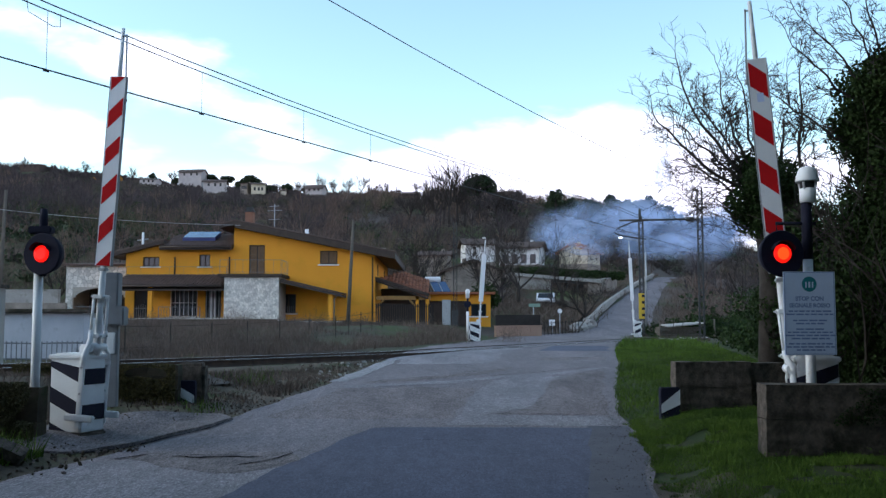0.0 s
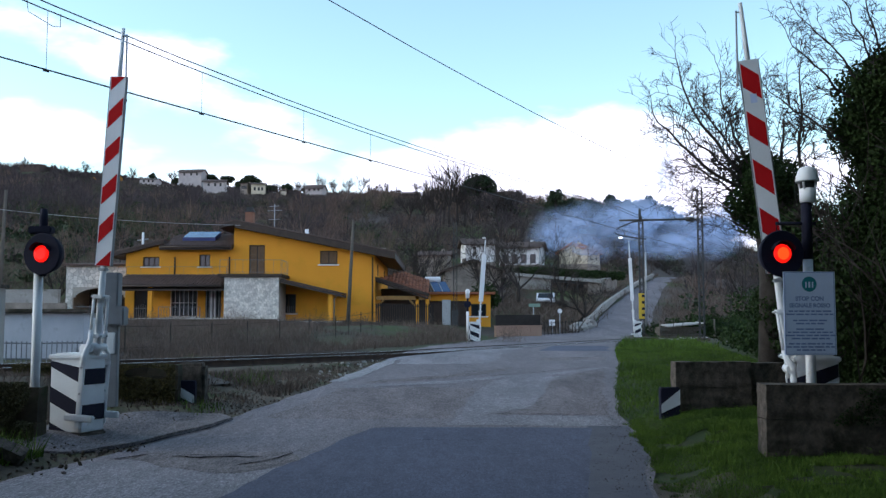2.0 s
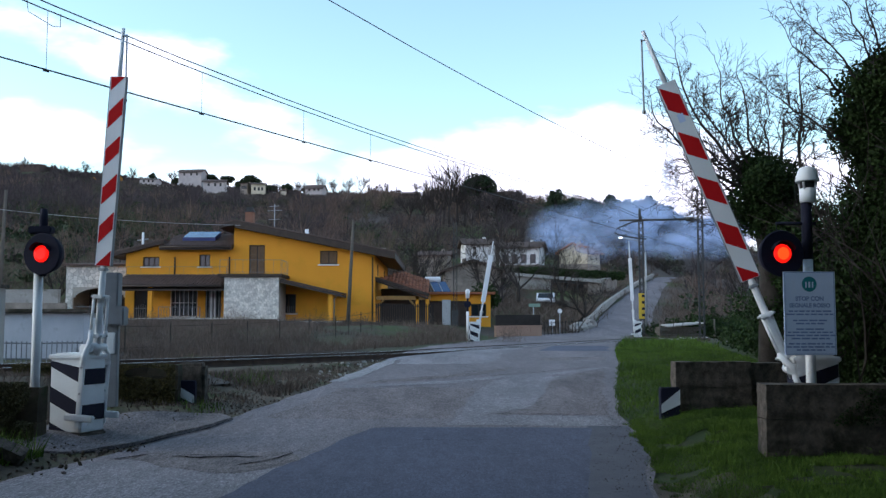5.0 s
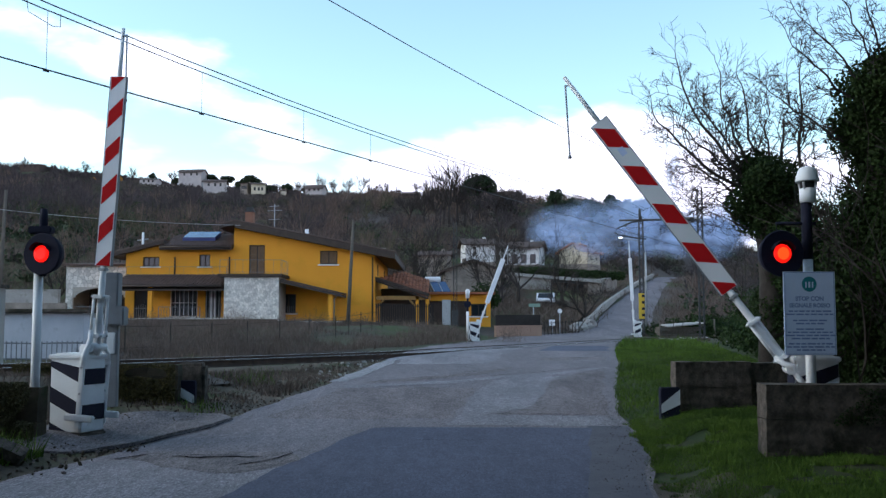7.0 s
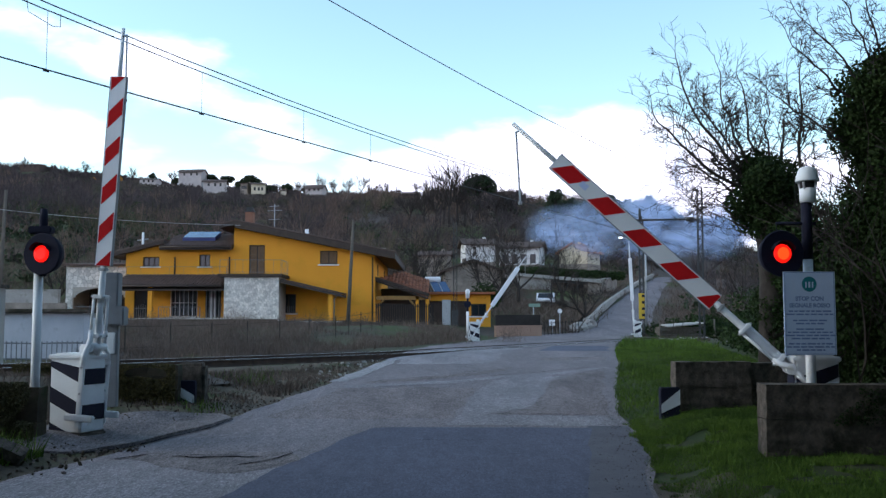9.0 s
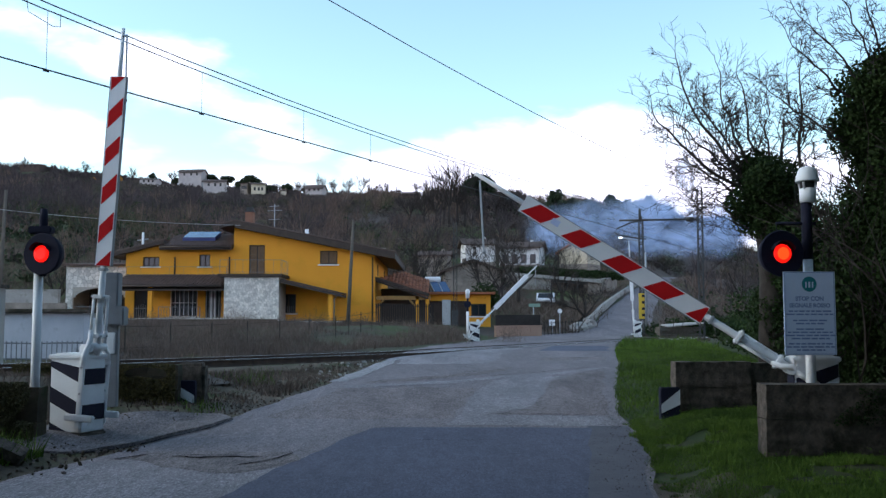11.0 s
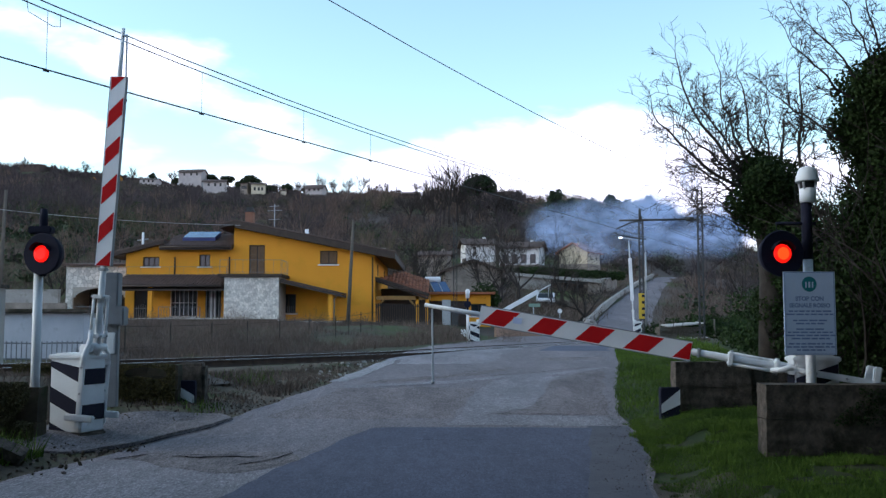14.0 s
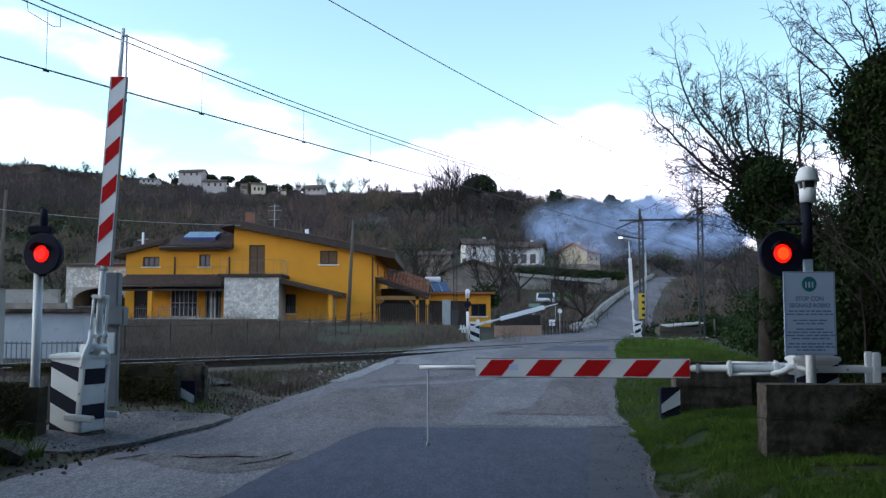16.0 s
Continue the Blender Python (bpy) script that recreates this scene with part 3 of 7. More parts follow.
sig_r = signal(pose(3.53, 9.9, 2.21), "black round crossing signal with lit red lamp and white bell", 8, True)
part("post", T([(0.325, 0.12, -2.2), (0.325, 0.12, -0.05)], 0.052, 14), WHITE, sig_r, "white steel post")
part("upper_post", T([(0.325, 0.12, -0.05), (0.325, 0.12, 0.55)], 0.055, 14), BLACK, sig_r, "black upper post")
part("bracket", T([(0.0, 0.1, 0.2), (0.0, 0.12, 0.33), (0.42, 0.12, 0.33)], 0.018, 8), BLACK, sig_r)
part("bracket", T([(0.0, 0.1, 0.0), (0.29, 0.12, 0.0)], 0.025, 8), BLACK, sig_r)
bell = part("bell", T([(0.345, 0.12, 0.55), (0.345, 0.12, 0.56), (0.345, 0.12, 0.70), (0.345, 0.12, 0.71)], [0.07, 0.085, 0.085, 0.05], 24), WHITE_CLEAN, sig_r, "white crossing bell")
part("bell_louvre", T([(0.345, 0.12, 0.71), (0.345, 0.12, 0.80)], 0.075, 20), DARK_METAL, bell)
part("bell_dome", T([(0.345, 0.12, 0.775), (0.345, 0.12, 0.79), (0.345, 0.12, 0.88), (0.345, 0.12, 0.92), (0.345, 0.12, 0.935)], [0.122, 0.124, 0.098, 0.080, 0.05], 28), WHITE_CLEAN, bell, "white domed cap")
for k in range(4):
    a = math.pi / 4 + k * math.pi / 2
    part("bell_stay", T([(0.345 + 0.08 * math.cos(a), 0.12 + 0.08 * math.sin(a), 0.69), (0.345 + 0.1 * math.cos(a), 0.12 + 0.1 * math.sin(a), 0.79)], 0.012, 6), WHITE_CLEAN, bell)

sig_l = signal(pose(-4.64, 11.0, 2.285), "black round crossing signal with lit red lamp on white post", -14, False)
part("post", T([(-0.09, 0.1, -2.1), (-0.09, 0.1, -0.2)], 0.053, 14), WHITE, sig_l, "white steel post")
part("upper_post", T([(-0.05, 0.1, -0.25), (-0.05, 0.1, 0.42), (-0.05, 0.1, 0.54)], [0.05, 0.05, 0.04], 14), BLACK, sig_l, "black upper post")
part("bracket", B(-0.2, 0.02, 0.24, 0.07, 0.16, 0.33, bevel=0.015), BLACK, sig_l)
part("bracket", T([(-0.19, 0.08, 0.28), (-0.05, 0.1, 0.28), (-0.05, 0.1, 0.30)], 0.02, 8), BLACK, sig_l)


def lettering(text, size, at, mat, parent, label):
    cu = bpy.data.curves.new("lettering", "FONT")
    cu.body, cu.size, cu.align_x, cu.align_y, cu.extrude = text, size, "CENTER", "CENTER", 0.0008
    cu.offset = 0.0022
    tmp = new("lettering", cu)
    me = bpy.data.meshes.new_from_object(tmp)
    bpy.data.objects.remove(tmp)
    me.materials.clear()
    me.materials.append(mat)
    ob = new("lettering", me)
    ob.parent, ob.matrix_basis = parent, at
    return tagged(ob, label)


def stop_sign():
    th = thing("stop_sign", "white sign plate with blue border lettered STOP CON SEGNALE ROSSO", "sign", pose(3.79, 9.84, 1.59, 0, 0, 3))
    plate = part("plate", B(-0.274, -0.006, -0.43, 0.274, 0.006, 0.43, bevel=0.003), SIGN_WHITE, th, "white enamelled plate")
    for n, q in (("border_line", (-0.264, 0.418, 0.264, 0.424)), ("border_line", (-0.264, -0.424, 0.264, -0.418)), ("border_line", (-0.264, -0.418, -0.258, 0.418)), ("border_line", (0.258, -0.418, 0.264, 0.418))):
        part(n, B(q[0], -0.0085, q[1], q[2], -0.0065, q[3]), SIGN_BLUE, plate)
    part("emblem", disc(bmesh.new(), (0, 0.30), 0.078, -0.0085, -0.0065), SIGN_TEAL, plate, "round teal emblem")
    for x, w in ((-0.035, 0.016), (0.0, 0.02), (0.035, 0.016)):
        part("emblem_mark", B(x - w / 2, -0.010, 0.262, x + w / 2, -0.0088, 0.325), SIGN_WHITE, plate)
    lettering("STOP CON", 0.060, pose(0, -0.0075, 0.148, 90), SIGN_BLUE, plate, "blue lettering STOP CON")
    lettering("SEGNALE ROSSO", 0.057, pose(0, -0.0075, 0.078, 90), SIGN_BLUE, plate, "blue lettering SEGNALE ROSSO")
    rnd = random.Random(4)
    for z, w in ((0.02, 0.45), (-0.012, 0.5), (-0.075, 0.36), (-0.107, 0.30), (-0.165, 0.30), (-0.197, 0.48), (-0.229, 0.52), (-0.261, 0.40), (-0.315, 0.46), (-0.347, 0.50), (-0.379, 0.3)):
        x = -w / 2
        while x < w / 2 - 0.02:
            d = min(rnd.uniform(0.03, 0.1), w / 2 - x)
            part("text_bar", B(x, -0.0085, z - 0.008, x + d, -0.0065, z + 0.008), SIGN_BLUE, plate)
            x += d + 0.014
    part("strap", B(-0.06, 0.006, 0.24, 0.14, 0.09, 0.27), GREY_METAL, th)
    part("strap", B(-0.06, 0.006, -0.27, 0.14, 0.09, -0.24), GREY_METAL, th)


SIGN_WHITE = material("sign_white", (0.72, 0.78, 0.92), (0.64, 0.70, 0.84), 0.45, 3, bump=0)
stop_sign()


def lattice_mast(at, h, label, w=0.26, leg=0.055):
    th = thing("catenary_mast", label, "mast", at, "railway masts")
    for x in (-w / 2, w / 2):
        part("leg", B(x - leg, -leg, -0.3, x + leg, leg, h, bevel=0.006), DARK_METAL, th)
    n = int(h / 0.42)
    for k in range(n):
        z0, z1 = k * h / n, (k + 1) * h / n
        s = 1 if k % 2 else -1
        part("lacing", T([(-w / 2 * s, -0.9 * leg, z0), (w / 2 * s, -0.9 * leg, z1)], 0.45 * leg, 5), DARK_METAL, th)
        part("lacing", T([(w / 2 * s, 0.9 * leg, z0), (-w / 2 * s, 0.9 * leg, z1)], 0.45 * leg, 5), DARK_METAL, th)
    part("base", B(-0.35, -0.35, -0.4, 0.35, 0.35, 0.12, bevel=0.03), CONCRETE, th, "concrete foot")
    return th


m1 = lattice_mast(pose(12.64, 46.5, 0.6, 0, 0, -10), 7.45, "dark steel lattice mast carrying the overhead wire", 0.22, 0.042)
part("beam", T([(0, 0, 5.95), (-3.9, 0, 5.95)], 0.05, 8), DARK_METAL, m1, "horizontal cantilever tube")
part("hook_arm", T([(-2.6, 0, 5.93), (-3.3, 0, 5.85), (-4.0, 0, 5.55), (-4.15, 0, 5.35), (-3.9, 0, 5.22), (-2.9, 0, 5.02), (-2.6, 0, 5.0)], 0.035, 8), DARK_METAL, m1, "curved registration arm")
part("insulator", T([(-0.3, 0, 5.95), (-0.65, 0, 5.95)], 0.12, 12), DARK_METAL, m1)
part("insulator", T([(-2.9, 0, 5.95), (-2.9, 0, 6.5)], 0.06, 10), DARK_METAL, m1)
m2 = lattice_mast(pose(12.55, 60, 0.6, 0, 0, -5), 7.4, "dark steel lattice mast behind the far barrier", 0.24, 0.05)
part("top_pin", T([(0, 0, 7.4), (0, 0, 8.0)], 0.03, 6), DARK_METAL, m2)
part("insulator", T([(0, 0, 7.3), (0, 0, 7.6)], 0.11, 10), DARK_METAL, m2)
plate = part("marker_plate", B(-0.22, -0.12, 1.1, 0.14, -0.10, 2.7), YELLOW_SIGN, m2, "yellow marker plate with black squares")
for z in (1.25, 1.65, 2.05, 2.45):
    part("black_square", B(-0.02, -0.125, z, 0.14, -0.121, z + 0.16), BLACK, plate)


def wire(name, pts, r, label, mat=None):
    ob = part(name, T(pts, r, 5), mat or WIRE)
    return tagged(ob, label, "wire")


WIRE = material("wire_dark", (0.03, 0.03, 0.032), rough=0.7, bump=0)
mess = lambda y: 6.81 + (0.0027 if y < 29 else 0.0009) * (y - 29) ** 2 if y < 46.5 else 6.81 + 0.0010 * (y - 63.5) ** 2
wire("contact_wire", [(track_x(y), y, 6.08) for y in range(-20, 131, 10)], 0.016, "dark overhead contact wire above the track")
for dx in (-0.03, 0.03):
    wire("messenger_wire", [(track_x(y) + dx * 3, y, mess(y) + 0.05 + dx) for y in range(-1, 131, 3)], 0.0125, "dark carrying wire above the contact wire")
wire("feeder_wire", [(track_x(y) + 5.0, y, 7.26 + (0.002 if y < 27 else 0.001) * (y - 27) ** 2 * (1 if y < 47 else 0)) for y in range(-1, 47, 3)], 0.010, "thin dark feeder wire along the masts")
for y in (17.0, 20.6, 23.9, 26.7, 30.5, 35, 40):
    wire("dropper", [(track_x(y), y, 6.07), (track_x(y), y, mess(y))], 0.005, "thin dropper between overhead wires")
    part("clip", T([(track_x(y) - 0.03, y - 0.05, 6.06), (track_x(y) + 0.03, y + 0.05, 6.06)], 0.022, 6), WIRE, bpy.data.objects["contact_wire"])
wire("jumper_wire", [(track_x(16.6), 16.6, 7.3), (track_x(16.65) - 0.02, 16.65, 7.05), (track_x(17.1), 17.1, 6.92), (track_x(17.25), 17.25, 6.95), (track_x(17.25), 17.25, 7.2)], 0.007, "looped jumper wire on the overhead line")
wire("telephone_wire", [(-28 + 1.6 * k, 56, 8.35 - 0.115 * k + 0.008 * (k - 5) ** 2 - 0.2) for k in range(11)], 0.014, "sagging pale telephone wire to the house", GREY_METAL)
wire("stay_wire", [(14.2, 47.5, 0.9), (12.64, 46.5, 6.5)], 0.008, "stay wire of the mast")


def street_lamp(at, h, reach):
    th = thing("street_lamp", "grey street lamp with curved arm and white lamp head", "street lamp", at)
    part("pole", T([(0, 0, -0.2), (0, 0, 0.6 * h), (0, 0, h - 1.0)], [0.09, 0.07, 0.055], 10), GREY_METAL, th)
    part("arm", T([(0, 0, h - 1.0), (-0.08, 0, h - 0.55), (-0.35, 0, h - 0.25), (-reach, 0, h)], 0.035, 8), GREY_METAL, th)
    part("lamp_head", B(-reach - 0.24, -0.1, h - 0.05, -reach, 0.1, h + 0.05, bevel=0.03), LAMP_WHITE, th, "lit white lamp head")


street_lamp(pose(14.1, 66, 0.75), 6.6, 1.6)


def pole(at, h, r, label, mat):
    th = thing("utility_pole", label, "pole", at, "utility poles")
    part("shaft", T([(0, 0, -0.4), (0, 0, h)], [r, r * 0.62], 10), mat, th)
    return th


p1 = pole(pose(-5.75, 57.6, 1.35, 0, 2.6, 0), 6.3, 0.13, "weathered wooden pole before the yellow house", WOOD_GREY)
part("insulator", T([(-0.1, 0, 5.7), (0.9, 0, 5.55)], 0.02, 6), WOOD_GREY, p1)
p2 = lattice_mast(pose(0.75, 58, 0.9), 6.7, "thin grey lattice pole beside the annex", 0.2, 0.022)
p3 = pole(pose(-27.1, 58, 1.4, 0, 1.5, 0), 8.2, 0.14, "wooden telephone pole at the garden", WOOD_GREY)


def rough_block(x0, y0, z0, x1, y1, z1, rnd):
    """A weathered block with chipped, uneven faces."""
    bm = B(x0, y0, z0, x1, y1, z1)
    bmesh.ops.subdivide_edges(bm, edges=bm.edges[:], cuts=5, use_grid_fill=True)
    o = Vector((rnd.uniform(0, 50), 0, 0))
    c = Vector(((x0 + x1) / 2, (y0 + y1) / 2, (z0 + z1) / 2))
    for v in bm.verts:
        edge = (v.co.x in (x0, x1)) + (v.co.y in (y0, y1)) + (v.co.z in (z0, z1))
        v.co += Vector((noise.noise(v.co * 6 + o), noise.noise(v.co * 6 + o + Vector((0, 9, 0))), noise.noise(v.co * 6 + o + Vector((0, 0, 9))))) * 0.011
        if edge > 1:
            v.co += (c - v.co).normalized() * 0.012
    return bm


def block_wall(name, label, at, length, courses, depth, rnd):
    """A wall of cast blocks laid in courses; courses are heights from below."""
    th = thing(name, label, "wall", at)
    z = 0.0
    for i, h in enumerate(courses):
        x = 0.0
        while x < length - 0.02:
            w = min(rnd.uniform(0.34, 0.6) if "stone" in name else rnd.uniform(1.1, 1.5), length - x)
            if length - x - w < 0.12:
                w = length - x
            j = rnd.uniform(-0.012, 0.012)
            ob = part("block", rough_block(x + 0.004, j, z + 0.003, x + w - 0.004, depth + j, z + h - 0.003, rnd), CONCRETE if "concrete" in name else STONE_DARK, th)
            ob.matrix_basis = pose(0, 0, 0, 0, 0, rnd.uniform(-0.3, 0.3))
            x += w
        z += h
    return th


rnd = random.Random(11)
block_wall("concrete_wall", "low stained concrete block wall on the verge", pose(3.33, 13.7, 0.06, 0, 0, 2), 1.1, (0.50, 0.37), 0.28, rnd)
block_wall("concrete_wall", "dark end block of the low concrete wall", pose(4.44, 13.85, 0.06, 0, 0, 2), 0.75, (0.48, 0.37), 0.28, rnd)
block_wall("concrete_wall", "low mossy concrete block wall before the barrier", pose(3.15, 9.35, 0.08, 0, 0, -2), 3.4, (0.47, 0.34), 0.3, rnd)
block_wall("stone_wall", "low mossy stone wall beside the crossing", pose(-6.6, 14.7, 0.08, 0, 0, 3), 2.5, (0.2, 0.18, 0.2, 0.17), 0.3, rnd)
block_wall("stone_wall", "low dark overgrown stone wall at the verge", pose(-7.0, 10.9, -0.05, 0, 0, 2), 2.36, (0.40, 0.40), 0.3, rnd)
stub = thing("bollard", "rounded grey concrete bollard stone", "bollard", pose(-4.05, 15.3, 0.12))
part("stone", B(-0.23, 0, -0.2, 0.23, 0.3, 0.72, bevel=0.05), CONCRETE, stub)


def marker(at, flip):
    th = thing("marker_block", "small black and white painted edge marker block", "marker", at, "edge markers")
    body = part("block", B(-0.14, -0.06, -0.15, 0.14, 0.06, 0.38, bevel=0.015), BLACK, th, "black painted block")
    s = -1 if flip else 1
    part("white_band", prism(bmesh.new(), [(-0.135, 0.22 + 0.08 * s), (-0.135, 0.08 + 0.06 * s), (0.135, 0.08 - 0.06 * s), (0.135, 0.25 - 0.10 * s)], -0.066, -0.0615), WHITE, body, "white painted band")


marker(pose(3.2, 13.55, 0.2, 0, 0, 4), True)
marker(pose(-4.03, 15.1, 0.2, 0, 0, -6), False)

# grey equipment cases behind the left barrier
case = thing("equipment_case", "grey steel equipment boxes on a post", "equipment box", pose(-4.72, 13.6, 0.3))
part("post", B(-0.06, -0.05, 0, 0.1, 0.05, 1.2, bevel=0.01), CASE_GREY, case)
part("upper_box", B(-0.11, -0.1, 1.42, 0.10, 0.1, 1.9, bevel=0.015), CASE_GREY, case)
part("lower_box", B(-0.08, -0.13, 1.15, 0.2, 0.1, 1.42, bevel=0.02), CASE_GREY, case, "grey box with rounded hood")
part("small_box", B(-0.05, -0.08, 0.75, 0.07, -0.05, 1.05, bevel=0.01), WHITE, case)
# ---- road surface: patches, cracks, crossing ----


def edges(rows_l, rows_r, seed, amp=0.06):
    yl, xl = zip(*rows_l)
    yr, xr = zip(*rows_r)
    return (lambda y: float(np.interp(y, yl, xl)) + rag(y, seed, amp)), (lambda y: float(np.interp(y, yr, xr)) + rag(y, seed + 9, amp))


def patch(rows_l, rows_r, y0, y1, mat, label, seed, lift=0.008, step=0.2, amp=0.16, end=0.22):
    """A sheet of other asphalt with ragged edges all round."""
    l, r = edges(rows_l, rows_r, seed, amp)
    bm = bmesh.new()
    rows = []
    cols = 24
    for y in np.arange(y0, y1 + 0.01, step):
        y = float(y)
        row = []
        for k in range(cols + 1):
            x = l(y) + (r(y) - l(y)) * k / cols
            yy = y + end * noise.noise((x * 1.3, seed, 2.0)) + end * 0.4 * noise.noise((x * 5, seed, 4.0))
            row.append(bm.verts.new((x, yy, road_z(yy) + lift * 0.5 + 0.001 + 0.012 * noise.noise((x * 0.8, yy * 0.5, 1)))))
        rows.append(row)
    for a, b in zip(rows, rows[1:]):
        for k in range(cols):
            bm.faces.new((a[k], a[k + 1], b[k + 1], b[k]))
    return structure("asphalt_patch", bm, mat, label, "road patch", True)


def slant(pts, width, mat, label, seed, lift):
    """A ragged band of other asphalt that runs across the road."""
    bm = bmesh.new()
    prev = None
    n = 60
    for k in range(n + 1):
        u = (len(pts) - 1) * k / n
        i = min(len(pts) - 2, int(u))
        x = pts[i][0] + (pts[i + 1][0] - pts[i][0]) * (u - i)
        y = pts[i][1] + (pts[i + 1][1] - pts[i][1]) * (u - i)
        w = width * min(1, 0.15 + k / 6, 0.15 + (n - k) / 6)
        lo = y - w / 2 + 0.12 * noise.noise((x * 2.1, seed, 1)) + 0.07 * noise.noise((x * 7, seed, 3))
        hi = y + w / 2 + 0.14 * noise.noise((x * 1.9, seed, 6)) + 0.07 * noise.noise((x * 6, seed, 9))
        q = [bm.verts.new((x, yy, road_z(yy) + lift * 0.5 + 0.001 + 0.012 * noise.noise((x * 0.8, yy * 0.5, 1)))) for yy in (lo, (lo + hi) / 2, hi)]
        if prev:
            for a in (0, 1):
                bm.faces.new((prev[a], q[a], q[a + 1], prev[a + 1]))
        prev = q
    structure("asphalt_patch", bm, mat, label, "road patch", True)


patch([(-8, -2.3), (8.2, -1.91), (9.8, -1.72), (10.5, -1.51), (12.0, -1.24), (13.2, -0.87)], [(-8, 1.0), (8.2, 1.23), (13.2, 2.04)], -8, 13.18, ASPHALT_NEW, "smooth blue-grey newer asphalt patch in the road", 1.0, amp=0.05, end=0.05)
patch([(-8, 0.95), (8.2, 1.18), (13.2, 2.0)], [(-8, 1.2), (5, 1.5), (8.2, 1.78), (9, 1.9), (11, 2.33), (13.2, 2.52)], -8, 13.25, ASPHALT_PITTED, "pitted stony asphalt along the verge", 2.2, 0.006, amp=0.05, end=0.08)
patch([(13.2, -0.1), (13.3, 0.05), (14.1, 0.17), (14.4, 0.24)], [(13.2, 2.45), (13.6, 2.56), (14.2, 2.43), (14.4, 2.0)], 13.2, 14.4, ASPHALT_PALE, "pale worn asphalt strip across the road", 3.0, 0.009, 0.1, 0.06, 0.08)
patch([(14.4, 0.24), (15, 0.30), (17.2, 0.54), (18.9, 0.85), (20.1, 1.25), (20.9, 1.8)], [(14.4, 0.61), (15.3, 1.37), (17.1, 1.77), (19.6, 2.14), (20.7, 2.52), (20.9, 2.6)], 14.3, 20.9, ASPHALT_PALE, "pale worn asphalt curving towards the rails", 4.4, 0.0085, 0.15, 0.08, 0.1)
patch([(14.3, -2.6), (17, -2.1), (19, -1.9)], [(14.0, 0.1), (15, 0.28), (17.2, 0.5), (18.6, 0.7)], 14.0, 18.5, ASPHALT_ROUGH, "brownish worn asphalt patch before the crossing", 4.0, 0.006)
patch([(14.5, 0.82), (15.2, 1.39), (17.1, 1.77), (19.5, 2.17), (20.9, 2.8), (22.2, 3.6)], [(14.3, 2.44), (15.8, 2.75), (17.6, 2.95), (20.2, 3.40), (22.2, 3.74)], 14.4, 22.0, ASPHALT_ROUGH, "brownish worn asphalt patch along the verge", 5.5, 0.007, amp=0.08, end=0.12)
patch([(7.5, -4.3), (9.5, -4.0), (10.9, -3.4)], [(7.5, -1.5), (9.5, -1.5), (10.9, -2.7)], 7.5, 10.4, ASPHALT_PALE, "pale rough asphalt at the road edge", 5.0, 0.004)
slant([(-2.2, 18.4), (-0.93, 18.86), (0.18, 19.52), (1.27, 20.49), (2.75, 21.55), (4.0, 23.1)], 0.5, ASPHALT_PALE, "pale worn asphalt band slanting over the road", 6.0, 0.010)
slant([(-1.6, 19.3), (-0.3, 20.3), (0.9, 21.6), (1.7, 22.9)], 0.75, ASPHALT_ROUGH, "brownish asphalt band before the rails", 7.1, 0.006)
slant([(2.6, 25.6), (3.3, 25.9), (4.1, 26.0), (4.5, 26.4)], 1.3, ASPHALT_ROUGH, "brownish asphalt repair near the rails", 8.1, 0.009)
patch([(24, -1.3), (28, -0.8), (34, 0.0)], [(24, 1.2), (28, 1.8), (34, 3.0)], 24, 33, ASPHALT_PALE, "pale asphalt infill between the rails", 7.5, 0.007)
patch([(30, 3.0), (36, 4.2)], [(30, 5.2), (36, 6.2)], 30, 36, ASPHALT_NEW, "dark asphalt repair beside the rails", 8.9, 0.009)
patch([(9.55, -2.3), (9.9, -2.9), (10.4, -3.3), (10.9, -3.35)], [(9.55, -2.0), (9.9, -1.75), (10.4, -1.6), (10.9, -1.75)], 9.6, 11.0, ASPHALT_BROWN, "brownish broken asphalt hollow at the road edge", 9.3, 0.009, 0.1, 0.14, 0.14)
patch([(19.5, -2.3), (23, -1.8), (27, -1.3)], [(19.5, -1.95), (23, -1.45), (27, -0.9)], 19.5, 27, ASPHALT_EDGE, "pale worn edge strip of the road", 11.3, 0.011)
# broken concrete apron before the left barrier
bm = bmesh.new()
prev = None
for k in range(29):
    y = 10.4 + 3.9 * k / 28
    l = float(np.interp(y, [10.4, 10.9, 12.2, 13.3, 14.3], [-4.9, -5.2, -4.95, -4.5, -3.5])) + rag(y, 3.3, 0.12)
    r = float(np.interp(y, [10.4, 10.7, 11.4, 12.3, 13.2, 13.9, 14.3], [-4.6, -4.2, -3.72, -3.47, -3.14, -3.05, -3.3])) + rag(y, 8.3, 0.05)
    row = []
    for m in range(15):
        x = l + (r - l) * m / 14
        z = max(road_z(y) + 0.035, ground_z(x, y) + 0.045) + 0.015 * noise.noise((x * 2, y * 2, 4))
        row.append(bm.verts.new((x, y, z)))
    row.append(bm.verts.new((r + 0.02, y, road_z(y) - 0.05)))
    if prev:
        for m in range(15):
            bm.faces.new((prev[m], prev[m + 1], row[m + 1], row[m]))
    prev = row
structure("pavement", bm, ASPHALT_BROWN, "broken grey concrete apron before the barrier", "pavement")


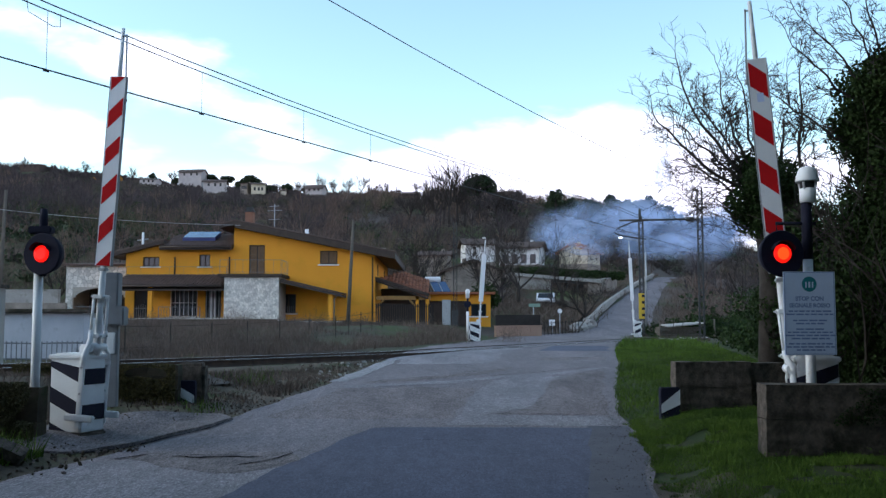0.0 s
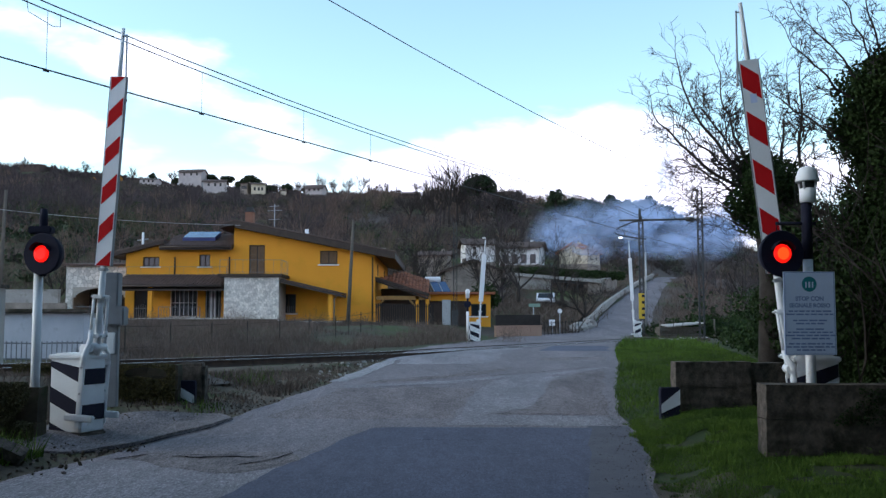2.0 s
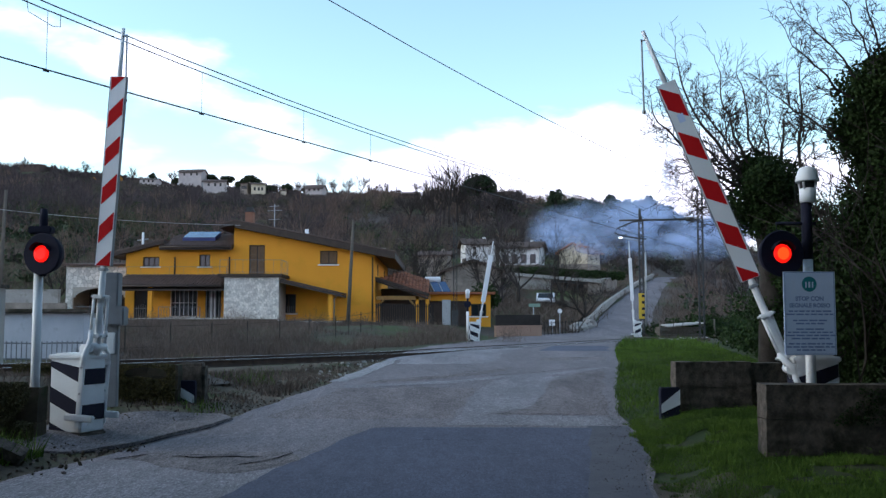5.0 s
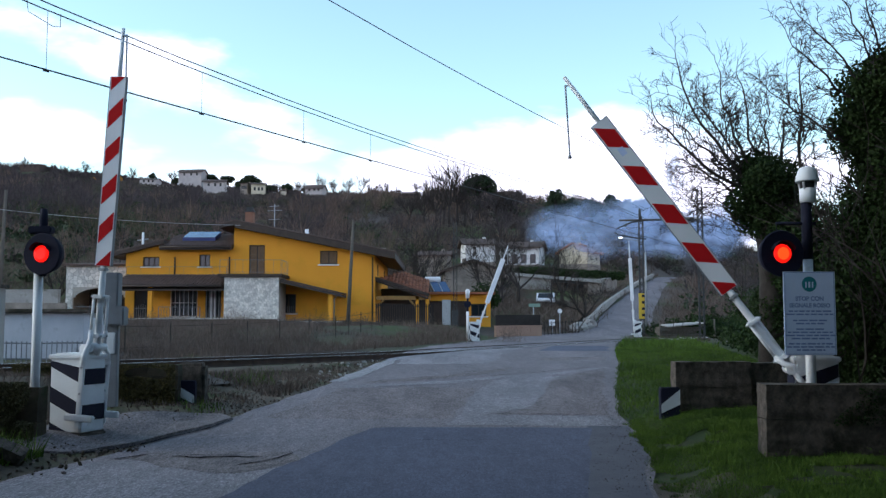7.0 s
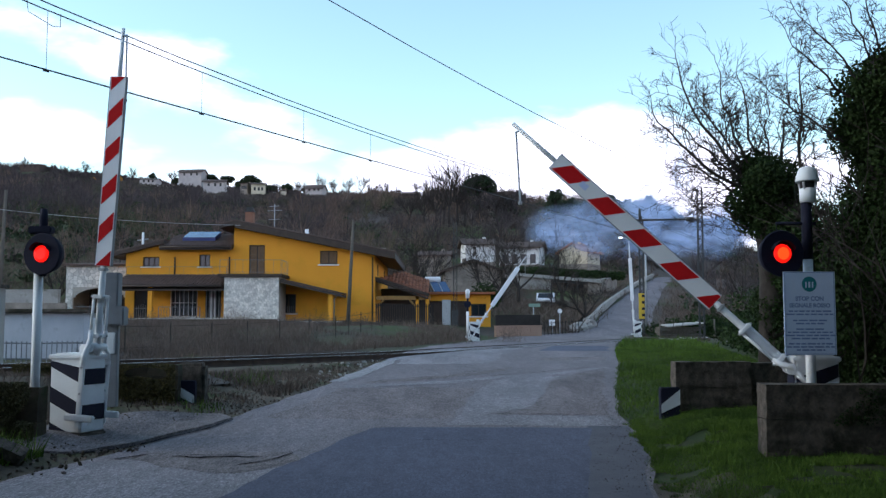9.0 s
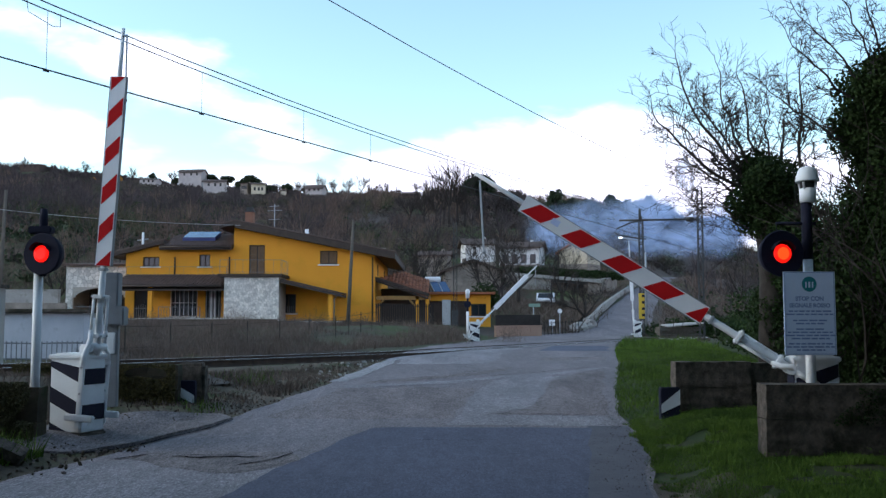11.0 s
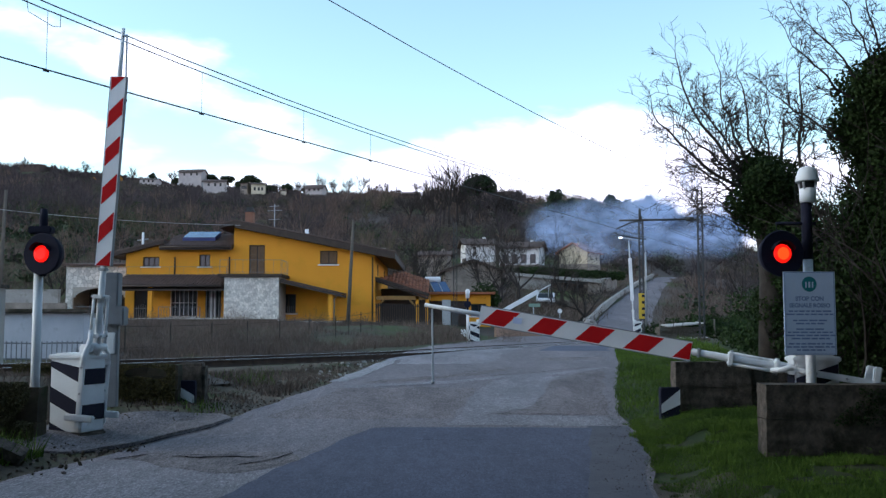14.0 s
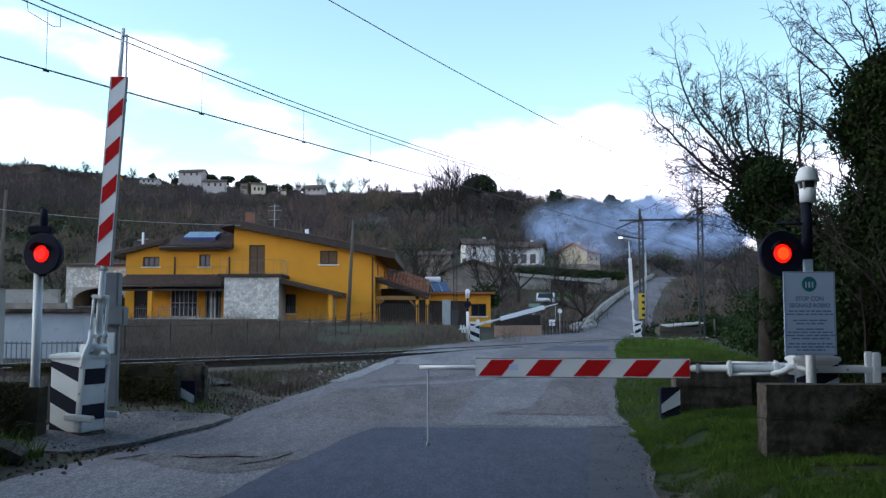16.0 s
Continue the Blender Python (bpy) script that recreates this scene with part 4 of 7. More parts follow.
def crack(pts, w, seed):
    """A jagged ribbon of dark open joint lying on the road."""
    fine = []
    for a, b in zip(pts, pts[1:]):
        n = max(2, int(math.dist(a, b) / 0.08))
        fine += [(a[0] + (b[0] - a[0]) * k / n, a[1] + (b[1] - a[1]) * k / n) for k in range(n)]
    fine.append(pts[-1])
    bm = bmesh.new()
    prev = None
    for i, (x, y) in enumerate(fine):
        j = 0.06 * noise.noise((i * 0.35, seed, 0)) + 0.045 * noise.noise((i * 1.1, seed, 5))
        ww = w * (0.25 + 1.1 * abs(noise.noise((i * 0.31, seed, 8))) + 0.5 * abs(noise.noise((i * 1.3, seed, 2)))) * min(1, (i + 1) / 4, (len(fine) - i) / 4)
        z = road_z(y) + 0.012 + 0.012 * noise.noise((x * 0.8, y * 0.5, 1))
        q = (bm.verts.new((x + j * 0.5, y + j - ww, z)), bm.verts.new((x + j * 0.5, y + j + ww, z)))
        if prev:
            bm.faces.new((prev[0], q[0], q[1], prev[1]))
        prev = q
    structure("road_crack", bm, TAR, "dark jagged crack in the asphalt", "crack")


crack([(-3.72, 11.2), (-3.47, 12.0), (-3.14, 13.0), (-3.05, 13.7)], 0.17, 1)
crack([(-4.9, 10.5), (-4.3, 10.75), (-3.75, 11.15)], 0.11, 2)
crack([(-3.6, 10.35), (-3.3, 10.75)], 0.10, 3)
crack([(-2.15, 10.0), (-1.85, 10.4), (-1.7, 10.85), (-1.75, 11.0)], 0.06, 4)
crack([(-3.0, 10.62), (-2.7, 10.50), (-2.35, 10.6), (-2.0, 10.56)], 0.055, 5)
crack([(-2.9, 10.70), (-2.6, 10.66), (-2.3, 10.74)], 0.03, 15)
crack([(-0.9, 18.6), (-0.4, 18.75), (-0.1, 18.7)], 0.03, 6)
crack([(0.75, 14.45), (1.3, 14.55), (2.3, 14.45)], 0.02, 7)
crack([(0.9, 20.6), (2.0, 21.5), (3.6, 22.9)], 0.035, 9)
crack([(0.3, 21.5), (0.9, 22.2)], 0.04, 11)


def crumbs():
    """Broken pieces of asphalt along the edge of the apron."""
    rr = random.Random(23)
    shapes = []
    for k in range(4):
        base = bmesh.new()
        bmesh.ops.create_icosphere(base, subdivisions=1, radius=1.0)
        for v in base.verts:
            v.co *= 1 + 0.5 * noise.noise(v.co * 1.6 + Vector((k * 7, 0, 0)))
        shapes.append(mesh_of("asphalt_piece", base, STONE_DARK if k < 2 else ASPHALT_BROWN))
    for k in range(64):
        u = rr.uniform(0, 1)
        x, y = -4.95 + 1.45 * u + rr.gauss(0, 0.06), 10.35 + 0.75 * u + rr.gauss(0, 0.09)
        if k > 44:
            x, y = rr.uniform(-4.9, -3.7), rr.uniform(9.3, 10.4)
        s = rr.uniform(0.010, 0.026)
        ob = new("asphalt_piece", rr.choice(shapes))
        ob.matrix_basis = Matrix.LocRotScale((x, y, max(road_z(y), ground_z(x, y)) + s * 0.35 + 0.01), Euler((rr.uniform(0, 6), rr.uniform(0, 6), 0)), (s * 1.5, s * 1.2, s * 0.7))
        tagged(ob, "dark broken lump of asphalt at the road edge", "rubble", "broken asphalt pieces")


crumbs()
rc = random.Random(17)
for k in range(12):
    y = rc.uniform(9, 30)
    l, r = float(np.interp(y, ROAD_Y, ROAD_L)) + 0.3, float(np.interp(y, ROAD_Y, ROAD_R)) - 0.5
    x = rc.uniform(l, r)
    a, n = rc.choice((0.1, 0.2, 1.4, -0.3)), rc.randint(2, 5)
    pts = [(x, y)]
    for j in range(n):
        a += rc.uniform(-0.5, 0.5)
        pts.append((min(r, max(l, pts[-1][0] + 0.35 * math.cos(a))), pts[-1][1] + 0.35 * math.sin(a)))
    crack(pts, rc.uniform(0.005, 0.012), 20 + k)


def groove(offset):
    """The dark flangeway beside a rail where it crosses the road."""
    bm = bmesh.new()
    d = Vector((0.533, 1, 0)).normalized()
    n = Vector((d.y, -d.x, 0))
    prev = None
    for y in np.arange(24, 50, 0.5):
        c = Vector((track_x(y), y, 0)) + n * offset
        l, r = float(np.interp(c.y, ROAD_Y, ROAD_L)), float(np.interp(c.y, ROAD_Y, ROAD_R))
        if not l - 0.5 < c.x < r + 0.5:
            prev = None
            continue
        q = [bm.verts.new(c + n * u + Vector((0, 0, road_z(c.y) + 0.022))) for u in (-0.07, 0.07)]
        if prev:
            bm.faces.new((prev[0], prev[1], q[1], q[0]))
        prev = q
    structure("flangeway", bm, TAR, "dark groove beside the rail in the road", "groove")


for o in (-0.66, 0.66):
    groove(o)
# ---- yellow house ----
house = thing("house", "two-storey yellow rendered house with dark tiled roofs and stone porch", "house", pose(-12, 60, 1.5))


def window(parent, x0, z0, x1, z1, y, shutter=None, sill=True, bars=1):
    """A window set into an opening, y: the wall's face."""
    w = part("window", B(x0, y + 0.16, z0, x1, y + 0.2, z1), GLASS if shutter is None else shutter, parent, "dark window" if shutter is None else "closed brown shutters")
    f = 0.06
    for q in ((x0, z0, x0 + f, z1), (x1 - f, z0, x1, z1), (x0 + f, z1 - f, x1 - f, z1), (x0 + f, z0, x1 - f, z0 + f)):
        part("frame", B(q[0], y + 0.1, q[1], q[2], y + 0.158, q[3]), WOOD, w)
    for k in range(bars):
        x = x0 + (x1 - x0) * (k + 1) / (bars + 1)
        part("mullion", B(x - 0.03, y + 0.11, z0 + f, x + 0.03, y + 0.157, z1 - f), WOOD, w)
    if shutter is not None:
        n = int((z1 - z0 - 2 * f) / 0.11)
        for k in range(n):
            z = z0 + f + (k + 0.2) * (z1 - z0 - 2 * f) / n
            part("slat", B(x0 + f, y + 0.135, z, x1 - f, y + 0.157, z + 0.06), shutter, w)
    if sill:
        part("sill", B(x0 - 0.12, y - 0.1, z0 - 0.09, x1 + 0.12, y + 0.1, z0 - 0.005, bevel=0.01), PALE_STONE, w, "pale stone sill")
    return w


main_top = lambda x: 5.95 + (x + 1.24) * (4.2 - 5.95) / (7.68 + 1.24)
holes = [(-0.28, 2.96, 0.72, 4.86), (4.21, 3.64, 5.32, 4.5), (1.78, 0.55, 2.72, 1.75)]
part("wall", wall_with_holes(-1.24, 7.68, 0.0, main_top, holes, 0, 0.3), YELLOW, house, "yellow rendered front wall")
part("wall", wall_with_holes(-5.21, -1.24, 0.0, lambda x: 4.75, [(-3.42, 3.5, -2.74, 4.25), (-5.15, 0.35, -3.5, 1.96), (-3.0, 0.1, -2.0, 2.1)], 0, 0.3), YELLOW, house)
part("wall", wall_with_holes(-8.06, -5.21, 0.0, lambda x: 4.3 + (x + 8.06) * 0.25, [(-7.0, 3.5, -5.95, 4.1), (-7.5, 0.1, -6.4, 2.1)], 0, 0.3), YELLOW, house)
part("wall", B(7.38, 0.3, 0, 7.68, 14, 4.2), YELLOW, house, "yellow side wall")
part("wall", B(-8.06, 0.3, 0, -7.76, 14, 4.25), YELLOW, house)
part("wall", B(-7.76, 13.7, 0, 7.38, 14, 4.15), YELLOW, house)
part("wall", wall_with_holes(-1.24, -0.94, 4.0, lambda x: 5.9, [], 0.3, 13.7), YELLOW, house)
part("floor_slab", B(-7.76, 0.3, 2.7, 7.38, 13.7, 2.9), PLASTER_GREY, house)
for y in (2.4, 9.4):
    part("slit_window", B(7.683, y, 3.0, 7.71, y + 0.55, 3.75), GLASS, house, "narrow dark slit window")
window(house, -0.28, 2.96, 0.72, 4.86, 0, SHUTTER, False)
window(house, 4.21, 3.64, 5.32, 4.5, 0, SHUTTER)
window(house, 1.78, 0.55, 2.72, 1.75, 0)
for k in range(8):
    part("window_grille", T([(1.84 + k * 0.12, -0.04, 0.5), (1.84 + k * 0.12, -0.04, 1.0)], 0.014, 5), CASE_GREY, house)
window(house, -3.42, 3.5, -2.74, 4.25, 0)
window(house, -7.0, 3.5, -5.95, 4.1, 0, bars=2)
window(house, -5.15, 0.35, -3.5, 1.96, 0, bars=2)
window(house, -3.0, 0.1, -2.0, 2.1, 0, sill=False, bars=0)
window(house, -7.5, 0.1, -6.4, 2.1, 0, sill=False, bars=0)


def tiled_roof(parent, o, u, v, nu, nv, mat, thick=0.14, name="roof", hip=0.0):
    """A roof plane from the corner o along u (across) and v (up the slope), with rows of half-round tiles."""
    o, u, v = Vector(o), Vector(u), Vector(v)
    ob = part(name, slab(bmesh.new(), [o, o + u, o + u + v, o + u * hip + v], thick), WOOD, parent)
    n = u.cross(v).normalized()
    if n.z < 0:
        n = -n
    bm = bmesh.new()
    du = u / nu
    for k in range(nu):
        for j in range(nv):
            if (k + 0.3) / nu < hip * (j + 0.5) / nv:
                continue
            a = o + du * k + v * (j / nv) + n * (0.035 + 0.012 * ((k * 7 + j * 3) % 3) / 3)
            b = a + v * (1.08 / nv) - n * 0.02
            ring = []
            for p in (a, b):
                ring.append([bm.verts.new(p + du * (0.5 - 0.5 * math.cos(t)) + n * 0.075 * math.sin(t)) for t in (0, 0.8, 1.57, 2.34, 3.14)])
            for i in range(4):
                bm.faces.new((ring[0][i], ring[0][i + 1], ring[1][i + 1], ring[1][i]))
            bm.faces.new(ring[0])
    t = part("roof_tiles", bm, mat, ob, "rows of half-round roof tiles")
    t["kind"] = "stuff"
    return ob


tiled_roof(house, (9.0, -0.75, 4.34), (0, 15.2, 0), (-10.05, 0, 1.98), 60, 24, ROOF_DARK, 0.4)
tiled_roof(house, (-2.05, -0.75, 6.06), (0, 15.2, 0), (1.0, 0, 0.26), 60, 3, ROOF_DARK, 0.2)
tiled_roof(house, (-5.75, -0.75, 4.72), (4.5, 0, 0), (0, 4.2, 1.05), 20, 12, ROOF_DARK, 0.22)
tiled_roof(house, (-9.0, -0.6, 4.22), (0, 10.8, 0), (3.5, 0, 0.9), 42, 9, ROOF_DARK, 0.18)
tiled_roof(house, (-2.2, 3.3, 5.7), (0, 7, 0), (-3.4, 0, -0.9), 28, 8, ROOF_DARK, 0.18)
tiled_roof(house, (-8.0, -2.6, 2.2), (6.55, 0, 0), (0, 2.6, 0.72), 28, 8, ROOF_DARK, 0.12, name="porch_roof")
tiled_roof(house, (5.9, -2.6, 1.66), (0, 2.6, 0), (-3.75, 0, 0.86), 11, 10, ROOF_DARK, 0.16, name="porch_roof")
part("gutter", T([(-8.0, -2.68, 2.16), (-1.4, -2.68, 2.16)], 0.06, 8), WOOD, house)
part("gutter", T([(-5.75, -0.83, 4.66), (-1.3, -0.83, 4.66)], 0.06, 8), WOOD, house)
for x in (-4.95, 7.55, -1.5):
    part("downpipe", T([(x, -0.06, 0.1 if x > 0 else 2.9), (x, -0.06, 4.1)], 0.05, 8), WOOD, house, "dark brown downpipe")
part("porch_post", B(5.05, -2.4, 0, 5.3, -2.15, 1.75), YELLOW, house)
part("downpipe", T([(5.4, -2.3, 0), (5.4, -2.3, 1.4), (5.75, -2.5, 1.7)], 0.04, 8), GREY_METAL, house)
for x in (-8.0, -5.75):
    part("porch_post", B(x - 0.13, -2.45, 0, x + 0.13, -2.2, 2.1), YELLOW, house)
part("chimney", B(-1.5, 4.5, 5.6, -0.97, 5.1, 7.5), BRICK_RED, house, "square rendered chimney")
part("chimney_cap", B(-1.58, 4.4, 7.5, -0.89, 5.2, 7.57), DARK_METAL, house)
part("chimney_cap", B(-1.46, 4.55, 7.57, -1.01, 5.05, 7.82, bevel=0.05), DARK_METAL, house)
part("flue_pipe", T([(-7.65, 2, 4.4), (-7.65, 2, 5.84)], 0.075, 10), WHITE_CLEAN, house, "white flue pipe")
part("flue_bracket", T([(-8.0, 2, 5.32), (-7.3, 2, 5.42)], 0.04, 6), GREY_METAL, house)
part("chimney", B(7.55, 6.0, 4.2, 8.0, 6.45, 5.15), PLASTER_GREY, house)
part("antenna", T([(0.59, 4, 5.4), (0.59, 4, 7.95)], 0.03, 6), GREY_METAL, house, "television antenna")
for z, w in ((7.8, 0.35), (7.5, 0.5), (6.9, 0.4)):
    part("antenna_bar", T([(0.59 - w, 4, z), (0.59 + w, 4, z + 0.05)], 0.016, 5), GREY_METAL, house)
part("roof_vent", T([(2.93, 3, 5.2), (2.93, 3, 6.15)], 0.13, 10), WHITE_CLEAN, house)
for k in range(2):
    x = -4.66 + k * 1.03
    pn = part("solar_panel", slab(bmesh.new(), [(x, 0.7, 5.42), (x + 1.0, 0.7, 5.42), (x + 1.0, 2.3, 5.92), (x, 2.3, 5.92)], 0.03), PANEL_BLUE, house, "blue rooftop solar panel")
    part("panel_frame", slab(bmesh.new(), [(x - 0.03, 0.66, 5.375), (x + 1.03, 0.66, 5.375), (x + 1.03, 2.34, 5.885), (x - 0.03, 2.34, 5.885)], 0.2), PANEL_SIDE, pn, "dark blue panel frame")
# stone-clad porch block with terrace
part("stone_core", B(-1.25, -2.5, 0, 2.08, -0.01, 2.72), MORTAR, house, "mortar of the stone-clad block")
part("terrace_slab", B(-1.6, -2.75, 2.72, 2.3, 0.0, 2.9, bevel=0.02), WOOD, house, "dark terrace edge")


def rubble(parent, x0, x1, z0, z1, y, rnd, size=0.3):
    """Irregular field stones: the cells round scattered centres, each a faceted stone proud of the mortar."""
    nx, nz = max(1, round((x1 - x0) / size)), max(1, round((z1 - z0) / (size * 0.75)))
    dx, dz = (x1 - x0) / nx, (z1 - z0) / nz
    seeds = [(x0 + (i + 0.5 + rnd.uniform(-0.42, 0.42) + 0.5 * (j % 2) - 0.25) * dx, z0 + (j + 0.5 + rnd.uniform(-0.4, 0.4)) * dz) for j in range(nz) for i in range(nx)]
    for c in seeds:
        cell = [(x0, z0), (x1, z0), (x1, z1), (x0, z1)]
        for o in seeds:
            ax, az = o[0] - c[0], o[1] - c[1]
            if o is c or ax * ax + az * az > (3.2 * size) ** 2:
                continue
            mx, mz = (o[0] + c[0]) / 2, (o[1] + c[1]) / 2
            out = []
            for p, q in zip(cell, cell[1:] + cell[:1]):
                dp, dq = (p[0] - mx) * ax + (p[1] - mz) * az, (q[0] - mx) * ax + (q[1] - mz) * az
                if dp <= 0:
                    out.append(p)
                if dp * dq < 0:
                    t = dp / (dp - dq)
                    out.append((p[0] + (q[0] - p[0]) * t, p[1] + (q[1] - p[1]) * t))
            cell = out
            if len(cell) < 3:
                break
        if len(cell) < 3:
            continue
        gx, gz = sum(p[0] for p in cell) / len(cell), sum(p[1] for p in cell) / len(cell)
        bm = bmesh.new()
        d = rnd.uniform(0.015, 0.05)
        tx, tz = rnd.uniform(-0.06, 0.06), rnd.uniform(-0.06, 0.06)
        lo = [bm.verts.new((gx + (p[0] - gx) * 0.95, y + 0.01, gz + (p[1] - gz) * 0.95)) for p in cell]
        hi = [bm.verts.new((gx + (p[0] - gx) * 0.84, y - d + tx * (p[0] - gx) + tz * (p[1] - gz), gz + (p[1] - gz) * 0.84)) for p in cell]
        bm.faces.new(hi)
        n = len(cell)
        for i in range(n):
            bm.faces.new((lo[i], lo[(i + 1) % n], hi[(i + 1) % n], hi[i]))
        bmesh.ops.recalc_face_normals(bm, faces=bm.faces)
        part("stone", bm, PALE_STONE, parent)


def railing(parent, pts, h, gap, mat, r=0.018, label=""):
    ob = part("railing", T([(x, y, z + h) for x, y, z in pts], r * 1.5, 6), mat, parent, label)
    for a, b in zip(pts, pts[1:]):
        a, b = Vector(a), Vector(b)
        n = max(2, int((b - a).length / gap))
        for k in range(n + 1):
            p = a + (b - a) * k / n
            part("baluster", T([p, p + Vector((0, 0, h))], r * (1.6 if k in (0, n) else 0.7), 4), mat, ob)
    part("lower_bar", T([(x, y, z + 0.1) for x, y, z in pts], r, 5), mat, ob)
    return ob


railing(house, [(-1.5, -2.6, 2.9), (2.2, -2.6, 2.9), (2.2, -0.1, 2.9)], 0.85, 0.45, CASE_GREY, 0.009, "thin grey terrace railing")
railing(house, [(-5.2, -2.45, 0.15), (-2.7, -2.45, 0.15)], 0.75, 0.16, CASE_GREY, 0.014, "grey porch railing")
part("door_grille", B(-2.98, -0.07, 0.1, -2.02, -0.05, 0.2), WHITE, house, "white grilled entrance door")
for k in range(5):
    part("door_bar", B(-2.93 + k * 0.2, -0.07, 0.2, -2.90 + k * 0.2, -0.05, 2.0), GREY_METAL, house)
part("door_panel", B(-2.66, -0.062, 0.25, -2.56, -0.052, 1.95), WHITE, house)
part("door_panel", B(-2.44, -0.062, 0.25, -2.34, -0.052, 1.95), WHITE, house)
for k in range(8):
    part("gate_bar", T([(-7.45 + k * 0.14, -0.06, 0.12), (-7.45 + k * 0.14, -0.06, 0.95 + 0.16 * math.sin(k * math.pi / 7))], 0.016, 5), CASE_GREY, house)
part("gate_rail", T([(-7.5, -0.06, 0.85), (-6.4, -0.06, 0.85)], 0.018, 6), CASE_GREY, house)
part("window_grille", T([(-5.15, -0.05, 1.2), (-3.5, -0.05, 1.2)], 0.02, 6), WHITE_CLEAN, house)
for k in range(7):
    x = -5.15 + k * 0.275
    part("window_grille", T([(x, -0.05, 0.4), (x, -0.05, 1.95)], 0.018, 5), WHITE_CLEAN, house)
# floor colour is dark so that less light bounces onto the porch wall
part("porch_floor", B(-8.2, -2.7, -0.4, 5.9, 0, 0.06), ROOF_DARK, house, "tiled porch floor coloured dark to cut bounced light")
part("porch_edge", B(-8.2, -2.78, -0.06, 5.9, -2.705, 0.04), PALE_STONE, house, "pale stone porch edge")
# beam and ceiling are made up to deepen the shade under the porch
part("porch_beam", B(-8.05, -2.5, 1.88, -1.3, -2.3, 2.04), WOOD, house, "dark timber beam added to shade the porch")
part("porch_ceiling", slab(bmesh.new(), [(-8.0, -2.5, 2.04), (-1.3, -2.5, 2.04), (-1.3, -0.02, 2.62), (-8.0, -0.02, 2.62)], 0.05), WOOD, house, "dark boarded ceiling added to shade the porch")
railing(house, [(-7.9, -0.35, 2.86), (-1.6, -0.35, 2.86)], 0.6, 0.9, CASE_GREY, 0.008, "thin grey railing over the porch roof")

# carport and small yellow annex at the side of the house
car_port = thing("carport", "timber carport with terracotta tiled lean-to roof", "carport", pose(-4.3, 60.6, 1.2))
tiled_roof(car_port, (0.0, 0, 2.95), (3.36, 0, -1.12), (0, 5.4, 1.30), 15, 14, ROOF_RED, 0.1, hip=0.42)
part("verge_board", slab(bmesh.new(), [(-0.1, -0.12, 3.2), (3.4, -0.12, 2.12), (3.4, 0.0, 2.12), (-0.1, 0.0, 3.2)], 0.22), WOOD, car_port, "dark brown verge board")
for x in (2.55, 3.2):
    part("post", B(x, 0.3, -0.2, x + 0.2, 0.5, 1.95), YELLOW, car_port, "yellow painted post")
part("post", B(3.1, 4.6, -0.2, 3.3, 4.8, 1.95), YELLOW, car_port)
part("beam", B(0.02, 0.3, 1.72, 3.5, 0.48, 1.96), CARPORT_WOOD, car_port, "pale timber beam")
for a, b in (((0.05, 1.2), (0.5, 1.72)), ((2.6, 1.2), (2.15, 1.72))):
    part("brace", T([(a[0], 0.4, a[1]), (b[0], 0.4, b[1])], 0.07, 6), CARPORT_WOOD, car_port)
# the carport's dark interior is put into this back wall's colour
part("back_wall", B(0.0, 5.2, -0.3, 3.4, 5.4, 2.6), WOOD, car_port, "back wall coloured dark for the shade inside")
annex = thing("annex", "low yellow annex with thin orange roof edge and solar water heater", "outbuilding", pose(0.0, 66, 1.0))
part("wall", wall_with_holes(-1.0, 3.3, -0.2, lambda x: 2.4, [(1.95, 0.9, 3.0, 1.75), (-0.9, -0.1, 1.75, 1.95)], 0, 0.3), YELLOW, annex)
for q in ((-1.0, -0.7), (3.0, 3.3)):
    part("wall", B(q[0], 0.3, -0.2, q[1], 4, 2.4), YELLOW, annex)
part("back_wall", B(-0.7, 3.7, -0.2, 3.0, 4, 2.4), YELLOW, annex)
part("roof", B(-1.2, -0.5, 2.4, 3.6, 4.2, 2.56, bevel=0.02), ROOF_RED, annex, "thin terracotta roof slab")
window(annex, 1.95, 0.9, 3.0, 1.75, 0)
window(annex, -0.9, -0.1, 1.75, 1.95, 0, WOOD, False, 2)
for k in range(2):
    x = -0.95 + k * 0.58
    pn = part("solar_panel", slab(bmesh.new(), [(x + 0.35, 0.1, 2.62), (x + 0.9, 0.1, 2.62), (x + 0.55, 1.3, 3.35), (x, 1.3, 3.35)], 0.06), PANEL_BLUE, annex, "blue solar collector")
    part("panel_rim", T([(x + 0.35, 0.08, 2.62), (x, 1.3, 3.36)], 0.025, 5), GREY_METAL, pn)
part("water_tank", T([(-1.3, 1.35, 3.5), (-1.27, 1.35, 3.5), (-0.2, 1.35, 3.5), (-0.17, 1.35, 3.5)], [0.12, 0.2, 0.2, 0.12], 14), WHITE_CLEAN, annex, "white cylindrical solar water tank")
for x in (-1.1, -0.4):
    part("tank_stand", T([(x, 1.35, 2.56), (x, 1.35, 3.4)], 0.035, 6), GREY_METAL, annex)
# ---- houses, walls and things beyond the track ----


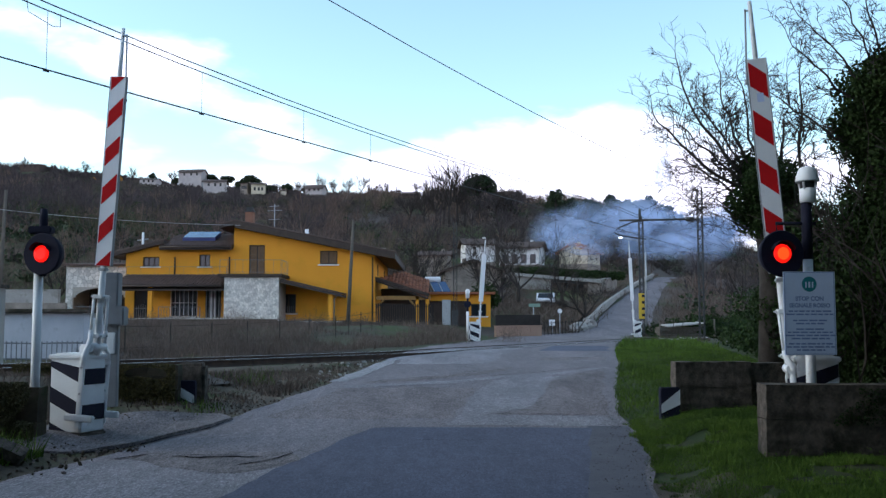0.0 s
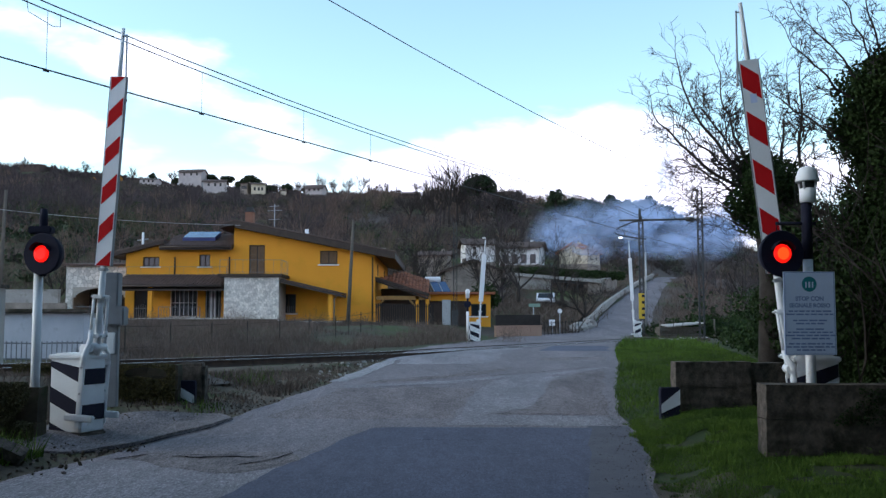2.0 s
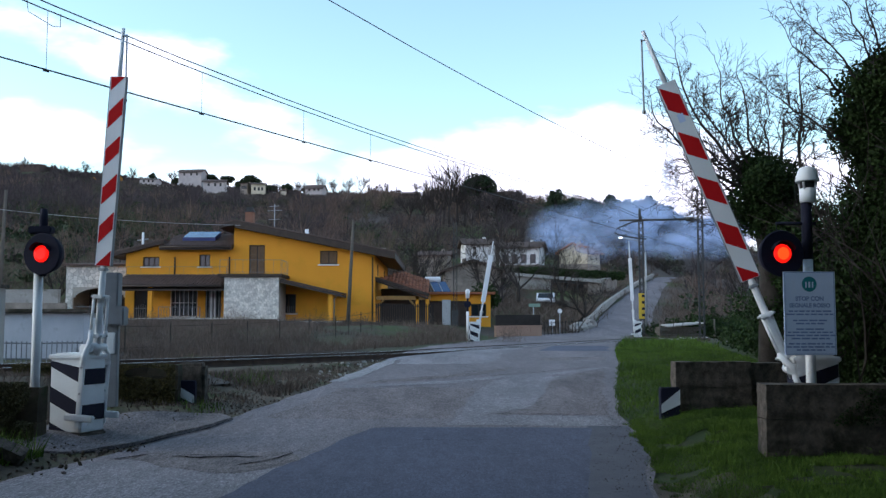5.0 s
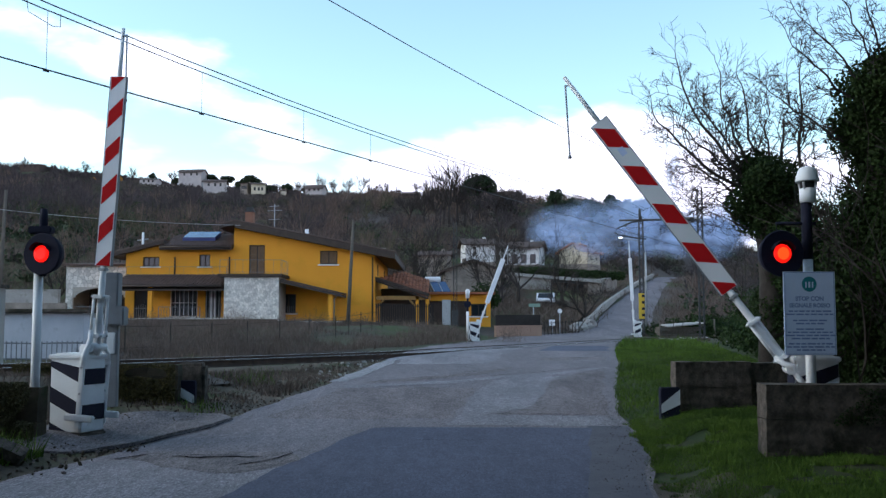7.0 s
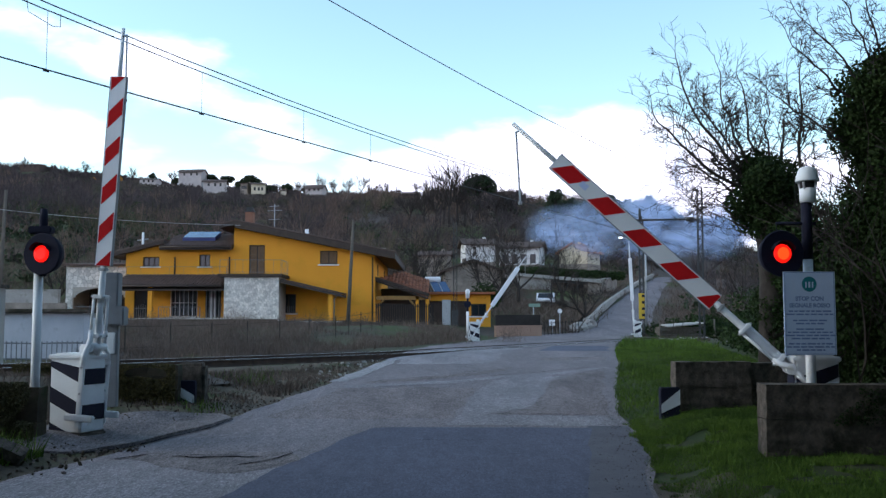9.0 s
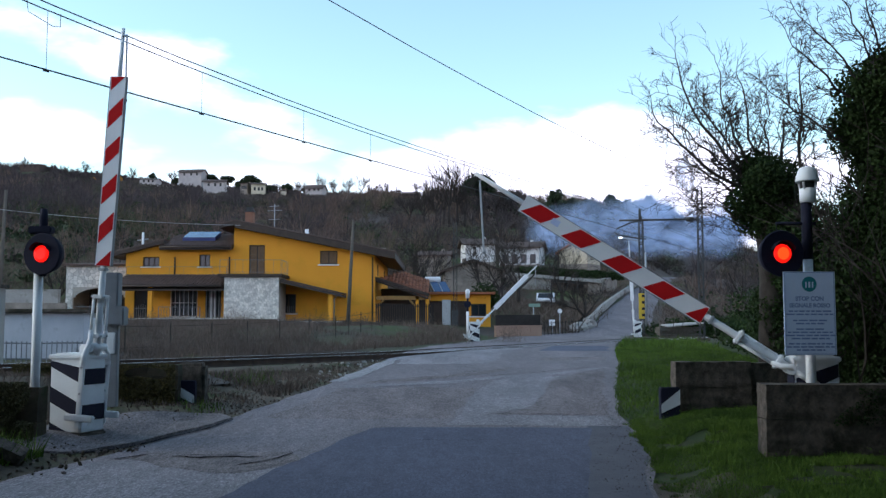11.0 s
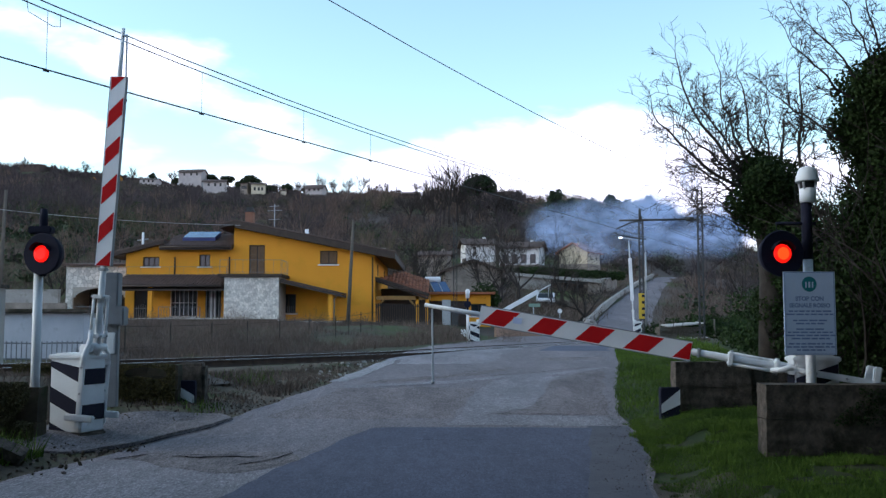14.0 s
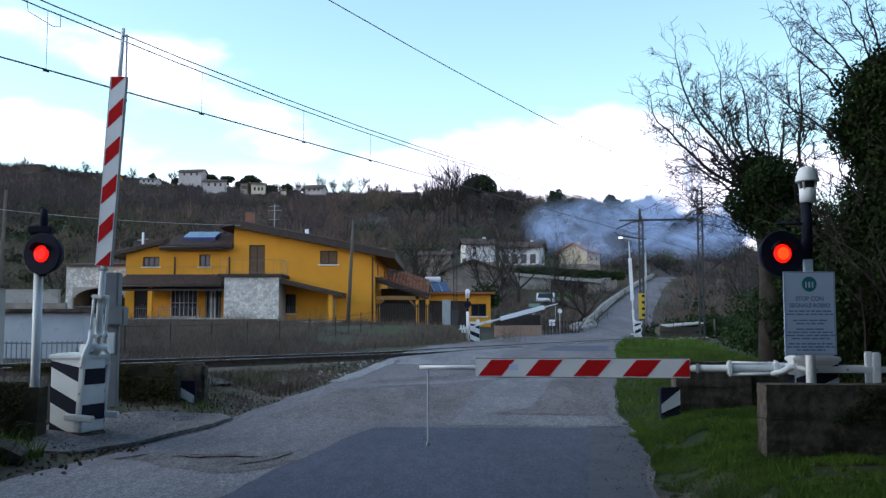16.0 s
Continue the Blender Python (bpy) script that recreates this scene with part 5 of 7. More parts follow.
def gable_house(x, y, w, d, h, rise, turn, wall, roof, label, windows=((0.25, 0.62), (0.75, 0.62), (0.25, 0.2), (0.75, 0.2)), group="hillside houses", base=None, opening=None):
    z = (ground_z(x, y) if base is None else base) - 0.3
    th = thing("house", label, "house", pose(x, y, z, 0, 0, turn), group)
    hh = h + 0.3
    holes = []
    for u, v in windows:
        ww, wh = opening or (min(1.1, w * 0.12), min(1.4, h * 0.24))
        cx, cz = -w / 2 + u * w, 0.3 + v * h
        holes.append((cx - ww / 2, cz, cx + ww / 2, cz + wh))
    part("wall", wall_with_holes(-w / 2, w / 2, 0, lambda t: hh, holes, -d / 2, -d / 2 + 0.3), wall, th)
    part("wall", B(-w / 2, d / 2 - 0.3, 0, w / 2, d / 2, hh), wall, th)
    for s in (-1, 1):
        bm = bmesh.new()
        vs = [(-d / 2 + 0.3, 0), (d / 2 - 0.3, 0), (d / 2 - 0.3, hh), (0, hh + rise * 0.95), (-d / 2 + 0.3, hh)]
        prism(bm, vs, -0.15, 0.15)
        ob = part("wall", bm, wall, th)
        ob.matrix_basis = pose(s * (w / 2 - 0.15), 0, 0, 0, 0, 90)
    part("plinth", B(-w / 2 - 0.05, -d / 2 - 0.05, -2.2, w / 2 + 0.05, d / 2 + 0.05, 0.25), PLASTER_GREY, th, "grey stone footing")
    for q in holes:
        pn = part("window", B(q[0], -d / 2 + 0.12, q[1], q[2], -d / 2 + 0.17, q[3]), GLASS, th)
        part("mullion", B((q[0] + q[2]) / 2 - 0.04, -d / 2 + 0.08, q[1], (q[0] + q[2]) / 2 + 0.04, -d / 2 + 0.118, q[3]), WOOD, pn)
    e = 0.5
    for s in (-1, 1):
        r = part("roof", slab(bmesh.new(), [(-w / 2 - e, s * (d / 2 + e), hh - e * rise / d * 2), (w / 2 + e, s * (d / 2 + e), hh - e * rise / d * 2), (w / 2 + e, 0, hh + rise), (-w / 2 - e, 0, hh + rise)], 0.18), roof, th, "tiled roof slope")
    part("chimney", B(w * 0.2, 0.4, hh + rise * 0.4, w * 0.2 + 0.4, 0.8, hh + rise + 0.3), wall, th)
    return th


RIDGE_WALL = material("pale_far_wall", (0.52, 0.46, 0.435), (0.42, 0.37, 0.35), 0.9, 0.8, bump=0.1)
RIDGE_CREAM = material("cream_far_wall", (0.62, 0.53, 0.39), (0.52, 0.44, 0.32), 0.9, 0.8, bump=0.1)
ROOF_FAR = material("brown_far_roof", (0.11, 0.078, 0.066), (0.075, 0.053, 0.046), 0.9, 1.5, bump=0.2)
ROOF_CLAY = material("clay_far_roof", (0.36, 0.15, 0.085), (0.27, 0.11, 0.065), 0.9, 1.5, bump=0.2)
# middle slope
gable_house(5.0, 137, 4.2, 6, 2.6, 0.9, 6, PLASTER_WHITE, ROOF_FAR, "white plastered hillside house with brown roof", ((0.3, 0.3),), base=10.0)
gable_house(11.7, 140, 5.8, 6, 2.6, 0.9, -14, PLASTER_WHITE, ROOF_FAR, "white hillside house with open veranda", ((0.16, 0.04), (0.38, 0.04), (0.62, 0.04), (0.85, 0.04)), base=9.8, opening=(0.85, 1.35))
gable_house(2.8, 95, 6, 5.4, 1.5, 1.0, 92, PLASTER_GREY, ROOF_FAR, "old grey stone house with shallow gable roof", ((0.3, 0.4), (0.7, 0.4)), base=5.1)
gable_house(-1.0, 118, 3.6, 4, 1.8, 0.5, -8, PLASTER_GREY, ROOF_FAR, "grey unfinished house behind bare trees", ((0.3, 0.3), (0.75, 0.3)), base=8.0)
gable_house(20.2, 140, 4.7, 4.4, 1.9, 1.2, 58, RIDGE_CREAM, ROOF_CLAY, "cream hillside house with terracotta roof", ((0.3, 0.3), (0.75, 0.3)), base=9.95)
# along the ridge
RIDGE_HOUSES = (
    (-148, 340, 58.2, 7, 1.4, 0.4, ROOF_FAR, "dark open shed on the ridge"), (-121, 340, 54.6, 8.5, 4.2, 1.0, YELLOW, "yellow house on the ridge"),
    (-99.9, 322, 50.4, 5.5, 1.9, 0.6, RIDGE_WALL, "long low white house on the ridge"), (-93.6, 322, 48.4, 3.4, 1.2, 0.5, PLASTER_GREY, "low grey outbuilding below the ridge"),
    (-90.3, 340, 56.4, 8.4, 2.4, 1.2, RIDGE_WALL, "white house with brown roof on the ridge"), (-77.8, 322, 50.0, 7.2, 2.8, 1.0, RIDGE_WALL, "low white house with brown roof on the ridge"),
    (-62.6, 320, 48.6, 4.5, 3.9, 0.7, RIDGE_CREAM, "pale yellow house with brown roof on the ridge"), (-67.0, 322, 48.9, 2.4, 3.3, 0.5, PLASTER_GREY, "grey narrow house beside the pale yellow one"),
    (-54.4, 322, 46.7, 1.8, 1.2, 0.4, RIDGE_CREAM, "small cream house half hidden on the ridge"), (-43.4, 322, 48.2, 5.8, 1.7, 1.5, RIDGE_WALL, "small white house with brown hipped roof"),
    (-11.5, 340, 48.2, 6, 1.0, 1.0, ROOF_FAR, "dark roofed house behind the ridge"))
for x, y, top, w, h, rise, wall, label in RIDGE_HOUSES:
    v = (3.0 + 0.4 * h) / (h + 3.0)
    gable_house(x, y, w, 6, h + 3.0, rise, random.Random(int(x)).uniform(-9, 9), wall, ROOF_FAR, label, ((0.25, v), (0.55, v), (0.8, v)), "ridge houses", top - rise - h - 3.0, (0.7, min(1.1, 0.4 * h)))
# stone gatehouse with an arch, far side of the garden
gate = thing("stone_house", "pale stone outbuilding with dark arched opening", "outbuilding", pose(-23.0, 62, 1.5))
arch_holes = [(-1.1 + 0.142 * k, -0.3, -0.958 + 0.142 * k, 1.35 + 0.85 * math.sqrt(max(0, 1 - ((k - 11.5) / 12) ** 2))) for k in range(24)]
bm = wall_with_holes(-1.6, 2.8, -0.3, lambda x: 3.75, arch_holes, 0, 0.4)
part("wall", bm, MORTAR, gate)
# coloured dark so the arch reads as deep shade
part("back_wall", B(-1.6, 3.4, -0.3, 2.8, 3.7, 3.4), WOOD, gate)
part("side_wall", B(-1.6, 0.4, -0.3, -1.3, 3.4, 3.4), MORTAR, gate)
part("side_wall", B(2.5, 0.4, -0.3, 2.8, 3.4, 3.4), MORTAR, gate)
part("roof", slab(bmesh.new(), [(-1.8, -0.3, 3.78), (3.1, -0.3, 3.78), (3.1, 4, 4.1), (-1.8, 4, 4.1)], 0.15), ROOF_DARK, gate)
railing(gate, [(-1.1, 0.2, 0), (2.3, 0.2, 0)], 1.0, 0.14, CASE_GREY, 0.02)
rubble(gate, -1.6, -1.15, 0, 3.7, 0, random.Random(5), 0.3)
rubble(gate, 2.35, 2.8, 0, 3.7, 0, random.Random(6), 0.3)
rubble(gate, -1.15, 2.35, 2.25, 3.7, 0, random.Random(7), 0.3)
rubble(house, -1.24, 2.07, 0.02, 2.68, -2.51, random.Random(3), 0.18)


def long_wall(name, pts, h, t, mat, label, cap=None, seg=2.0, level=None):
    """A wall along points on the ground, with a coping."""
    th = thing(name, label, "wall")
    for a, b in zip(pts, pts[1:]):
        a, b = Vector((a[0], a[1], 0)), Vector((b[0], b[1], 0))
        n = max(1, int((b - a).length / seg))
        d = (b - a).normalized()
        q = Vector((-d.y, d.x, 0)) * t / 2
        for k in range(n):
            p0, p1 = a + (b - a) * k / n, a + (b - a) * (k + 1) / n
            z0, z1 = (level(p0.y), level(p1.y)) if level else (ground_z(p0.x, p0.y), ground_z(p1.x, p1.y))
            up = lambda p, z: Vector((p.x, p.y, z))
            part("wall_bay", slab(bmesh.new(), [up(p0 - q, z0 + h), up(p1 - q, z1 + h), up(p1 + q, z1 + h), up(p0 + q, z0 + h)], h + 0.5), mat, th)
            if cap:
                part("coping", slab(bmesh.new(), [up(p0 - q * 1.4, z0 + h + 0.08), up(p1 - q * 1.4, z1 + h + 0.08), up(p1 + q * 1.4, z1 + h + 0.08), up(p0 + q * 1.4, z0 + h + 0.08)], 0.08), cap, th)
    return th


long_wall("garden_wall", [(3.2, 58.6), (6.1, 59.4)], 0.62, 0.3, BRICK_LOW, "low pink rendered garden wall at the junction", BRICK_LOW)
long_wall("retaining_wall", [(9.2, 67.5), (12.2, 78), (15.0, 90), (18.6, 102), (22.8, 115), (27.0, 128), (31.0, 140)], 0.5, 0.3, CONCRETE_PALE, "pale concrete parapet along the climbing road", None, 3.0, road_z)
long_wall("retaining_wall", [(17.2, 105), (20.5, 113)], 1.5, 0.4, PLASTER_GREY, "grey stone terrace wall on the slope", CONCRETE_PALE, 3.0)
shelter = thing("shelter", "pale concrete terrace shelter with a dark open bay below the hedge", "shelter", pose(0, 104, 0))
part("wall", prism(bmesh.new(), [(8.2, 2.6), (11.9, 2.6), (11.9, 6.2), (8.2, 6.5)], 0, 0.4), CONCRETE_PALE, shelter, "pale plastered wall")
part("wall", prism(bmesh.new(), [(15.9, 2.6), (17.4, 2.6), (17.4, 5.7), (15.9, 5.8)], 0, 0.4), PLASTER_GREY, shelter)
# shade of the open bay is coloured into its back wall
part("back_wall", B(11.9, 3.4, 2.6, 15.9, 3.7, 5.9), WOOD, shelter, "back wall coloured dark for the shade inside")
part("roof_slab", slab(bmesh.new(), [(7.9, -0.5, 6.85), (17.5, -0.5, 6.05), (17.5, 4.2, 6.2), (7.9, 4.2, 7.0)], 0.34), CONCRETE_PALE, shelter, "sloping pale concrete roof slab")
part("lintel", slab(bmesh.new(), [(11.9, 0.05, 6.18), (15.9, 0.05, 5.85), (15.9, 0.35, 5.85), (11.9, 0.35, 6.18)], 0.3), DARK_METAL, shelter, "dark lintel over the open bay")
long_wall("garden_wall", [(-28, 56.5), (-20.2, 56.5), (-14, 56.6), (-9.9, 56.6)], 0.35, 0.3, STONE_DARK, "low stone garden wall before the house", PALE_STONE, 2.5)
long_wall("garden_wall", [(-12.6, 56.2), (-4.6, 56.0)], 0.25, 0.35, STONE_DARK, "tumbled low stone wall below the house", None, 0.8, lambda y: 1.18)
long_wall("garden_wall", [(-34, 58.5), (-23.4, 58)], 2.1, 0.3, CONCRETE_PALE, "grey rendered garden wall beside the stone arch", CONCRETE_PALE, 3.0)
long_wall("garden_wall", [(-34, 57.4), (-22.6, 57.1)], 1.35, 0.3, PLASTER_GREY, "lower grey stone wall before the garden wall", None, 3.0)


def fence(name, pts, h, gap, label, mat=None, bar=0.03, base=None):
    th = thing(name, label, "fence")
    mat = mat or FENCE_DARK
    for a, b in zip(pts, pts[1:]):
        n = max(1, int(math.dist(a, b) / gap))
        zs = []
        for k in range(n + 1):
            x, y = a[0] + (b[0] - a[0]) * k / n, a[1] + (b[1] - a[1]) * k / n
            z = ground_z(x, y) if base is None else base
            zs.append((x, y, z))
            if k < n or b == pts[-1]:
                part("post" if k % 8 == 0 else "slat", B(x - bar, y - 0.02, z - 0.1, x + bar, y + 0.02, z + h), mat, th)
        for u in (0.15, 0.9):
            part("rail", T([(p[0], p[1] + 0.03, p[2] + h * u) for p in zs[:: max(1, n // 6)]] + [(zs[-1][0], zs[-1][1] + 0.03, zs[-1][2] + h * u)], 0.008 if "wire" in name else 0.02, 5), mat, th)
    return th


fence("fence", [(3.3, 58.75), (6.0, 59.5)], 1.35, 0.14, "dark brown board fence on the garden wall", bar=0.068)
fence("fence", [(6.4, 60.2), (9.4, 66)], 0.9, 0.6, "thin wire fence by the junction", bar=0.02)
fence("fence", [(-4.0, 57), (-0.6, 57)], 1.25, 0.13, "dark picket fence beside the carport", bar=0.035)
fence("wire_fence", [(-12, 27), (-8, 33), (-4.5, 40), (-3.0, 47)], 0.9, 1.6, "thin weathered wire fence beyond the track", bar=0.016)
fence("fence", [(-12.2, 25.2), (-9.6, 25.4)], 0.55, 0.13, "thin grey steel railing before the white hut", CASE_GREY, 0.007)
# white hut and kiosk on the far side of the track
HUT_WHITE = material("dull_white_render", (0.52, 0.53, 0.57), (0.40, 0.41, 0.44), 0.9, 1.5, bump=0.2, spots=(0.22, 0.21, 0.20), spot_scale=1.6, spot_at=(0.55, 0.75))
hut = thing("hut", "low white rendered railway hut with flat grey roof", "hut", pose(-11.1, 26.4, 0.5))
part("wall", B(-1.15, 0, -0.2, 1.15, 2, 1.25, bevel=0.01), HUT_WHITE, hut)
part("roof", B(-1.3, -0.15, 1.25, 1.3, 2.1, 1.36, bevel=0.01), CONCRETE, hut)
box2 = thing("pillar", "tall grey concrete gate pillar with flat cap", "pillar", pose(-9.98, 21.0, 0.5))
part("body", B(-0.25, 0, -0.2, 0.14, 0.4, 1.75, bevel=0.01), CONCRETE_PALE, box2)
part("cap", B(-0.32, -0.05, 1.75, 0.2, 0.45, 1.83, bevel=0.01), CONCRETE, box2)
tank = thing("marker_post", "short white round marker post beside the barrier", "post", pose(-4.58, 12.5, 0.25))
part("shaft", T([(0, 0, -0.1), (0, 0, 1.28), (0, 0, 1.30)], [0.05, 0.05, 0.03], 12), WHITE, tank)

# signal beyond the track
far_sig = thing("crossing_signal", "small white crossing signal post beyond the track", "signal", pose(1.2, 46.2, 0.6), "level crossing signals")
part("post", T([(0, 0, -0.1), (0, 0, 1.4)], 0.07, 10), WHITE, far_sig)
part("backboard", T([(0, 0.1, 1.75), (0, -0.02, 1.75)], 0.17, 20), BLACK, far_sig)
part("upper_post", T([(0, 0.1, 1.4), (0, 0.1, 2.1)], 0.05, 8), BLACK, far_sig)
part("bell", T([(0, 0.1, 2.05), (0, 0.1, 2.3), (0, 0.1, 2.4), (0, 0.1, 2.5)], [0.09, 0.1, 0.13, 0.05], 14), WHITE_CLEAN, far_sig)
cab = thing("meter_cabinet", "grey steel cabinet beside the small building", "cabinet", pose(0.4, 56, 0.7))
part("body", B(-0.45, 0, 0.2, 0.05, 0.4, 2.1, bevel=0.02), GREY_METAL, cab)
part("plinth", B(-0.5, -0.05, -0.2, 0.1, 0.45, 0.2), CONCRETE, cab)
part("side_box", B(0.12, 0, 0.1, 0.5, 0.3, 1.5), DARK_METAL, cab)


def road_sign(x, y, h, kind, label):
    th = thing("road_sign", label, "road sign", pose(x, y, ground_z(x, y)), "road signs")
    part("post", T([(0, 0, -0.2), (0, 0, h)], 0.035, 8), GREY_METAL, th)
    if kind == "board":
        part("board", B(-0.3, -0.06, h - 0.22, 0.42, -0.036, h, bevel=0.01), GREEN_SIGN, th, "pale green sign board")
    elif kind == "disc":
        part("disc", T([(0, -0.05, h), (0, -0.03, h)], 0.17, 20), GREY_METAL, th, "grey rimmed disc")
        part("disc_face", T([(0, -0.055, h), (0, -0.051, h)], 0.14, 20), WHITE_CLEAN, th)
    else:
        part("plate", B(-0.2, -0.05, h - 0.4, 0.2, -0.03, h), WHITE_CLEAN, th)


GREEN_SIGN = material("green_sign", (0.22, 0.34, 0.27), rough=0.5)
road_sign(5.75, 60.5, 2.05, "board", "small pale green board on a post")
road_sign(7.85, 64, 1.55, "disc", "small round road sign by the junction")
road_sign(7.15, 62.5, 1.0, "plate", "small white plate on a post")
for k, (x, y, s) in enumerate(((10.0, 69.2, 0.5), (10.7, 71, 0.45), (9.3, 67.6, 0.4), (11.2, 73, 0.5))):
    b = thing("boulder", "pale rough boulder at the road side", "boulder", pose(x, y, ground_z(x, y), 0, 0, 40 * k), "roadside boulders")
    bm = bmesh.new()
    bmesh.ops.create_icosphere(bm, subdivisions=2, radius=1.0)
    for v in bm.verts:
        v.co = Vector((v.co.x * 1.3 * s, v.co.y * s, v.co.z * 0.8 * s + 0.2)) * (1 + 0.35 * noise.noise(v.co * 1.3 + Vector((k, 0, 0))))
    part("rock", bm, CONCRETE_PALE, b)


def car(at):
    th = thing("car", "small white hatchback parked on the slope", "car", at)
    prof = [(-1.95, 0.35), (1.95, 0.35), (2.0, 0.7), (1.1, 0.88), (0.45, 1.38), (-1.2, 1.42), (-1.9, 0.95)]
    body = part("body", prism(bmesh.new(), prof, -0.8, 0.8), CAR_WHITE, th, "white car body")
    for s in (-1, 1):
        ys = sorted((s * 0.802, s * 0.812))
        part("window", prism(bmesh.new(), [(0.85, 0.92), (0.4, 1.32), (-0.3, 1.34), (-0.3, 0.92)], *ys), GLASS, body)
        part("window", prism(bmesh.new(), [(-0.4, 0.92), (-0.4, 1.34), (-1.1, 1.34), (-1.5, 0.95)], *ys), GLASS, body)
        for x in (-1.2, 1.25):
            w = part("wheel", T([(x, s * 0.62, 0.3), (x, s * 0.83, 0.3)], 0.3, 18), RUBBER, th)
            part("rim", T([(x, s * 0.831, 0.3), (x, s * 0.84, 0.3)], 0.18, 14), GREY_METAL, w)
    part("windscreen", slab(bmesh.new(), [(1.05, -0.7, 0.93), (1.05, 0.7, 0.93), (0.52, 0.62, 1.36), (0.52, -0.62, 1.36)], 0.01), GLASS, body)


car(pose(9.3, 86, 2.72, 0, 0, 262))
long_wall("garden_wall", [(7.5, 84.2), (10.5, 84.2)], 0.5, 0.3, CONCRETE_PALE, "low pale wall before the parked car", None, 3.5, lambda y: 2.80)
# timber shelter and lumber by the right verge
BLEACHED = material("bleached_board", (0.44, 0.41, 0.38), (0.30, 0.28, 0.26), 0.9, 4, bump=0.2)
shed = thing("lumber_stack", "weathered lumber stack under a loose board roof", "lumber", pose(13.6, 53, ground_z(13.6, 53)))
rl = random.Random(8)
for k in range(7):
    part("board", B(-1.6 + rl.uniform(-0.2, 0.2), -0.6 + rl.uniform(-0.1, 0.1), 0.12 * k, 0.6 + rl.uniform(-0.3, 0.4), 0.5, 0.12 * k + 0.09), WOOD_GREY, shed)
part("roof_board", slab(bmesh.new(), [(-1.3, -0.9, 0.86), (0.7, -0.9, 1.05), (0.7, 0.8, 1.12), (-1.3, 0.8, 0.95)], 0.06), BLEACHED, shed, "weathered loose board")
part("prop", T([(-1.7, -0.7, 0), (-1.7, -0.7, 1.05)], 0.05, 6), WOOD_GREY, shed)
part("prop", T([(1.3, -0.7, 0), (1.3, -0.7, 1.25)], 0.05, 6), WOOD_GREY, shed)
for dx, tall in ((-0.4, 3.5), (0.1, 3.9)):
    lean = thing("pole", "thin pale pole leaning beside the lumber", "pole", pose(12.75 + dx, 52, ground_z(12.9, 52), 0, 14, 0), "leaning poles")
    part("shaft", T([(0, 0, 0), (0, 0, tall)], 0.018, 6), WOOD_GREY, lean)
for k in range(9):
    b = thing("boulder", "pale rubble stone heaped before the lumber", "boulder", pose(12.3 + 0.21 * k + rl.uniform(-0.1, 0.1), 51.2 + rl.uniform(-0.3, 0.3), ground_z(12.3 + 0.21 * k, 51.2) + 0.05, 0, 0, 50 * k), "rubble stones")
    bm = bmesh.new()
    bmesh.ops.create_icosphere(bm, subdivisions=1, radius=0.2 + 0.05 * (k % 3))
    for v in bm.verts:
        v.co = Vector((v.co.x * 1.5, v.co.y, v.co.z * 0.8)) * (1 + 0.4 * noise.noise(v.co * 4 + Vector((k * 5, 0, 0))))
    part("rock", bm, CONCRETE_PALE, b)
# ---- plants ----


def tri_mesh(name, tris, mat, label="", category="", parent=None, kind="stuff"):
    """tris: array n x 3 x 3 of loose triangles."""
    tris = np.asarray(tris, dtype=float).reshape(-1, 3, 3)
    me = bpy.data.meshes.new(name)
    me.from_pydata(tris.reshape(-1, 3).tolist(), [], np.arange(len(tris) * 3).reshape(-1, 3).tolist())
    me.materials.append(mat)
    ob = new(name, me)
    ob.parent = parent
    return tagged(ob, label, category, "", kind)


def leaf_quads(pts, size, rng, aspect=0.7, droop=0.0):
    """A folded little leaf (two triangles) at each point, in a random attitude."""
    n = len(pts)
    a = rng.normal(size=(n, 3))
    a[:, 2] -= droop
    a /= np.linalg.norm(a, axis=1, keepdims=True)
    b = np.cross(a, rng.normal(size=(n, 3)))
    b /= np.linalg.norm(b, axis=1, keepdims=True)
    s = size * rng.uniform(0.6, 1.4, (n, 1))
    p = np.asarray(pts)
    t0, t1 = p - a * s * 0.5, p + a * s * 0.5
    l, r = p + b * s * aspect * 0.5, p - b * s * aspect * 0.5
    return np.concatenate([np.stack([t0, l, t1], 1), np.stack([t0, t1, r], 1)])


def blades(pts, h, w, rng, lean=0.35):
    """Grass blades: slim upright triangles."""
    n = len(pts)
    p = np.asarray(pts)
    th = rng.uniform(0, 2 * np.pi, n)
    side = np.stack([np.cos(th), np.sin(th), np.zeros(n)], 1) * w * rng.uniform(0.6, 1.3, (n, 1))
    hh = h * rng.uniform(0.45, 1.25, (n, 1))
    tip = p + np.concatenate([rng.normal(0, lean, (n, 2)) * hh, hh], 1)
    return np.stack([p - side / 2, p + side / 2, tip], 1)


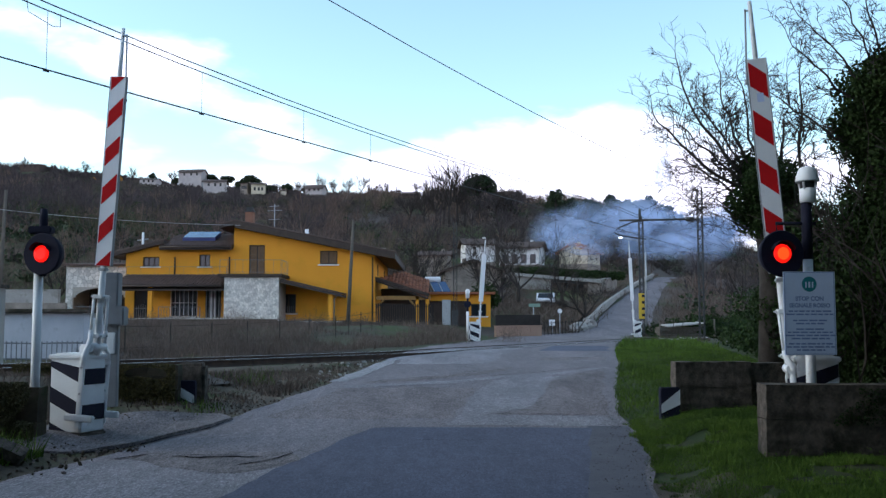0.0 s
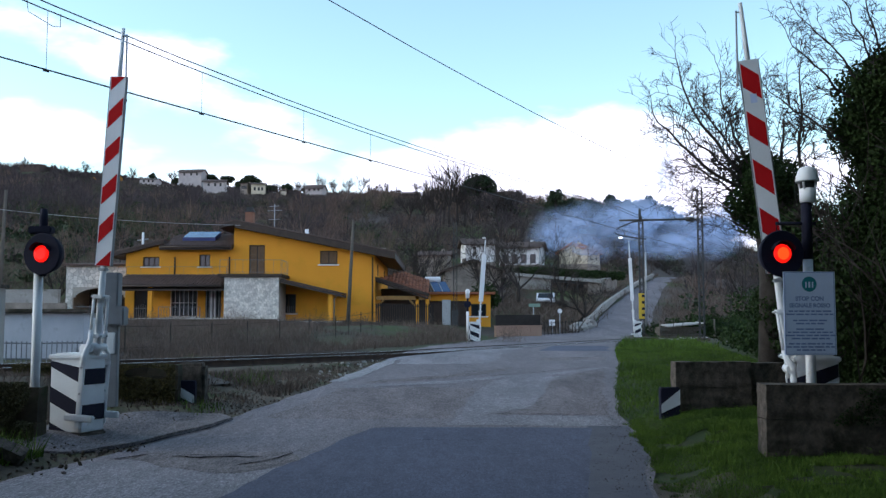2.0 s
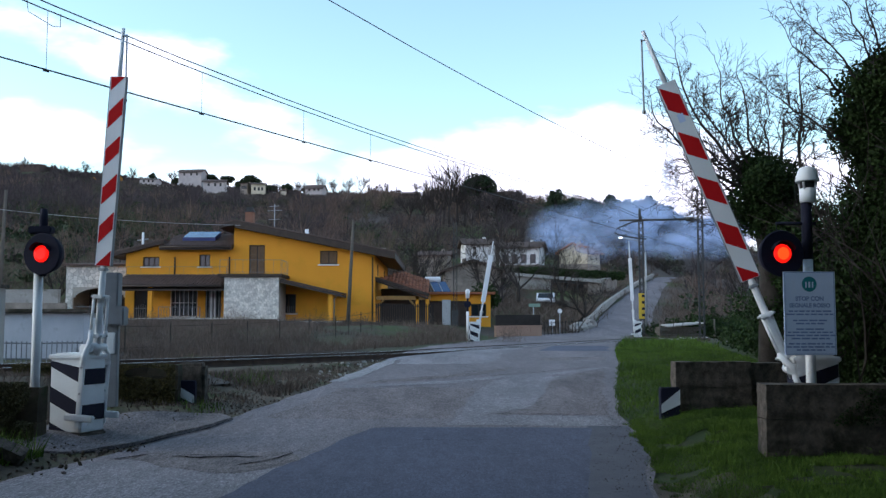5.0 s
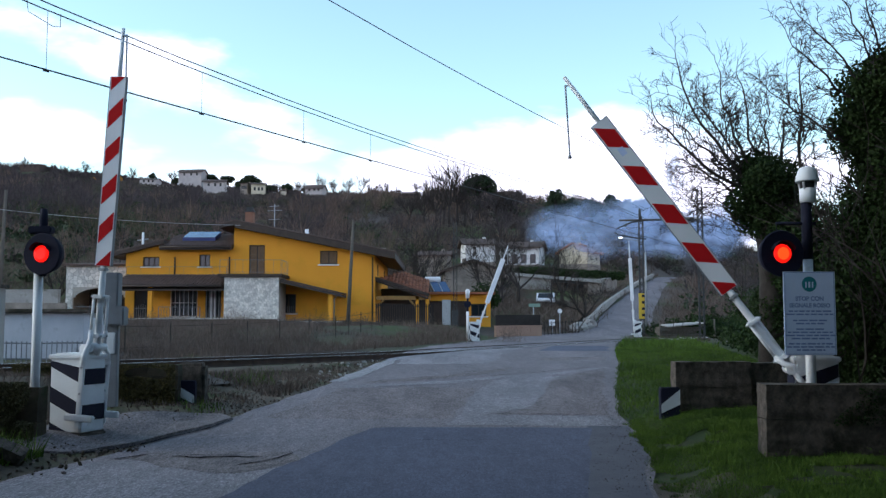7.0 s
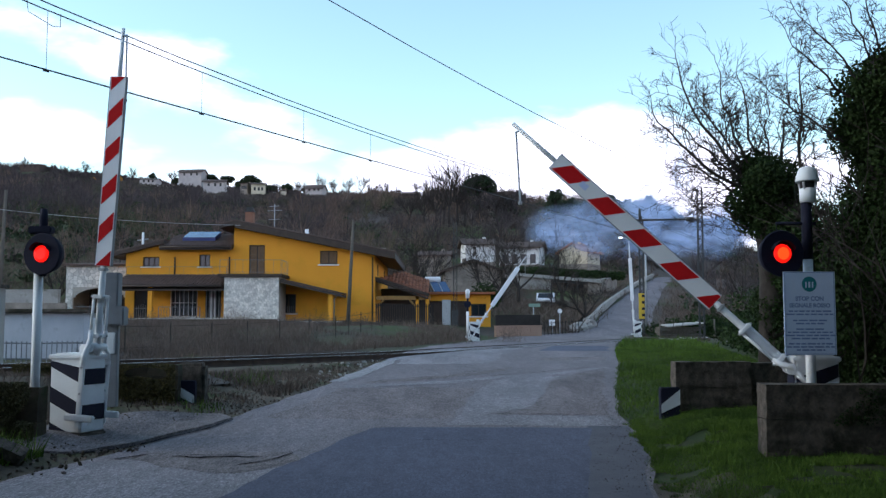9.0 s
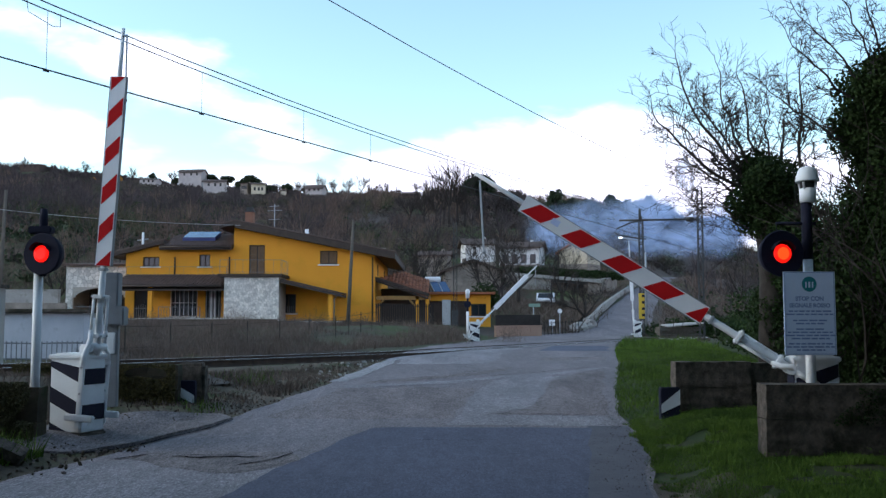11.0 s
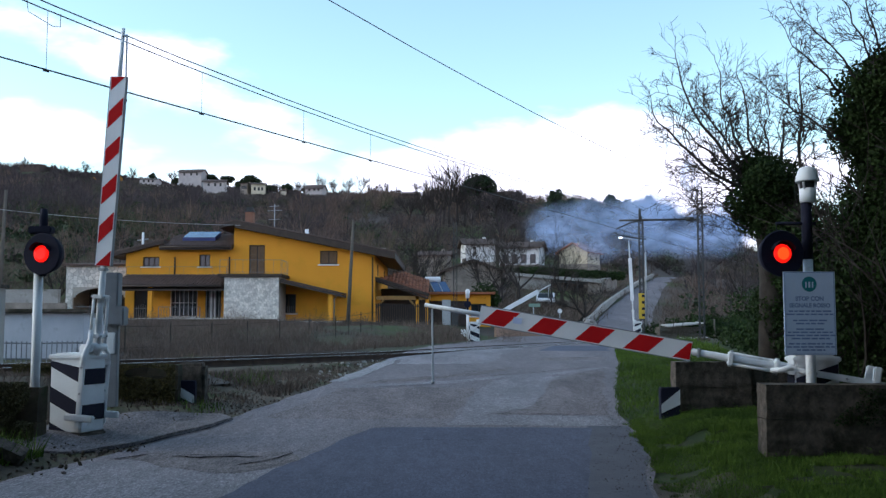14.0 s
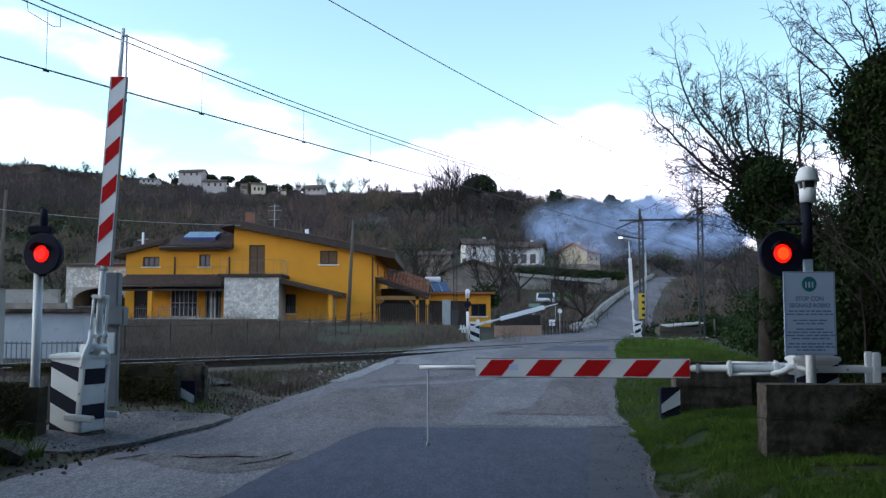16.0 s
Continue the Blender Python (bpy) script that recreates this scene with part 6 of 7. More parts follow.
def branches(bm, start, way, length, radius, level, rnd, spread=0.6, up=0.15, kids=4, twist=0.25, seg=4, thin=0.55, minr=0.006):
    """A limb that bends, tapers and forks."""
    pts, rs = [Vector(start)], [radius]
    d = Vector(way).normalized()
    for k in range(seg):
        d = (d + Vector((rnd.gauss(0, twist), rnd.gauss(0, twist), rnd.gauss(0, twist) + up)) * 0.5).normalized()
        pts.append(pts[-1] + d * length / seg)
        rs.append(max(minr * 0.7, radius * (1 - 0.62 * (k + 1) / seg)))
    tube(bm, pts, rs, 6 if radius > 0.05 else 4 if radius > 0.02 else 3, caps=False)
    if level <= 0:
        return
    for k in range(kids):
        u = rnd.uniform(0.3, 1.0)
        i = min(seg - 1, int(u * seg))
        p = pts[i].lerp(pts[i + 1], u * seg - i)
        v = (pts[i + 1] - pts[i]).normalized()
        side = v.cross(Vector((rnd.gauss(0, 1), rnd.gauss(0, 1), rnd.gauss(0, 1)))).normalized()
        branches(bm, p, v + side * rnd.uniform(0.6, 1.5) * spread, length * rnd.uniform(0.5, 0.8), max(minr, rs[i] * thin), level - 1, rnd, spread, up, kids, twist, max(3, seg - 1), thin, minr)


def bare_tree(x, y, h, r, seed, label, levels=3, limbs=5, fork=0.3, spread=0.7, lean=(0, 0), kids=4, group="bare trees", base=None, minr=0.008):
    rnd = random.Random(seed)
    th = thing("bare_tree", label, "tree", pose(x, y, ground_z(x, y) if base is None else base), group)
    top = Vector((lean[0], lean[1], h * fork))
    part("trunk", T([(0, 0, -0.3), (lean[0] * 0.3, lean[1] * 0.3, h * fork * 0.5), top], [r * 1.25, r, r * 0.85], 9), BARK, th)
    for k in range(limbs):
        a = 2 * math.pi * (k + rnd.uniform(-0.3, 0.3)) / limbs
        bm = bmesh.new()
        branches(bm, top - Vector((0, 0, rnd.uniform(0, 0.25) * h * fork)), (math.cos(a) * spread, math.sin(a) * spread, 1.0), h * (1 - fork) * rnd.uniform(0.6, 0.85), r * 0.55, levels, rnd, kids=kids, minr=minr)
        part("limb", bm, BARK, th)
    return th


def hill_woods():
    rng = np.random.default_rng(5)
    tw, gr = [[], [], []], []
    n = 12500
    a = rng.uniform(-0.56, 0.36, n)
    y = 72 + (395 - 72) * np.sqrt(rng.uniform(0.0, 1, n))
    clear = [(-20, 66, 16), (1, 66, 9), (2.8, 95, 6), (7, 137, 8), (12, 140, 9), (19.6, 140, 8), (10.4, 94, 6), (-1, 118, 6), (11, 100, 6), (8, 114, 7), (13, 118, 8), (18, 124, 8), (7, 126, 7), (13, 130, 8), (3.5, 128, 6), (22, 134, 6)]
    for ai, yi in zip(a, y):
        x = ai * yi
        if any((x - c[0]) ** 2 + (yi - c[1]) ** 2 < c[2] ** 2 for c in clear):
            continue
        l, r = float(np.interp(yi, ROAD_Y, ROAD_L)), float(np.interp(yi, ROAD_Y, ROAD_R))
        if yi < 205 and l - 3.5 < x < r + 2.5:
            continue
        # open meadows between the copses
        m = noise.noise((x * 0.022, yi * 0.016, 7.0)) + 0.35 * noise.noise((x * 0.07, yi * 0.07, 2))
        if m > (0.27 if x > -30 or yi > 180 else 0.24) and yi < 330 and rng.uniform() < 0.6:
            continue
        if yi > 262 and -0.44 < ai < -0.08 and rng.uniform() < 0.35:
            continue
        if yi < 110 and rng.uniform() < 0.35:
            continue
        if ai > 0.085 and yi > 165 and rng.uniform() < 0.85:
            continue
        if -0.10 < ai < 0.12 and 140 < yi < 232 and rng.uniform() < 0.75:
            continue
        z = ground_z(x, yi)
        h = rng.uniform(2.6, 6.8) * (0.7 if yi < 120 else 1.0) * (0.75 if yi > 240 and ai < -0.02 else 1.0) * ((0.62 if yi < 338 else 0.7) if yi > 262 and -0.44 < ai < -0.08 else 1.0)
        # the slope below each ridge house keeps its view over the valley
        if yi > 150 and any(yi < q[1] + 3 and abs(ai - q[0] / q[1]) < 0.5 * q[3] / q[1] + 0.006 and (z + h - 1.5) / yi > (q[2] - q[4] - q[5] - 1.7) / q[1] for q in RIDGE_HOUSES):
            continue
        k = 46
        base = np.array([x, yi, z - 0.3])
        # a spreading round crown: twigs fan out from the trunk to an uneven shell
        v = rng.normal(size=(k, 3))
        v /= np.linalg.norm(v, axis=1, keepdims=True)
        wide = rng.uniform(0.32, 0.5)
        p1 = base + v * rng.uniform(0.75, 1.1, (k, 1)) * np.array([wide * h, wide * h, 0.40 * h]) + np.array([0, 0, 0.60 * h])
        stem = base + np.stack([np.zeros(k), np.zeros(k), rng.uniform(0.15, 0.5, k) * h], 1)
        p0 = stem + (p1 - stem) * rng.uniform(0.0, 0.65, (k, 1))
        wd = 0.00034 * yi * rng.uniform(0.5, 1.1, k)
        side = rng.normal(size=(k, 3)) * (1, 0.2, 0.6)
        side *= wd[:, None] / np.linalg.norm(side, axis=1, keepdims=True)
        # darker kinds on the left also stand in for the dimmer light there
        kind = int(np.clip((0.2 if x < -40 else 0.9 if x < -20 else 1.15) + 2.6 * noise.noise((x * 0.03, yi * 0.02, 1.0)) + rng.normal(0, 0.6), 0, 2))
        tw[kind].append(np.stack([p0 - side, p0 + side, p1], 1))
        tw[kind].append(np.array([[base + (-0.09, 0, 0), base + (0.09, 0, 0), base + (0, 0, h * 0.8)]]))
        # the denser dark scrub on the left adds to that painted dimming
        if rng.uniform() < (0.5 if x < -40 else 0.10):
            c = base + rng.normal(0, 0.28, (60, 3)) * np.array([h * 0.6, h * 0.6, h * 0.35]) + np.array([0, 0, h * 0.3])
            gr.append(leaf_quads(c, 0.55, rng, 0.8))
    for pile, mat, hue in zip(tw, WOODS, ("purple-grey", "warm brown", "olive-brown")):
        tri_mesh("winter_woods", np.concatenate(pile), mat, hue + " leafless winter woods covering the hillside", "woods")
    tri_mesh("evergreen_scrub", np.concatenate(gr), PINE, "dark evergreen scrub among the bare woods", "scrub")
    # low brambles and dry growth on the slopes
    n = 26000
    a = rng.uniform(-0.56, 0.36, n)
    y = 64 + 320 * rng.uniform(0, 1, n) ** 1.2
    pts = []
    for ai, yi in zip(a, y):
        x = ai * yi
        l, r = float(np.interp(yi, ROAD_Y, ROAD_L)), float(np.interp(yi, ROAD_Y, ROAD_R))
        if yi < 205 and l - 1.0 < x < r + 1.0 or any((x - c[0]) ** 2 + (yi - c[1]) ** 2 < (c[2] - 3) ** 2 for c in clear):
            continue
        if -0.10 < ai < 0.12 and 140 < yi < 232 and rng.uniform() < 0.5:
            continue
        if noise.noise((x * 0.022, yi * 0.016, 7.0)) > (0.36 if x > -30 or yi > 180 else 0.30):
            continue
        pts.append((x, yi, ground_z(x, yi) - 0.1))
    pts = np.array(pts)
    reps = np.repeat(pts, 14, 0) + rng.normal(0, 0.7, (len(pts) * 14, 3)) * (1, 1, 0)
    near = reps[:, 1] < 150
    tangle = reps[~near] + np.stack([np.zeros((~near).sum()), np.zeros((~near).sum()), rng.uniform(0.1, 1.3, (~near).sum())], 1)
    tri_mesh("brambles", leaf_quads(tangle, 1.1, rng, 0.16), TWIG, "tangled brown brambles on the slope", "brambles")
    tri_mesh("brambles", blades(reps[near], 0.85, 0.07, rng, 0.8), GRASS_DRY, "pale dry brambles and grass on the lower slope", "brambles")


hill_woods()


def crown(name, centres, rng, mat, size, per, label, parent, kind="stuff"):
    """Leaves on the outer shell of lumpy clumps; centres: x, y, z, rx, ry, rz."""
    out = []
    for c in centres:
        v = rng.normal(size=(per, 3))
        v /= np.linalg.norm(v, axis=1, keepdims=True)
        p = v * rng.uniform(0.55, 1.08, (per, 1)) * np.array(c[3:6]) + np.array(c[:3])
        out.append(p)
    return tri_mesh(name, leaf_quads(np.concatenate(out), size, rng, 0.75, 0.3), mat, label, "", parent, kind)


def umbrella_pine(x, y, h, w, seed, label, base=None):
    rng = np.random.default_rng(seed)
    z = ground_z(x, y) if base is None else base
    th = thing("pine_tree", label, "tree", pose(x, y, z - 0.2), "hill pines")
    part("trunk", T([(0, 0, 0), (0.2, 0, h * 0.45), (0, 0, h * 0.75)], [0.3, 0.22, 0.16], 7), BARK, th)
    for k in range(5):
        a = k * 1.26
        part("limb", T([(0.1, 0, h * 0.5), (math.cos(a) * w * 0.2, math.sin(a) * w * 0.2, h * 0.7), (math.cos(a) * w * 0.38, math.sin(a) * w * 0.38, h * 0.82)], [0.12, 0.09, 0.05], 5), BARK, th)
    cs = []
    for k in range(16):
        a, r = rng.uniform(0, 6.28), w * 0.42 * math.sqrt(rng.uniform(0, 1))
        cs.append((math.cos(a) * r, math.sin(a) * r, h * (0.90 - 0.22 * (r / (w * 0.42)) ** 2) + rng.normal(0, 0.2), w * 0.15, w * 0.15, h * 0.13))
    crown("crown", cs, rng, PINE, 0.45, 260, "dark rounded pine crown", th)


def conifer(x, y, h, w, seed, label):
    rng = np.random.default_rng(seed)
    th = thing("conifer_tree", label, "tree", pose(x, y, ground_z(x, y) - 0.2), "hill conifers")
    part("trunk", T([(0, 0, 0), (0, 0, h * 0.9)], [0.25, 0.06], 6), BARK, th)
    cs = []
    for k in range(18):
        u = k / 18
        a, r = rng.uniform(0, 6.28), w * 0.32 * (1 - u * 0.7)
        cs.append((math.cos(a) * r, math.sin(a) * r, h * (0.25 + 0.72 * u), w * 0.2 * (1.1 - u * 0.6), w * 0.2 * (1.1 - u * 0.6), h * 0.08))
    crown("crown", cs, rng, PINE, 0.5, 130, "dark ragged evergreen crown", th)


umbrella_pine(7.8, 205, 11.6, 7.8, 1, "dark umbrella pine standing out on the hill")
for x, top, w, h in ((-85, 55.2, 6, 5), (-78.3, 54.6, 6, 5.5), (-70, 54.6, 8.5, 7), (-73.5, 53.0, 5, 6), (-62.5, 51.3, 6, 5), (-56.5, 51.4, 5, 5), (-50, 50.5, 3, 4), (-97, 53.6, 4, 4), (-106, 55.4, 3, 4)):
    umbrella_pine(x, 343, h, w, int(abs(x)), "umbrella pine on the ridge skyline", top - h)
for x, top, w in ((26.3, 32.5, 7), (29.5, 30.5, 6), (33.5, 30.3, 7), (36.5, 29.5, 7), (39.4, 31.2, 8), (42.7, 30.2, 8), (45.5, 30.0, 8), (48, 31.0, 8), (51.8, 29.0, 9), (54.5, 27.5, 8), (57.5, 26.0, 8), (61, 24.0, 8), (64, 22.5, 8)):
    conifer(x, 220, max(5.0, top - ground_z(x, 220)), w, int(x * 10), "tall evergreen on the hill behind drifting smoke")
for x, top, w in ((31.5, 28.5, 8), (35, 28.5, 8), (41, 29, 9), (44, 29, 9), (47, 29, 9), (50, 28.5, 9), (53, 27, 9), (56, 26, 9), (59, 24.5, 9)):
    conifer(x, 228, max(5.0, top - ground_z(x, 228) + 1), w, int(x * 10) + 1, "tall evergreen on the hill behind drifting smoke")
for x, y, h, s in ((-150, 338, 4.5, 71), (-136, 338, 4, 72), (-129, 340, 5, 73), (-112, 340, 4.5, 74), (-98, 342, 5, 75), (-60, 338, 5, 76), (-52, 340, 6, 77), (-39, 336, 5, 78), (-34, 338, 6.5, 79), (-26, 338, 5.5, 80), (-21, 340, 7, 81), (-16, 338, 5, 82), (-9, 330, 6, 83), (-5, 325, 6.5, 84), (1.3, 195, 13.5, 3), (3.0, 198, 12.5, 4), (-1.5, 196, 10, 5), (-4, 196, 7, 51), (0.2, 200, 9.5, 52), (4.5, 196, 8, 53), (11.5, 200, 7, 54), (-7, 198, 6, 55), (13.5, 205, 6.5, 56), (-44, 335, 7, 6), (-30, 345, 8, 7), (15, 210, 9, 8)):
    bare_tree(x, y, h, 0.25, s, "tall bare tree on the hill skyline", 2, 5, 0.35, 0.6, kids=5, minr=0.045)
for x, y, h, s, l in ((-3.0, 76, 5.5, 21, (0.6, 0)), (-1.4, 80, 5.0, 22, (-0.3, 0)), (6.5, 82, 6.2, 23, (0, 0)), (5.0, 88, 5.5, 24, (0.3, 0)), (10.0, 70, 3.6, 25, (0.4, 0)), (-6.5, 74, 4.6, 26, (0, 0)), (11.5, 92, 5, 27, (0, 0)), (-27, 66, 4, 28, (0.2, 0)), (-31, 60, 3.6, 29, (0, 0)), (3.5, 78, 4.5, 30, (0, 0))):
    bare_tree(x, y, h, 0.16, s, "bare spreading garden tree behind the houses", 3, 5, 0.3, 0.9, l, 4, "garden trees", minr=0.016)
rngs = np.random.default_rng(3)
sh = thing("evergreen_shrub", "round dark evergreen shrub in the garden", "shrub", pose(2.9, 67, 0.9))
part("stem", T([(0, 0, -0.2), (0, 0, 1.5)], 0.08, 6), BARK, sh)
crown("crown", [(0, 0, 2.5, 1.0, 1.0, 0.95), (0.5, 0, 2.2, 0.7, 0.7, 0.6), (-0.5, 0, 2.2, 0.7, 0.7, 0.6)], rngs, IVY, 0.16, 700, "", sh)

# trees at the right verge, wrapped in ivy
ivy_a = thing("ivy_tree", "leaning tree wrapped in dark ivy with bare upper branches", "tree", pose(6.2, 18, ground_z(6.2, 18)))
part("trunk", T([(0, 0, -0.3), (0.05, 0, 2.0), (-0.1, 0, 3.9)], [0.28, 0.24, 0.2], 10), BARK, ivy_a)
r9 = random.Random(9)


def twig(bm, start, way, length, radius, level, rnd):
    """A thin curving shoot with shorter side shoots."""
    d = Vector(way).normalized()
    bend = Vector((rnd.gauss(0, 0.12), rnd.gauss(0, 0.12), rnd.uniform(-0.04, 0.12)))
    pts = [Vector(start)]
    for k in range(4):
        d = (d + bend + Vector((rnd.gauss(0, 0.13), rnd.gauss(0, 0.13), rnd.gauss(0, 0.13)))).normalized()
        pts.append(pts[-1] + d * length / 4)
    tube(bm, pts, [radius * (1 - 0.16 * k) for k in range(5)], 3, caps=False)
    if level:
        for k in range(rnd.randint(3, 5)):
            i = rnd.randint(1, 3)
            v = (pts[i + 1] - pts[i]).normalized()
            side = v.cross(Vector((rnd.gauss(0, 0.35), 1, rnd.gauss(0, 0.35)))).normalized() * rnd.choice((-1, 1))
            twig(bm, pts[i].lerp(pts[i + 1], rnd.random()), v + side * rnd.uniform(0.5, 1.1), length * rnd.uniform(0.35, 0.6), max(0.0045, radius * 0.72), level - 1, rnd)


def long_limb(start, end, bow, radius, rnd, every=0.12, reach=0.78):
    """A long bowed limb from start to end, set with side twigs all along."""
    a, b = Vector(start), Vector(end)
    n = max(8, int((b - a).length / 0.12))
    ph = rnd.uniform(0, 40)
    bm = bmesh.new()
    pts = []
    for k in range(n + 1):
        u = k / n
        wig = Vector((noise.noise((u * 6, ph, 0)), 1.5 * noise.noise((u * 4, ph, 7)), noise.noise((u * 6, ph, 3)))) * 0.10
        pts.append(a.lerp(b, u) + Vector(bow) * 4 * u * (1 - u) + wig * min(1, 3 * u))
    rs = [max(0.0055, radius * (1 - u / n) ** 0.8) for u in range(n + 1)]
    tube(bm, pts, rs, 6, caps=False)
    far = 0.25
    total = (b - a).length
    while far < total:
        u = far / total
        i = min(n - 1, int(u * n))
        v = (pts[i + 1] - pts[i]).normalized()
        side = v.cross(Vector((rnd.gauss(0, 0.4), 1, rnd.gauss(0, 0.4)))).normalized() * rnd.choice((-1, 1))
        twig(bm, pts[i].lerp(pts[i + 1], u * n - i), v + side * rnd.uniform(0.5, 1.1), reach * rnd.uniform(0.5, 1.25) * (1.1 - 0.55 * u), max(0.0055, rs[i] * 0.5), 2 if u < 0.8 else 1, rnd)
        far += every * rnd.uniform(0.6, 1.5)
    return bm


for a, b, bow, rad in (
        ((-0.25, 0, 3.6), (-2.39, -0.3, 5.61), (-0.30, 0, -0.10), 0.042), ((-0.2, 0, 3.7), (-1.66, 0.2, 6.77), (-0.36, 0, -0.05), 0.042),
        ((-0.1, 0, 3.8), (-0.98, -0.2, 6.28), (-0.25, 0, 0.05), 0.034), ((0.0, 0.1, 3.9), (-0.45, 0.3, 6.36), (-0.12, 0, 0.1), 0.032),
        ((0.1, 0, 3.9), (0.07, -0.2, 5.75), (-0.1, 0, 0.1), 0.028), ((0.2, 0, 3.9), (0.52, 0.2, 6.19), (0.1, 0, 0.1), 0.032),
        ((-0.25, 0, 3.6), (-1.95, -0.1, 5.20), (-0.1, 0, 0.1), 0.032), ((-0.3, 0, 3.4), (-1.91, 0.1, 4.43), (-0.05, 0, 0.12), 0.030),
        ((-0.3, 0, 3.1), (-2.05, -0.1, 3.85), (0, 0, 0.1), 0.018), ((-0.3, 0, 2.9), (-1.75, 0.2, 3.45), (0, 0, 0.1), 0.014),
        ((-0.2, 0, 2.7), (-1.4, -0.1, 3.05), (0, 0, 0.08), 0.011), ((0.3, 0.1, 3.8), (0.92, 0, 5.20), (0.1, 0, 0.1), 0.03),
        ((-0.1, 0, 3.8), (-1.35, 0.3, 5.9), (-0.2, 0, 0.1), 0.03), ((-0.35, 0, 3.2), (-1.9, 0.3, 3.6), (0, 0, 0.05), 0.014)):
    part("limb", long_limb(a, b, bow, rad, r9), BARK, ivy_a, "bare arching branch with fine twigs")
rga = np.random.default_rng(12)
cs = [(rga.normal(0.24 if z < 3.0 else -0.05, 0.10 if z < 3.0 else 0.26), rga.normal(0, 0.3), z, 0.32 if z < 3.0 else 0.46, 0.5, 0.40) for z in np.linspace(0.5, 4.1, 26)] + [(-0.42, 0, 3.45, 0.40, 0.45, 0.35), (0.35, 0, 3.9, 0.4, 0.5, 0.4), (0.35, 0, 3.2, 0.4, 0.5, 0.6), (0.4, 0.1, 2.4, 0.4, 0.5, 0.6)]
crown("ivy", cs, rga, IVY, 0.055, 2400, "dense dark green ivy", ivy_a)

ivy_b = thing("ivy_tree", "tall tree trunk thickly covered in dark ivy", "tree", pose(6.12, 13.2, ground_z(6.12, 13.2)))
part("trunk", T([(0, 0, -0.3), (0.1, 0, 2.5), (0.1, 0, 5.0)], [0.3, 0.26, 0.2], 10), BARK, ivy_b)
for a, b, bow, rad in (
        ((-0.1, 0, 4.3), (-1.43, -0.2, 5.56), (-0.12, 0, -0.08), 0.022), ((-0.15, 0, 3.7), (-1.77, 0.1, 4.87), (-0.1, 0, -0.08), 0.022),
        ((0.0, 0, 4.5), (-1.17, 0.2, 5.95), (-0.1, 0, 0.05), 0.020), ((0.05, 0, 4.6), (-0.6, -0.2, 6.2), (-0.05, 0, 0.1), 0.020), ((0.1, 0, 4.6), (-0.04, 0.1, 6.3), (-0.05, 0, 0.1), 0.020),
        ((0.3, 0, 4.5), (0.55, 0.1, 6.2), (0.1, 0, 0.1), 0.020), ((0.3, 0, 4.3), (1.2, 0, 5.8), (0.1, 0, 0.1), 0.020), ((-0.2, 0, 2.9), (-0.85, -0.1, 4.16), (-0.1, 0, 0), 0.016), ((-0.2, 0, 2.3), (-0.9, 0.1, 3.5), (-0.1, 0, 0), 0.014), ((-0.15, 0, 1.9), (-0.75, 0, 3.0), (-0.08, 0, 0), 0.012), ((-0.55, 0.3, 0.2), (-0.92, 0.2, 5.4), (-0.25, 0, 0.1), 0.05)):
    part("limb", long_limb(a, b, bow, rad, r9, 0.11, 0.5), BARK, ivy_b, "bare arching branch with fine twigs")
cs = [(0.17 + rga.normal(0, 0.15), rga.normal(0, 0.3), z, 0.46, 0.5, 0.45) for z in np.linspace(0.3, 4.85, 38)] + [(0.55, 0.3, z, 0.55, 0.5, 0.5) for z in np.linspace(0.3, 4.9, 20)]
crown("ivy", cs, rga, IVY, 0.052, 2800, "dense dark green ivy", ivy_b)


def hedge(name, label, spots, rng, size, per, mat, category="hedge"):
    th = thing(name, label, category)
    crown("foliage", spots, rng, mat, size, per, "", th)
    rr = random.Random(len(spots))
    for c in [q for q in spots[::3] if q[2] < 2.6]:
        bm = bmesh.new()
        branches(bm, (c[0], c[1], ground_z(c[0], c[1]) - 0.1), (rr.gauss(0, 0.3), rr.gauss(0, 0.2), 1), c[2] + 0.4 - ground_z(c[0], c[1]), 0.03, 2, rr, kids=5)
        part("stem", bm, BARK, th)
    return th


spots = []
rgb = np.random.default_rng(22)
for k in range(64):
    y = rgb.uniform(16, 44)
    x = 5.4 + 0.24 * (y - 12) + rgb.uniform(0.0, 4.0)
    spots.append((x, y, ground_z(x, y) + rgb.uniform(0.3, 1.7 if y < 33 else 0.8), 0.9, 0.9, 0.7))
hedge("hedge", "dark overgrown evergreen thicket beside the track", spots, rgb, 0.10, 800, IVY)
spots = [(5.2 + rgb.uniform(0, 3.0), 11.2 + rgb.uniform(0, 3.0), 0.2 + rgb.uniform(0.2, 2.6), 0.6, 0.6, 0.6) for k in range(34)]
spots += [(6.8 + rgb.uniform(0, 2.6), 15.5 + rgb.uniform(0, 3), rgb.uniform(0.2, 2.9), 0.6, 0.6, 0.6) for k in range(36)]
spots += [(5.95 + 0.5 * (k % 3) / 2, 15.2 + 0.05 * k, 0.4 + 0.21 * k, 0.42, 0.5, 0.42) for k in range(14)]
spots += [(7.9 + rgb.uniform(0, 3.0), 19 + rgb.uniform(0, 4), rgb.uniform(0.2, 3.5), 0.75, 0.75, 0.6) for k in range(50)]
spots += [(9.8 + rgb.uniform(0, 2.6), 19 + rgb.uniform(0, 4), rgb.uniform(0.2, 4.8), 0.75, 0.75, 0.6) for k in range(44)]
hedge("hedge", "dark ivy-grown hedge behind the low wall", spots, rgb, 0.06, 1450, IVY)
